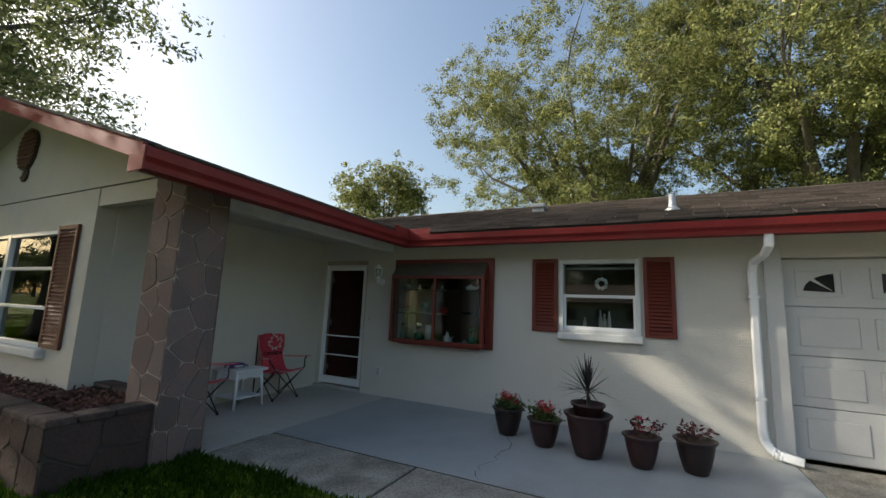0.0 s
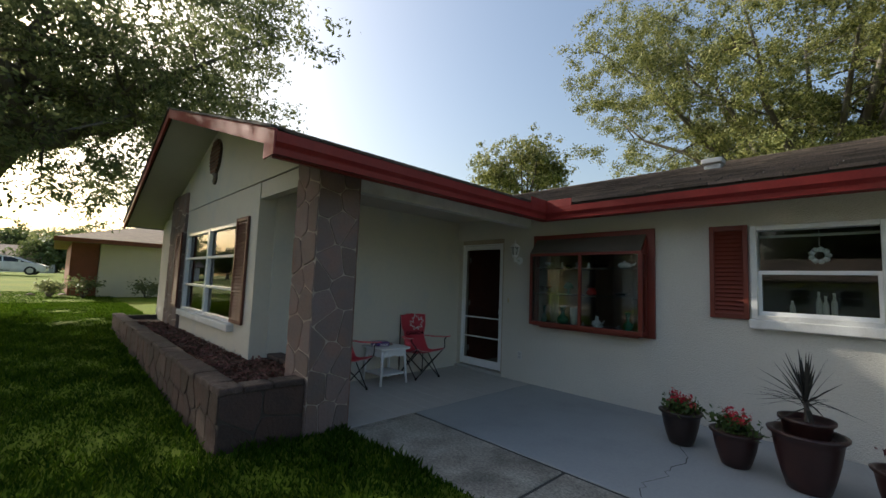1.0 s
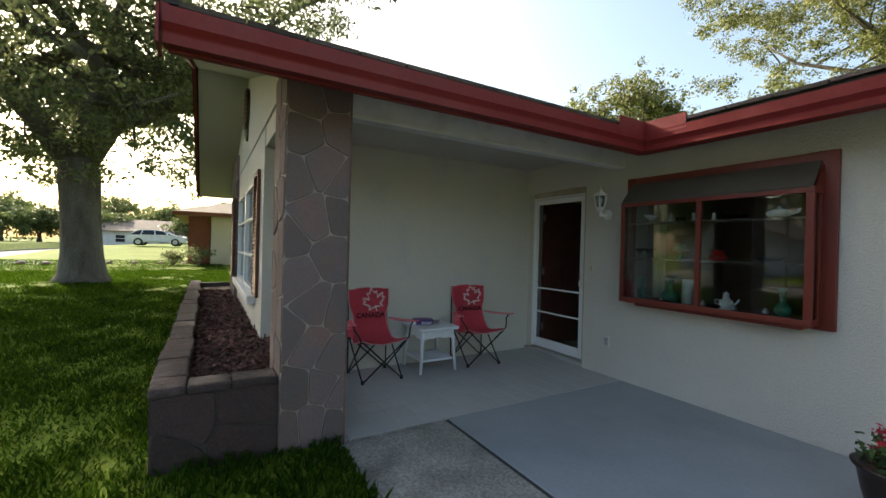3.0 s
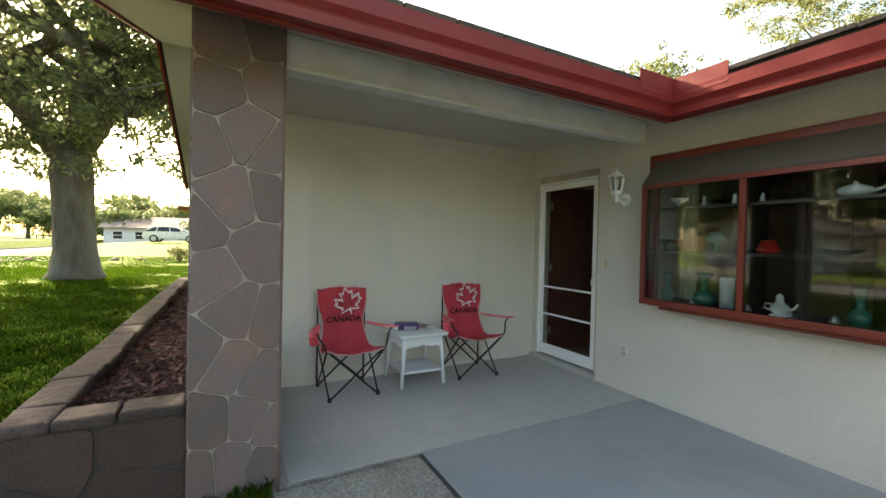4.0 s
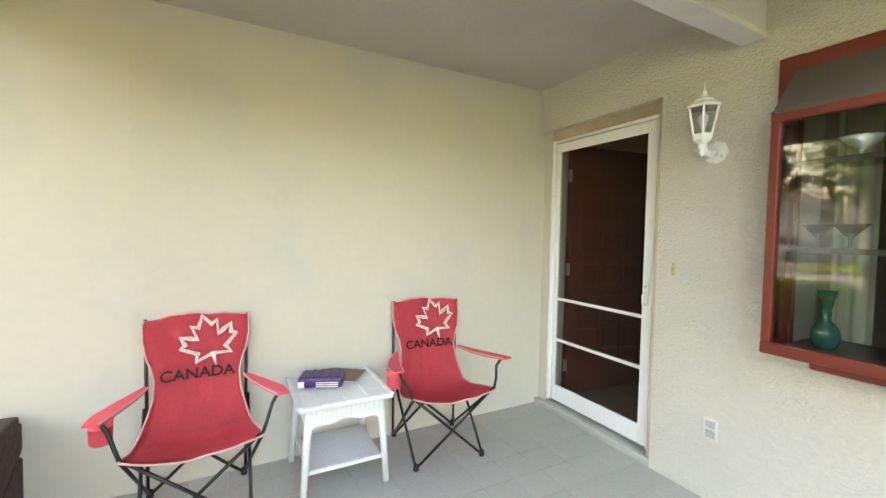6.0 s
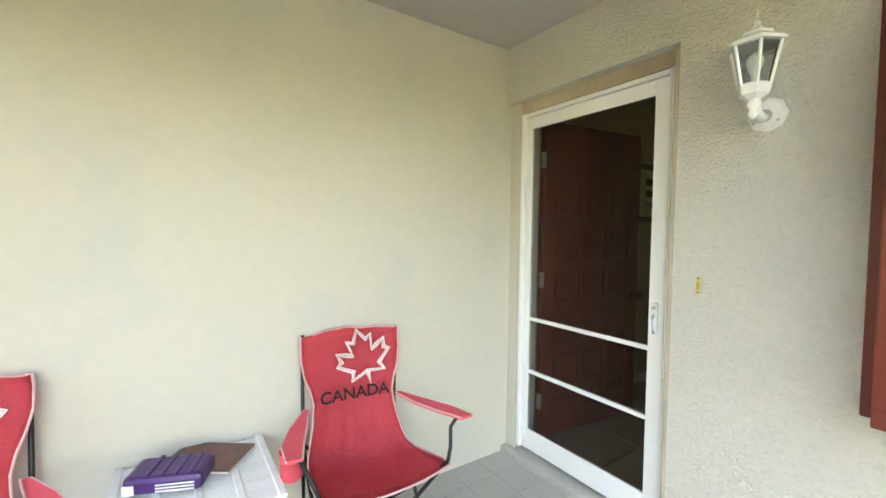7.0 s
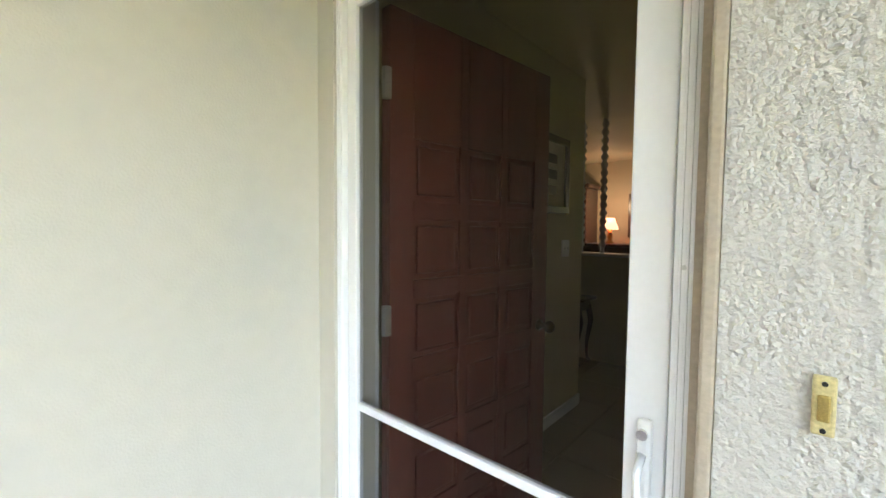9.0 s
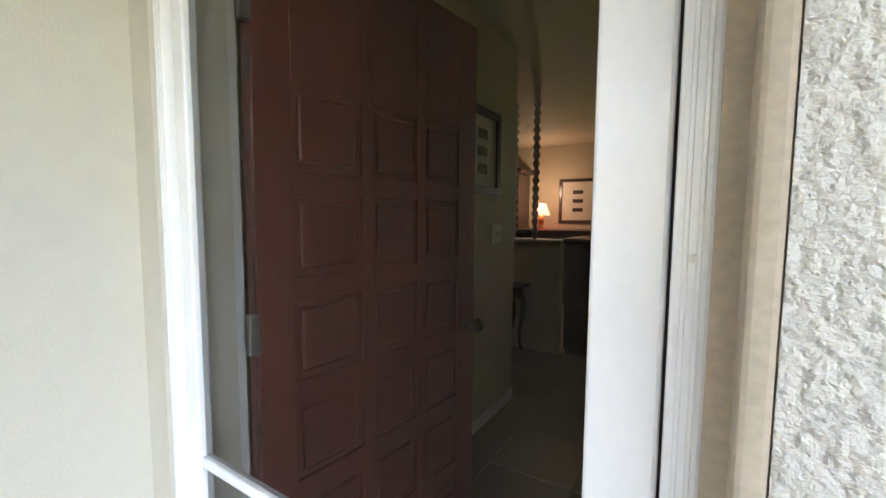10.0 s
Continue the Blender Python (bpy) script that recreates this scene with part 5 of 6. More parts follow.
turned("glass_bowl", "wide clear cut-glass bowl on the middle shelf", "bowl", (2.97, -0.06, SH2), [(0.03, 0), (0.06, 0.015), (0.11, 0.045), (0.105, 0.045), (0.05, 0.018)], M_SHELFGLASS, "glass bowls")
turned("teal_lamp", "teal green glass lamp shade on the shelf", "lamp", (2.22, -0.02, SH2), [(0.03, 0), (0.015, 0.03), (0.012, 0.07), (0.08, 0.09), (0.04, 0.16), (0.01, 0.17)], M_GREENGLASS)
turned("green_vase", "green glass vase on the window ledge", "vase", (2.16, -0.06, SH0), vase(0.085, 0.25), M_GREENGLASS, "green vases")
turned("green_vase", "slender green glass bottle on the window ledge", "vase", (1.86, -0.06, SH0), vase(0.05, 0.24), M_GREENGLASS, "green vases")
turned("green_vase", "green glass vase on the window ledge", "vase", (3.06, -0.06, SH0), vase(0.06, 0.22), M_GREENGLASS, "green vases")
turned("paper_roll", "white paper towel roll standing on the ledge", "paper roll", (2.32, -0.05, SH0), [(0.02, 0.0), (0.05, 0.001), (0.05, 0.23), (0.02, 0.231)], M_CHINA)
for x in (2.08, 2.47, 2.72, 2.95):
    turned("trinket", "small dark trinket on the window ledge", "trinket", (x, -0.07, SH0), [(0.025, 0), (0.03, 0.01), (0.02, 0.03), (0.012, 0.045), (0.001, 0.05)], M_STEEL, "trinkets")
t = turned("teapot", "small white china teapot ornament with a bird", "teapot", (2.68, -0.11, SH0), [(0.03, 0), (0.06, 0.004), (0.06, 0.01), (0.035, 0.02), (0.055, 0.045), (0.05, 0.075), (0.028, 0.09), (0.02, 0.12), (0.024, 0.135), (0.001, 0.155)], M_CHINA)
part("handle", tube(bmesh.new(), [(-0.05, 0, 0.08), (-0.085, 0, 0.075), (-0.09, 0, 0.05), (-0.05, 0, 0.035)], 0.006, 6), M_CHINA, t, smooth=True)
part("spout", tube(bmesh.new(), [(0.045, 0, 0.045), (0.08, 0, 0.06), (0.10, 0, 0.095)], [0.012, 0.009, 0.007], 6), M_CHINA, t, smooth=True)

# ---- garage door, downspout ----
gar = tagged(new("garage_door"), "white panelled sectional garage door with arched lights", "garage door", "", "structure")
gx0, gx1 = 6.75, 11.69
for k in range(4):
    z0 = 0.033 + k * 0.533
    sec = part("section", boxbm(gx0, gx1, 0.10, 0.14, z0, z0 + 0.526, bevel=0.006), M_GARAGE, gar)
    x = gx0 + 0.127
    while x + 0.45 < gx1:
        if k < 3:
            part("raised_panel", boxbm(x, x + 0.50, 0.092, 0.104, z0 + 0.10, z0 + 0.42, bevel=0.010), M_GARAGE, sec)
        else:
            bm = bmesh.new()
            for a in ((x, x + 0.42, 0.10, 0.135), (x, x + 0.42, 0.385, 0.42), (x, x + 0.035, 0.135, 0.385), (x + 0.385, x + 0.42, 0.135, 0.385)):
                box(bm, a[0], a[1], 0.086, 0.104, z0 + a[2], z0 + a[3], bevel=0.004)
            part("light_frame", bm, M_GARAGE, sec)
        x += 0.622
    if k == 3:
        x, i = gx0 + 0.127, 0
        while x + 0.45 < gx1:
            # a quarter sunburst: two dark lights with a bar between
            s = 1 if i % 2 == 0 else -1
            cx = x + 0.36 if s > 0 else x + 0.06
            for a0, a1 in ((6, 40), (48, 84)):
                bm = bmesh.new()
                pl = [(cx - s * 0.03, z0 + 0.155)]
                for q in range(7):
                    a = radians(a0 + (a1 - a0) * q / 6)
                    pl.append((cx - s * 0.30 * math.cos(a), z0 + 0.15 + 0.21 * math.sin(a)))
                prism(bm, pl, "y", 0.0945, 0.0985)
                part("light", bm, M_CARGLASS, sec, "dark glass light")
            x, i = x + 0.622, i + 1
setting("trim", boxbm(6.575, 6.742, -0.028, 0.0, 0.02, 2.30, bevel=0.008), M_GARAGE, "white painted trim board beside the garage door", "trim")
spout = thing("downspout", (6.461, 0.0, 0.0), "white ribbed metal downspout on the front wall", "downspout")


def square_tube(bm, pts, w, d):
    rings = []
    for i, p in enumerate(pts):
        p = Vector(p)
        q = Vector(pts[min(i + 1, len(pts) - 1)]) - Vector(pts[max(i - 1, 0)])
        q.normalize()
        u = Vector((1, 0, 0)) if abs(q.x) < 0.8 else Vector((0, 0, 1))
        u = (u - q * u.dot(q)).normalized()
        v = q.cross(u)
        rings.append([bm.verts.new(p + u * sx * w / 2 + v * sy * d / 2) for sx, sy in ((-1, -0.6), (-0.6, -1), (0.6, -1), (1, -0.6), (1, 0.6), (0.6, 1), (-0.6, 1), (-1, 0.6))])
    for a, b in zip(rings, rings[1:]):
        for k in range(8):
            bm.faces.new((a[k], a[(k + 1) % 8], b[(k + 1) % 8], b[k]))
    bm.faces.new(rings[0])
    bm.faces.new(rings[-1])
    return bm


part("pipe", square_tube(bmesh.new(), [(0, -0.05, 2.02), (0.0, -0.05, 0.25)], 0.085, 0.065), M_WHITE, spout)
part("upper_elbow", square_tube(bmesh.new(), [(0.08, -0.50, 2.36), (0.08, -0.48, 2.24), (0.06, -0.36, 2.16), (0.01, -0.10, 2.10), (0, -0.05, 2.0)], 0.085, 0.065), M_WHITE, spout)
bm = bmesh.new()
pts = [(0.0, -0.05, 0.27), (0.01, -0.06, 0.18), (0.06, -0.09, 0.10), (0.14, -0.13, 0.07), (0.30, -0.19, 0.05)]
square_tube(bm, pts, 0.085, 0.075)
ribs = []
for k in range(9):
    t = k / 8 * 3.0
    i = min(int(t), 2)
    p = Vector(pts[i]).lerp(Vector(pts[i + 1]), t - i)
    q = Vector(pts[i + 1]) - Vector(pts[i])
    ribs.append(square_tube(bmesh.new(), [p - q.normalized() * 0.006, p + q.normalized() * 0.006], 0.095, 0.085))
elbow = part("lower_elbow", bm, M_WHITE, spout, "ribbed lower elbow")
for r in ribs:
    part("rib", r, M_WHITE, elbow)
for z in (0.6, 1.7):
    part("strap", boxbm(-0.055, 0.055, -0.087, 0.0, z, z + 0.03, bevel=0.003), M_WHITE, spout)

# ---- porch furniture ----
LEAF_HALF = [(24, 60), (46, 70), (38, 20), (52, 30), (88, 42), (82, 10), (98, -2), (52, -38), (62, -66), (6, -54)]
LEAF_RAW = [(0, 100)] + LEAF_HALF + [(0, -100)] + [(-x, y) for x, y in reversed(LEAF_HALF)]
LEAF = [(x * math.cos(0.24) - y * math.sin(0.24), x * math.sin(0.24) + y * math.cos(0.24)) for x, y in LEAF_RAW]


def folding_chair(at, rz):
    t = thing("folding_chair", at, "red fabric folding camp chair with white leaf outline print", "chair", "porch chairs", rz)
    # fabric: profile from the front of the seat to the top of the back, with half widths
    prof = [(0.31, 0.455, 0.266), (0.24, 0.440, 0.268), (0.12, 0.405, 0.262), (0.0, 0.385, 0.252), (-0.075, 0.40, 0.238), (-0.115, 0.46, 0.218),
            (-0.140, 0.54, 0.198), (-0.160, 0.62, 0.192), (-0.172, 0.68, 0.205), (-0.182, 0.74, 0.228), (-0.195, 0.82, 0.243), (-0.205, 0.892, 0.244), (-0.210, 0.926, 0.240), (-0.212, 0.944, 0.225)]
    last = len(prof) - 1
    n = 14
    bm = bmesh.new()
    rows = []
    edge_l, edge_r = [], []
    for i, (x, z, w) in enumerate(prof):
        row = []
        for k in range(n + 1):
            u = -1 + 2 * k / n
            sag = (1 - u * u)
            seat = 1.0 if i < 5 else 0.5
            wr = 0.006 * math.sin(5 * u + 1.7 * i) + 0.004 * math.sin(11 * u - 1.3 * i) + (0.006 * math.sin(17 * u + 0.4 * i) if 4 < i < 10 else 0)
            zz = z - 0.040 * sag * (1 if i < 5 else 0) + (0.022 * (1 - sag) if i == last else 0) * -1 + wr
            xx = x - 0.030 * sag * seat * (0 if i < 4 else 1) + wr + (0.012 * sag if i == 0 else 0)
            row.append(bm.verts.new((xx, u * w, zz)))
        rows.append(row)
        edge_l.append(row[0].co.copy())
        edge_r.append(row[-1].co.copy())
    top = [v.co.copy() for v in rows[-1]]
    front = [v.co.copy() for v in rows[0]]
    for a, b in zip(rows, rows[1:]):
        for k in range(n):
            bm.faces.new((a[k], a[k + 1], b[k + 1], b[k]))
    r = bmesh.ops.solidify(bm, geom=bm.faces[:], thickness=0.006)
    fabric = part("seat_fabric", bm, M_CHAIRRED, t, smooth=True)
    bm = bmesh.new()
    for pts in (edge_l, edge_r, top, front):
        tube(bm, pts, 0.005, 6)
    part("piping", bm, M_PIPING, fabric, "pale piping", smooth=True)

    def back_point(u, z, lift):
        """A place on the front of the back, u across and z up, lifted off the cloth."""
        for (xa, za, wa), (xb, zb, wb) in zip(prof[5:], prof[6:]):
            if za <= z <= zb:
                k = (z - za) / (zb - za)
                x = xa + (xb - xa) * k
                w = wa + (wb - wa) * k
                s = 1 - min(1, (u / w) ** 2)
                return Vector((x - 0.030 * s * 0.5 + lift + 0.012, u, z))
        return Vector((prof[-1][0] + lift, u, z))
    # leaf outline: three parallel bands
    m = len(LEAF)
    for j, (off, wd) in enumerate(((0.0, 0.0036), (0.0095, 0.0026), (0.0170, 0.0024))):
        bm = bmesh.new()
        ring = []
        for i in range(m):
            p, a, b = Vector(LEAF[i]), Vector(LEAF[i - 1]), Vector(LEAF[(i + 1) % m])
            d = (p - a).normalized() + (b - p).normalized()
            d = d.normalized() if d.length > 1e-4 else (b - p).normalized()
            nn = Vector((d.y, -d.x))
            q = p * 0.00142
            ring.append([bm.verts.new(back_point(0.050 + e.x, 0.802 + e.y, 0.016)) for e in (q + nn * (off - wd), q + nn * (off + wd))])
        for i in range(m):
            a, b = ring[i], ring[(i + 1) % m]
            bm.faces.new((a[0], b[0], b[1], a[1]))
        part("leaf_print", bm, M_PRINTWHITE, fabric, "white maple leaf outline print")
    # the word
    cu = bpy.data.curves.new("word", "FONT")
    cu.body, cu.size, cu.align_x, cu.extrude, cu.offset = "CANADA", 0.074, "CENTER", 0.0005, 0.0012
    tmp = bpy.data.objects.new("word", cu)
    scene.collection.objects.link(tmp)
    me = bpy.data.meshes.new_from_object(tmp)
    bpy.data.objects.remove(tmp)
    for v in me.vertices:
        v.co = back_point(v.co.x * 1.08, 0.618 + v.co.y, 0.018 + v.co.z)
    me.materials.append(M_PRINTDARK)
    o = new("word_print", me)
    o.parent = fabric
    tagged(o, "dark printed word")

    def rod(name, pts, r=0.0085):
        return part(name, tube(bmesh.new(), pts, r, 8), M_IRON, t, "", smooth=True)
    for s in (-1, 1):
        rod("back_post", [(-0.215, s * 0.228, 0.02), (-0.222, s * 0.232, 0.93)])
        rod("front_leg_cross", [(0.225, s * 0.215, 0.015), (0.285, -s * 0.255, 0.45)])
        rod("side_leg_cross", [(0.225, s * 0.222, 0.015), (-0.215, s * 0.240, 0.47)])
        rod("side_leg_cross", [(-0.215, s * 0.222, 0.015), (0.285, s * 0.265, 0.45)])
        rod("back_leg_cross", [(-0.215, s * 0.215, 0.015), (-0.20, -s * 0.235, 0.42)])
        rod("arm_post", [(0.285, s * 0.262, 0.44), (0.27, s * 0.285, 0.50), (0.22, s * 0.315, 0.56), (0.24, s * 0.34, 0.615)])
        for x in (0.225, -0.215):
            part("foot", lathe(bmesh.new(), [(0.016, 0), (0.018, 0.01), (0.014, 0.035), (0.009, 0.04)], (x, s * 0.22, 0), 10), M_RUBBER, t, "black plastic foot")
        bm = bmesh.new()
        a = [(-0.16, 0.225, 0.60), (-0.02, 0.285, 0.595), (0.14, 0.335, 0.605), (0.29, 0.355, 0.625)]
        prev = None
        for (x, y, z), w in zip(a, (0.012, 0.035, 0.042, 0.028)):
            ring = [bm.verts.new((x, s * (y - w), z)), bm.verts.new((x, s * (y + w), z + 0.004)), bm.verts.new((x, s * (y + w), z - 0.006)), bm.verts.new((x, s * (y - w), z - 0.010))]
            if prev:
                for k in range(4):
                    bm.faces.new((prev[k], prev[(k + 1) % 4], ring[(k + 1) % 4], ring[k]))
            else:
                bm.faces.new(ring)
            prev = ring
        bm.faces.new(prev)
        arm = part("armrest", bm, M_CHAIRRED, t)
        bm = bmesh.new()
        for e in (-1, 1):
            tube(bm, [(x, s * (y + e * w), z + 0.001) for (x, y, z), w in zip(a, (0.012, 0.035, 0.042, 0.028))], 0.004, 6)
        part("piping", bm, M_PIPING, arm, "pale piping")
        if s < 0:
            part("cup_holder", lathe(bmesh.new(), [(0.030, -0.11), (0.040, -0.10), (0.043, 0.0), (0.046, 0.0), (0.034, -0.105)], (0.17, s * 0.345, 0.602), 14), M_CHAIRRED, arm, "red mesh cup holder", smooth=True)
    return t


folding_chair((0.285, -2.395, 0.0), 2.0)
folding_chair((0.258, -1.052, 0.0), -4.0)

side = thing("wicker_table", (0.25, -1.70, 0.0), "white painted wicker side table with a lower shelf", "table", "", 0.0)
part("tabletop", boxbm(-0.235, 0.255, -0.255, 0.255, 0.475, 0.505, bevel=0.012), M_WICKER, side)
rail = bmesh.new()
for k in range(5):
    box(rail, -0.24, 0.26, -0.26 + k * 0.122, -0.232 + k * 0.122, 0.499, 0.511, bevel=0.005)
part("woven_band", rail, M_WICKER, side)
for sy in (-1, 1):
    for sx in (-1, 1):
        part("leg", tube(bmesh.new(), [(0.01 + sx * 0.185, sy * 0.19, 0.475), (0.01 + sx * 0.20, sy * 0.205, 0.30), (0.01 + sx * 0.215, sy * 0.225, 0.0)], [0.022, 0.020, 0.017], 10), M_WICKER, side, smooth=True)


def apron_poly(h0):
    pts = [(-0.19, 0.475), (0.19, 0.475)]
    for k in range(13):
        u = 0.19 - 0.38 * k / 12
        pts.append((u, h0 + 0.010 * math.cos(u * 40) - 0.035 * (abs(u) / 0.19) ** 3))
    return pts


for sx in (-1, 1):
    part("apron", prism(bmesh.new(), apron_poly(0.392), "x", 0.01 + sx * 0.197 - 0.008, 0.01 + sx * 0.197 + 0.008), M_WICKER, side)
    part("apron", prism(bmesh.new(), [(p[0] + 0.01, p[1]) for p in apron_poly(0.392)], "y", sx * 0.203 - 0.008, sx * 0.203 + 0.008), M_WICKER, side)
part("shelf", boxbm(-0.19, 0.21, -0.205, 0.205, 0.125, 0.145, bevel=0.006), M_WICKER, side)
cane_mesh = mesh_of(boxbm(-0.185, 0.205, -0.006, 0.006, 0.143, 0.150), "cane", M_WICKER)
for k in range(22):
    o = new("cane", cane_mesh)
    o.parent, o.location = side, (0, -0.195 + k * 0.0186, 0)
for k in range(15):
    for sx in (-1, 1):
        y = -0.18 + k * 0.0257
        part("rib", tube(bmesh.new(), [(0.01 + sx * 0.207, y, 0.415), (0.01 + sx * 0.207, y, 0.47)], 0.005, 6), M_WICKER, side)

bk = thing("paper_pack", (0.22, -1.78, 0.512), "purple and white wrapped packet lying on the table", "packet", "", 68)
part("wrapper", boxbm(-0.125, 0.125, -0.075, 0.075, 0.0, 0.062, bevel=0.018), M_PURPLE, bk)
part("label_patch", boxbm(-0.12, -0.085, -0.077, -0.03, 0.006, 0.04), M_PRINTWHITE, bk, "white label patch")
for k in range(4):
    part("fold", boxbm(-0.06 + k * 0.045, -0.045 + k * 0.045, -0.068, 0.068, 0.058, 0.066, bevel=0.003), M_PURPLE, bk)
for k in range(3):
    part("print_bar", boxbm(-0.02 + 0.0 * k, 0.10, -0.0775, -0.0745, 0.010 + 0.011 * k, 0.015 + 0.011 * k), M_PRINTWHITE, bk)
bk = thing("magazine", (0.12, -1.66, 0.512), "dark glossy magazine lying on the table", "magazine", "", 55)
part("pages", boxbm(-0.14, 0.14, -0.10, 0.10, 0.0, 0.008, bevel=0.002), M_PAPER, bk)
part("cover", boxbm(-0.141, 0.141, -0.101, 0.101, 0.008, 0.011, bevel=0.001), M_BOOKDARK, bk)


# ---- flower pots ----
def pot(at, r, h, kind, seed, mat, label, category="potted plant"):
    rng, rr = np.random.default_rng(seed), random.Random(seed)
    t = thing("flower_pot", at, label, category, "pots along the wall", rr.uniform(0, 360))
    body = part("pot", lathe(bmesh.new(), [(r * 0.50, 0), (r * 0.58, 0.008), (r * 0.70, h * 0.22), (r * 0.84, h * 0.52), (r * 0.93, h * 0.80), (r * 0.95, h * 0.88), (r * 1.07, h * 0.94), (r * 1.10, h * 0.985), (r * 0.98, h),
                                          (r * 0.90, h * 0.97), (r * 0.86, h * 0.90)], n=28), mat, t, "glazed ceramic pot", smooth=True)
    part("soil", lathe(bmesh.new(), [(r * 0.88, h * 0.88), (r * 0.6, h * 0.92), (0.001, h * 0.93)], n=20), M_MULCHBED, t)
    if kind == "spike":
        up = part("upper_pot", lathe(bmesh.new(), [(r * 0.5, 0), (r * 0.56, 0.01), (r * 0.68, h * 0.35), (r * 0.78, h * 0.40), (r * 0.78, h * 0.45), (r * 0.72, h * 0.44), (r * 0.62, h * 0.36)], (0, 0, h * 0.78), 26), mat, t, "smaller pot set in the large one", smooth=True)
        part("soil", lathe(bmesh.new(), [(r * 0.66, h * 1.13), (r * 0.4, h * 1.15), (0.001, h * 1.16)], n=18), M_MULCHBED, up)
        base = h * 1.16
        part("stem", tube(bmesh.new(), [(0, 0, base - 0.02), (0.005, 0, base + 0.16)], [0.016, 0.011], 8), M_BARK, t)
        qs = []
        for k in range(64):
            a, el = rr.uniform(0, 2 * math.pi), radians(rr.choice((rr.uniform(-20, 15), rr.uniform(-5, 40), rr.uniform(55, 88))))
            ln, wd = rr.uniform(0.28, 0.42), rr.uniform(0.008, 0.013)
            d = Vector((math.cos(a) * math.cos(el), math.sin(a) * math.cos(el), math.sin(el)))
            s = Vector((-math.sin(a), math.cos(a), 0))
            o = Vector((0.003, 0, base + 0.10 + 0.08 * rr.random()))
            p = [o + d * ln * f - Vector((0, 0, 0.10 * ln * f * f)) for f in (0, 0.5, 1)]
            qs.append([p[0] - s * wd * 0.5, p[0] + s * wd * 0.5, p[1] + s * wd, p[1] - s * wd])
            qs.append([p[1] - s * wd, p[1] + s * wd, p[2] + s * wd * 0.1, p[2] - s * wd * 0.1])
        quads_object("spiky_leaves", qs, M_SPIKELEAF, t)
        return t
    cen = [(rr.gauss(0, r * 0.42), rr.gauss(0, r * 0.42), h + rr.uniform(0.01, 0.11)) for _ in range(26 if kind == "flower" else 9)]
    stems = bmesh.new()
    for c in cen:
        tube(stems, [(c[0] * 0.4, c[1] * 0.4, h * 0.9), (c[0] * 0.8, c[1] * 0.8, h + (c[2] - h) * 0.6), c], [0.004, 0.003, 0.002], 5)
    part("stems", stems, M_PLANTLEAF, t)
    quads_object("leaves", leaves_at(cen, r * 0.20, 14, 0.026, rng, 0.8), M_DARKLEAF if kind in ("dark", "sparse") else M_PLANTLEAF, t)
    if kind in ("flower", "dark"):
        fl = [(c[0] * 0.85, c[1] * 0.85, c[2] + 0.035) for c in cen[: 12 if kind == "flower" else 4]]
        quads_object("blossoms", leaves_at(fl, r * 0.13, 28, 0.016, rng, 0.9), M_PETAL, t)
    return t


pot((3.86, -0.80, 0.0), 0.175, 0.31, "flower", 1, M_POT, "brown glazed pot with red begonias")
pot((4.33, -0.98, 0.0), 0.175, 0.29, "flower", 2, M_POTRED, "dark red glazed pot with red begonias")
pot((4.80, -1.06, 0.0), 0.225, 0.43, "spike", 3, M_POTRED, "large glazed pot with a spiky dracaena in a smaller pot")
pot((5.30, -1.08, 0.0), 0.165, 0.30, "dark", 4, M_POTRED, "dark red glazed pot with purple-leaved coleus")
pot((5.76, -0.96, 0.0), 0.175, 0.31, "sparse", 5, M_POT, "brown glazed pot with sparse trailing plants")


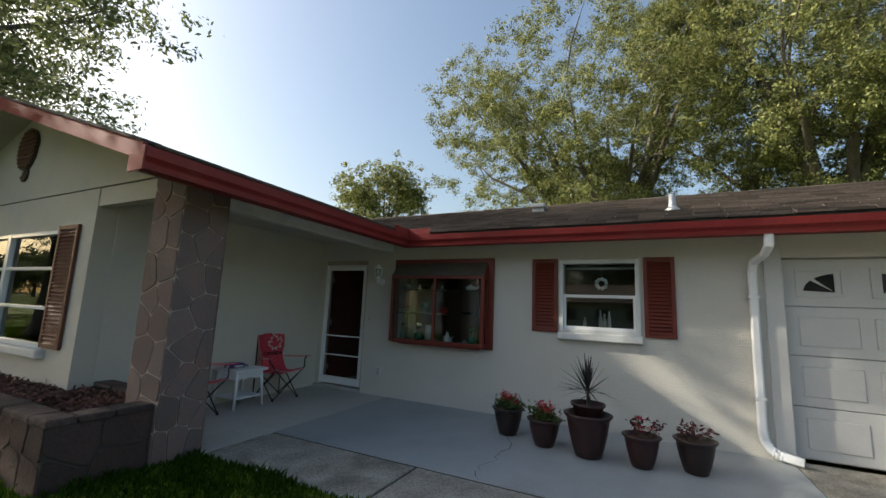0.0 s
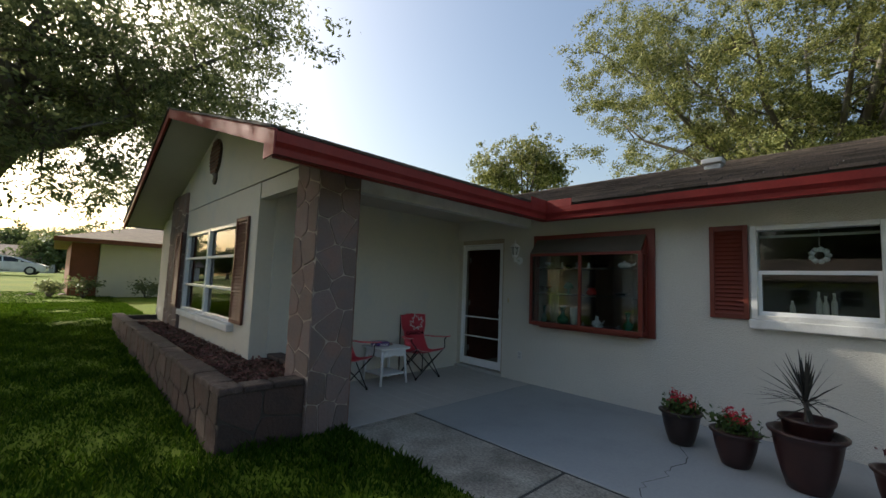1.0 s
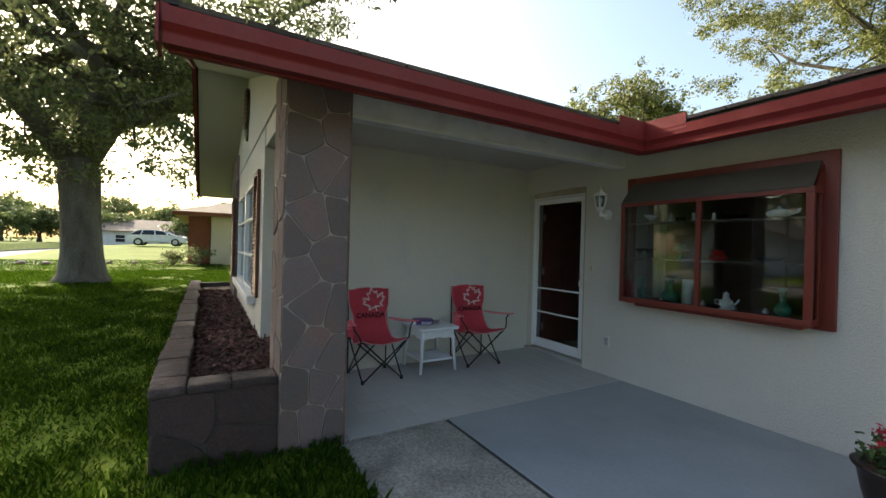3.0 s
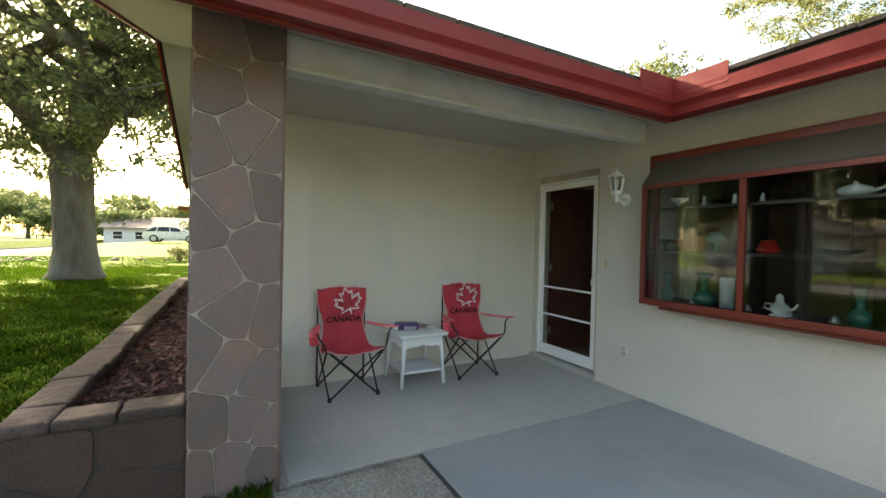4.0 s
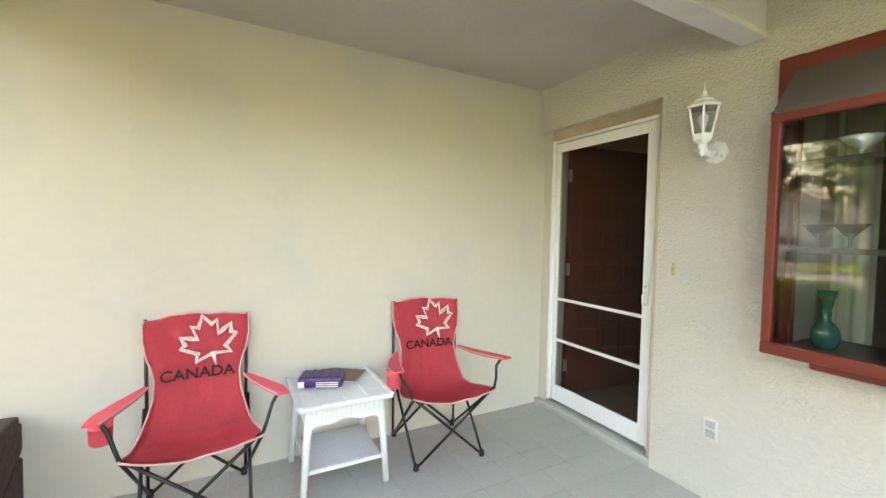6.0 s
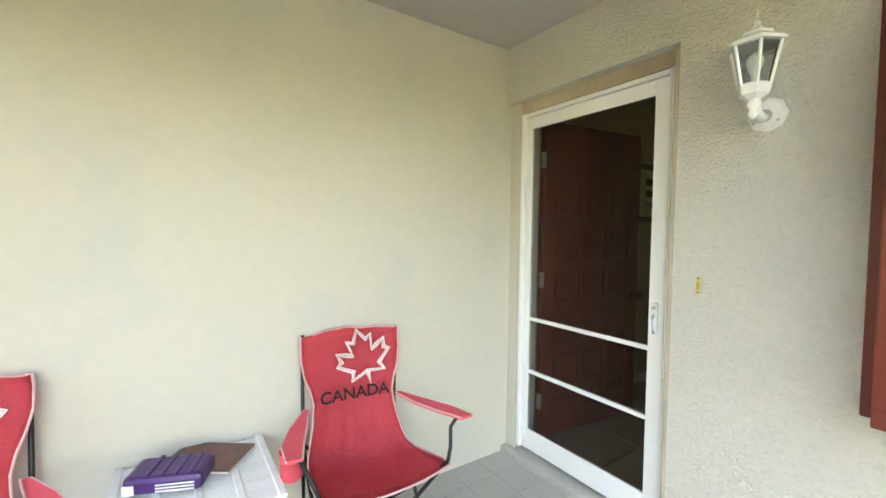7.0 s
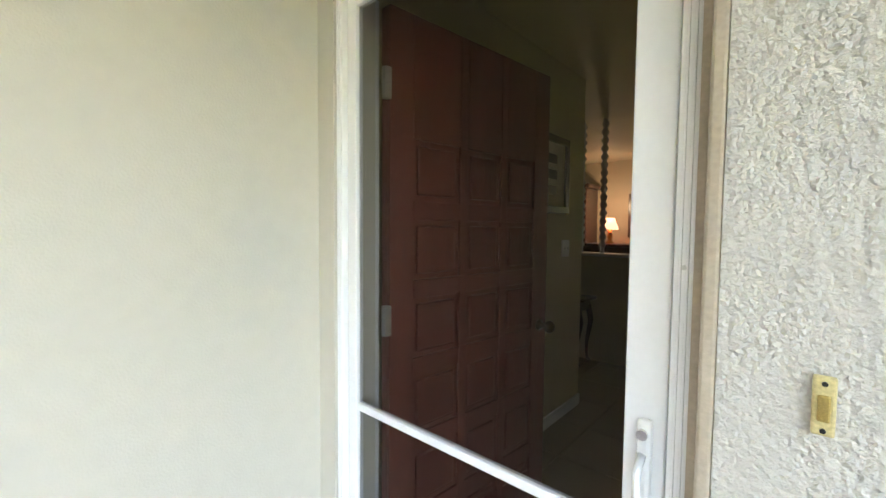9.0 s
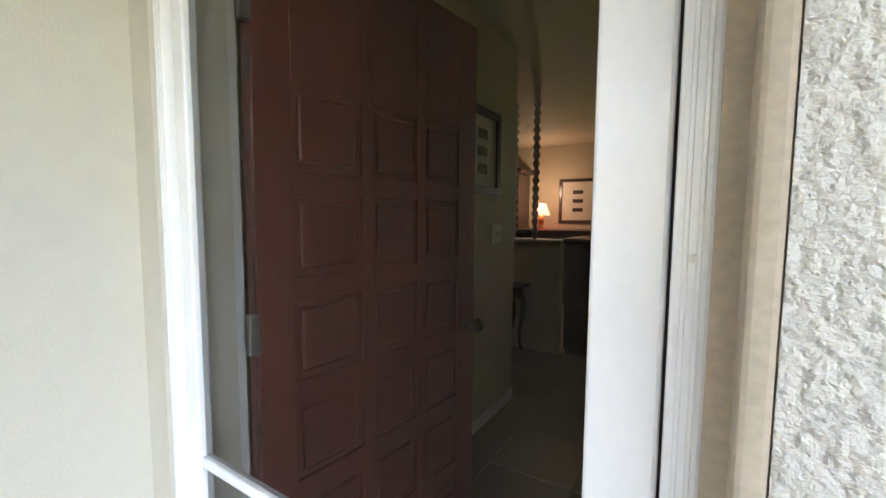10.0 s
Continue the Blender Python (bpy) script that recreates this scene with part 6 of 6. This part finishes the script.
# ---- neighbours and street ----
def car(at, rz, label):
    t = thing("parked_car", at, label, "car", "", rz)
    L, W = 4.6, 0.92
    lower = [(-2.3, 0.35), (-2.32, 0.75), (-2.2, 0.98), (-1.2, 1.02), (1.0, 1.02), (1.9, 0.92), (2.25, 0.78), (2.32, 0.55), (2.28, 0.32)]
    bm = prism(bmesh.new(), lower, "y", -W, W)
    bmesh.ops.bevel(bm, geom=[e for e in bm.edges], offset=0.07, segments=2, affect="EDGES")
    body = part("body", bm, M_CARPAINT, t, "white painted body", smooth=False)
    bm = bmesh.new()
    base = [(-2.08, 1.0), (1.28, 1.0), (0.38, 1.38), (-1.30, 1.43)]
    va = [[bm.verts.new((x, s * (W - 0.04 if z < 1.2 else W - 0.22), z)) for x, z in base] for s in (-1, 1)]
    for k in range(4):
        bm.faces.new((va[0][k], va[0][(k + 1) % 4], va[1][(k + 1) % 4], va[1][k]))
    bm.faces.new(va[0])
    bm.faces.new(va[1])
    part("glazing", bm, M_CARGLASS, t, "dark car windows")
    part("roof", prism(bmesh.new(), [(-1.82, 1.33), (-1.30, 1.405), (-0.4, 1.43), (0.40, 1.36), (0.44, 1.385), (0.1, 1.45), (-0.5, 1.49), (-1.2, 1.47), (-1.80, 1.38)], "y", -W + 0.19, W - 0.19), M_CARPAINT, t)
    for s in (-1, 1):
        for xa, xb in (((1.30, 0.98), (0.38, 1.39)), ((-0.15, 1.0), (-0.22, 1.41)), ((-1.25, 1.0), (-1.12, 1.41)), ((-2.12, 0.98), (-1.62, 1.38))):
            part("pillar", tube(bmesh.new(), [(xa[0], s * (W - 0.03), xa[1]), (xb[0], s * (W - 0.2), xb[1])], 0.045, 6), M_CARPAINT, t)
        part("headlight", boxbm(2.14, 2.31, s * 0.78 - 0.12, s * 0.78 + 0.12, 0.68, 0.80, bevel=0.03), M_GLASSY, t, "clear headlight")
        part("mirror", boxbm(0.72, 0.86, s * 1.0 - 0.09, s * 1.0 + 0.09, 1.02, 1.15, bevel=0.03), M_CARPAINT, t)
        for x in (-1.42, 1.42):
            wh = part("wheel", lathe(bmesh.new(), [(0.20, -0.11), (0.34, -0.11), (0.355, -0.06), (0.355, 0.06), (0.34, 0.11), (0.20, 0.11)], n=22), M_RUBBER, t, "black tyre", smooth=True)
            wh.matrix_basis = pose(x, s * 0.83, 0.355, 90, 0, 0)
            part("rim", lathe(bmesh.new(), [(0.21, -0.115), (0.17, -0.09), (0.05, -0.12), (0.04, 0.12), (0.17, 0.09), (0.21, 0.115)], n=14), M_STEEL, wh)
    part("grille", boxbm(2.27, 2.335, -0.5, 0.5, 0.55, 0.74, bevel=0.02), M_IRON, t)
    return t


M_GLASSY = material("clear_lens", (0.6, 0.6, 0.62), None, 5, 0.08)
car((-42.0, -7.85, 0.86), 84, "white sport utility car parked by a neighbouring lawn")
setting("opposite_drive", boxbm(-14.2, -7.0, -31.0, -21.4, -0.3, 0.09), M_CONCRETE, "pale concrete drive across the street", "driveway")
car((-10.6, -27.6, 0.09), 150, "white sport utility car parked on the opposite drive")


def gable_house(at, rz, w, d, eave, ridge, label, wall=None, garage=True, front_gable=False):
    t = thing("neighbour_house", at, label, "house", "houses across the street", rz)
    part("wall", boxbm(-w / 2, w / 2, 0, d, -0.3, eave), wall or M_NEIGHWALL, t)
    bm = bmesh.new()
    if front_gable:
        prism(bm, [(-w / 2 - 0.5, eave - 0.05), (0, ridge), (w / 2 + 0.5, eave - 0.05), (w / 2 + 0.5, eave - 0.2), (0, ridge - 0.16), (-w / 2 - 0.5, eave - 0.2)], "y", -0.6, d + 0.5)
        part("gable", prism(bmesh.new(), [(-w / 2, eave), (w / 2, eave), (0, ridge - 0.2)], "y", 0.0, 0.1), wall or M_NEIGHWALL, t)
    else:
        prism(bm, [(-0.6, eave - 0.05), (d / 2, ridge), (d + 0.6, eave - 0.05), (d + 0.6, eave - 0.2), (d / 2, ridge - 0.16), (-0.6, eave - 0.2)], "x", -w / 2 - 0.5, w / 2 + 0.5)
    part("roof", bm, M_NEIGHROOF, t, "brown shingle roof")
    x = -w / 2 + 1.0
    if garage:
        part("garage_door", boxbm(-w / 2 + 0.6, -w / 2 + 3.2, -0.05, 0.02, 0.0, 2.1), M_WHITE, t)
        x += 3.2
    while x + 1.2 < w / 2:
        win = part("window", boxbm(x, x + 1.2, -0.05, 0.03, 0.95, 2.1, bevel=0.01), M_WHITE, t)
        part("pane", boxbm(x + 0.07, x + 1.13, -0.06, -0.045, 1.02, 1.5), M_CARGLASS, win)
        part("pane", boxbm(x + 0.07, x + 1.13, -0.06, -0.045, 1.56, 2.03), M_CARGLASS, win)
        x += 2.6
    return t


gable_house((-11.5, -31.0, -0.1), 180, 7.5, 9, 2.7, 4.6, "white gabled house on the opposite side of the street", M_WHITEMAT, True, True)
gable_house((1.5, -33.0, -0.05), 180, 14, 9, 2.7, 4.5, "long white house on the opposite side of the street", M_WHITEMAT, False)
gable_house((17.0, -34.0, -0.05), 180, 15, 9, 2.7, 4.5, "cream house on the opposite side of the street", None, True)
gable_house((-70.0, -12.0, -0.05), 90, 14, 9, 2.7, 4.5, "far pale house at the bend of the street", M_WHITEMAT, False)

# the house next door
nh = thing("neighbour_house", (-18.1, -3.82, 0.24), "cream stucco house next door with a brown hip roof", "house")
part("wall", boxbm(-9.0, 0.0, 0.0, 11.0, -0.3, 2.55), M_NEIGHWALL, nh)
part("entry_wall", boxbm(-8.0, -0.25, -0.95, -0.02, -0.3, 2.5), M_NEIGHBROWN, nh, "brown-red entry wall")
bm = bmesh.new()
o = [(0.7, -1.5), (0.7, 11.7), (-9.7, 11.7), (-9.7, -1.5)]
i_ = [(-4.5, 3.7), (-4.5, 6.5)]
lo = [bm.verts.new((x, y, 2.52)) for x, y in o]
lb = [bm.verts.new((x, y, 2.36)) for x, y in o]
hi = [bm.verts.new((x, y, 4.1)) for x, y in i_]
bm.faces.new((lo[0], lo[1], hi[1], hi[0]))
bm.faces.new((lo[1], lo[2], hi[1]))
bm.faces.new((lo[2], lo[3], hi[0], hi[1]))
bm.faces.new((lo[3], lo[0], hi[0]))
bm.faces.new(lb)
for k in range(4):
    bm.faces.new((lo[k], lo[(k + 1) % 4], lb[(k + 1) % 4], lb[k]))
part("roof", bm, M_NEIGHROOF, nh, "brown shingle hip roof")
part("fascia", boxbm(0.68, 0.74, -1.54, 11.7, 2.34, 2.52), M_NEIGHBROWN, nh)
setting("neighbour_drive", boxbm(-22.5, -18.6, -13.9, -4.6, 0.0, 0.285), M_CONCRETE, "pale concrete drive of the house next door", "driveway")
rs2 = random.Random(8)
for k in range(9):
    x, y = -18.4 + rs2.uniform(-0.3, 0.3), -12.5 + k * 0.95
    o = thing("edging_stone", (x, y, 0.285), "rough brown edging stone beside the drive", "stone", "edging stones", rs2.uniform(0, 180))
    bm = bmesh.new()
    bmesh.ops.create_icosphere(bm, subdivisions=2, radius=0.17)
    for v in bm.verts:
        v.co *= 1 + 0.35 * noise.noise(v.co * 5 + Vector((k, 0, 0)))
        v.co.z = max(v.co.z * 0.7, -0.04) + 0.03
    part("rock", bm, M_STONE, o)
for k, (x, y, r, h) in enumerate(((-16.8, -2.2, 0.6, 0.8), (-17.0, -4.3, 0.55, 0.9), (-17.6, -5.3, 0.45, 0.7))):
    t = thing("garden_shrub", (x, y, 0.25), "dark leafy shrub against the house next door", "shrub", "shrubs next door")
    rng = np.random.default_rng(60 + k)
    bm = bmesh.new()
    cs = []
    for i in range(9):
        a = 2 * math.pi * i / 9
        e = (r * 0.6 * math.cos(a), r * 0.6 * math.sin(a), h * (0.4 + 0.4 * rng.random()))
        tube(bm, [(0, 0, 0), e], [0.02, 0.006], 5)
        cs.append(e)
    part("stems", bm, M_BARK, t)
    quads_object("foliage", leaves_at(cs, r * 0.3, 60, 0.07, rng), M_LEAF_FRONT, t)


# ---- trees ----
def oak(name, label, base, trunk_r, fork, centre, radii, limbs, clumps, per, leaf, mat, seed, spread=0.5, lean=(0, 0), low=-0.5, group="", main=()):
    rng, r = np.random.default_rng(seed), random.Random(seed)
    t = thing(name, base, label, "tree", group)
    bx, by, bz = base
    bm = bmesh.new()
    f = Vector((lean[0], lean[1], fork))
    tube(bm, [(0, 0, -0.3), (0, 0, 0.0), (0, 0, 0.25), (f.x * 0.1, f.y * 0.1, 0.8), (f.x * 0.4, f.y * 0.4, fork * 0.5), (f.x * 0.8, f.y * 0.8, fork * 0.85), f],
         [trunk_r * 1.9, trunk_r * 1.65, trunk_r * 1.25, trunk_r * 1.05, trunk_r * 0.98, trunk_r * 1.05, trunk_r * 0.9], 16)
    c = Vector(centre) - Vector(base)
    ends = []
    for i in range(limbs):
        a = 2 * math.pi * (i + r.uniform(-0.25, 0.25)) / limbs
        el = r.uniform(0.45, 0.95) if i < 3 else r.uniform(-0.15, 0.95)
        tip = c + Vector((math.cos(a) * math.cos(el) * radii[0], math.sin(a) * math.cos(el) * radii[1], math.sin(el) * radii[2])) * r.uniform(0.72, 0.92)
        s = f - Vector((0, 0, r.uniform(0.0, 0.25) * fork))
        if i < len(main):
            tip = Vector(main[i])
            s = f - Vector((0, 0, 0.3))
        mid = s.lerp(tip, 0.45) + Vector((r.uniform(-0.6, 0.6), r.uniform(-0.6, 0.6), r.uniform(0.4, 1.4) + (1.6 if i < 3 else 0.3)))
        pts = [s]
        for k in (0.2, 0.4, 0.6, 0.8, 1.0):
            p = s * (1 - k) ** 2 + mid * 2 * k * (1 - k) + tip * k ** 2
            pts.append(p + Vector((r.uniform(-1, 1), r.uniform(-1, 1), r.uniform(-1, 1))) * 0.05 * radii[0] * k)
        if main and i >= len(main):
            g = Vector(main[i % len(main)])
            s = f.lerp(g, r.uniform(0.22, 0.45)) + Vector((0, 0, 0.4))
            pts[0] = s
            pts[1] = s.lerp(tip, 0.2) + Vector((0, 0, 0.4))
        r0 = trunk_r * (0.72 if i < 3 else r.uniform(0.36, 0.55))
        tube(bm, pts, [r0, r0 * 0.85, r0 * 0.62, r0 * 0.42, r0 * 0.25, r0 * 0.08], 8)
        ends.append(pts[-1])
        for k in range(2, 6):
            for _ in range(2):
                q = pts[k - 1].lerp(pts[k], r.random())
                e = q + Vector((r.gauss(0, 1), r.gauss(0, 1), r.gauss(0.25, 0.6))).normalized() * radii[0] * r.uniform(0.18, 0.36)
                m2 = q.lerp(e, 0.5) + Vector((r.uniform(-0.2, 0.2), r.uniform(-0.2, 0.2), r.uniform(-0.1, 0.25)))
                tube(bm, [q, m2, e], [r0 * 0.28 * (1.15 - k * 0.14), r0 * 0.16, r0 * 0.03], 5)
                ends += [e, m2]
    part("trunk", bm, M_BARK, t, "grey-brown furrowed bark", smooth=True)
    pts = []
    while len(pts) < clumps:
        if r.random() < 0.62:
            e = r.choice(ends)
            p = e + Vector((r.gauss(0, 0.07), r.gauss(0, 0.07), r.gauss(0, 0.05))) * radii[0]
        else:
            d = Vector((r.gauss(0, 1), r.gauss(0, 1), r.gauss(0.2, 0.9))).normalized()
            k = r.uniform(0.70, 1.0) * (0.88 + 0.22 * noise.noise(d * 2.2 + Vector((seed, 0, 0))))
            p = c + Vector((d.x * radii[0], d.y * radii[1], d.z * radii[2])) * k
        if (p.z - c.z) / radii[2] < low:
            continue
        pts.append(tuple(p))
    # each clump is a spray of several twigs
    c2 = np.repeat(np.array(pts), 5, axis=0) + rng.normal(size=(len(pts) * 5, 3)) * spread * [1.1, 1.1, 0.7]
    crown = quads_object("crown", clump_leaves(c2, spread * 0.44, max(per // 5, 1), leaf, rng), mat, t)
    tagged(crown, "dense small oak leaves with gaps of sky")
    return t


# leaf colours carry shade in the front crown, sunlight in those behind
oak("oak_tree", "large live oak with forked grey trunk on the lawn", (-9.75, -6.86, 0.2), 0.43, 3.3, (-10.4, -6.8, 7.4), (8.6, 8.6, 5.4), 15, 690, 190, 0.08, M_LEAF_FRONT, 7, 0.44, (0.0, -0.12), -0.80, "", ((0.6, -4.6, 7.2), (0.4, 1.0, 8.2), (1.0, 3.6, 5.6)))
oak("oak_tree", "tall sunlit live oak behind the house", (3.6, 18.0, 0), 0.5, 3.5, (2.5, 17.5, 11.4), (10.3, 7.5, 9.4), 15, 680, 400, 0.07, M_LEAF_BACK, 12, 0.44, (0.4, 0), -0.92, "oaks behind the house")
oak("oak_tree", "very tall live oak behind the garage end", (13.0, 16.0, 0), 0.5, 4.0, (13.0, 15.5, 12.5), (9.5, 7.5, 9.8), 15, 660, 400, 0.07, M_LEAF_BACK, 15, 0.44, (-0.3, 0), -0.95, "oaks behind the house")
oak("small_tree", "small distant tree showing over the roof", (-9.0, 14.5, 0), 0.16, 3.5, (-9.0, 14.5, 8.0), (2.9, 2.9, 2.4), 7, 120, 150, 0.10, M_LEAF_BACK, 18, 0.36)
for i, (x, y, h, rr) in enumerate(((-78, 4, 8, 6), (-84, -10, 7, 6), (-92, -20, 9, 7), (-44, 13, 9, 5.5), (-95, -2, 9, 7), (-86, -32, 8, 6), (-100, -42, 10, 8), (-32, 19, 10, 5.5), (-76, -18, 4.5, 4.5), (-80, -26, 5, 5), (-72, -5, 4.5, 4.0), (-66, 8, 6, 4), (-22, -46, 12, 7), (-9, -48, 13, 8), (5, -46, 12, 7.5), (19, -48, 13, 8), (34, -45, 12, 7))):
    oak("distant_tree", "distant leafy tree beyond the neighbouring lawns", (x, y, 0.1 if x > -25 else 0.6), 0.25, h * 0.25, (x, y, h * 0.55 + (0 if x > -25 else 0.5)), (rr, rr, h * 0.42), 5, 90 if y > -44 else 190, 100, 0.26, M_LEAF_FAR, 40 + i, 0.75, (0, 0), -0.95, "distant trees")

# ---- the nearest shingles, one object each ----
for m in tabs_near:
    o = new("shingle", shingle_data)
    o.parent = house_roof
    o.matrix_basis = m

# ---- grass ----
rng = np.random.default_rng(9)
n = 240000
gx = 6.66 - 20.5 * rng.random(n) ** 1.35
gy = -3.175 - 9.0 * rng.random(n) ** 1.2
wide_x, wide_y = rng.uniform(-22, 6.66, 80000), -3.3 - 10.4 * rng.random(80000)
gx, gy = np.concatenate([gx, wide_x]), np.concatenate([gy, wide_y])
keep = ~((gx > -6.14) & (gx < 1.62) & (gy > -4.31)) & ~((gx < -6.1) & (gy > -3.3))
gx, gy = gx[keep], gy[keep]
n = len(gx)
gz = 0.045 + np.where(gx < 1.0, 0.30 * (1 - np.exp((np.minimum(gx, 1.0) - 1.0) / 9.0)), 0) - 0.012
tuft = 0.6 + 0.8 * (np.sin(gx * 5.1 + 1.3 * np.sin(gy * 3.7)) * np.sin(gy * 6.3 + gx) * 0.5 + 0.5)
h = rng.uniform(0.03, 0.075, n) * tuft
ang = rng.uniform(0, 2 * math.pi, n)
lean = rng.uniform(0.2, 0.9, n) * h
wd = rng.uniform(0.004, 0.008, n)
base = np.column_stack([gx, gy, gz])
side = np.column_stack([np.cos(ang), np.sin(ang), np.zeros(n)]) * wd[:, None]
tipv = np.column_stack([-np.sin(ang) * lean, np.cos(ang) * lean, h])
midv = tipv * [[0.35, 0.35, 0.62]]
blades = np.stack([base - side, base + side, base + midv + side * 0.8, base + tipv, base + midv - side * 0.8], axis=1)
tagged(quads_object("lawn_grass", blades, M_GRASS), "short broad-bladed green lawn grass", "grass", "", "stuff")
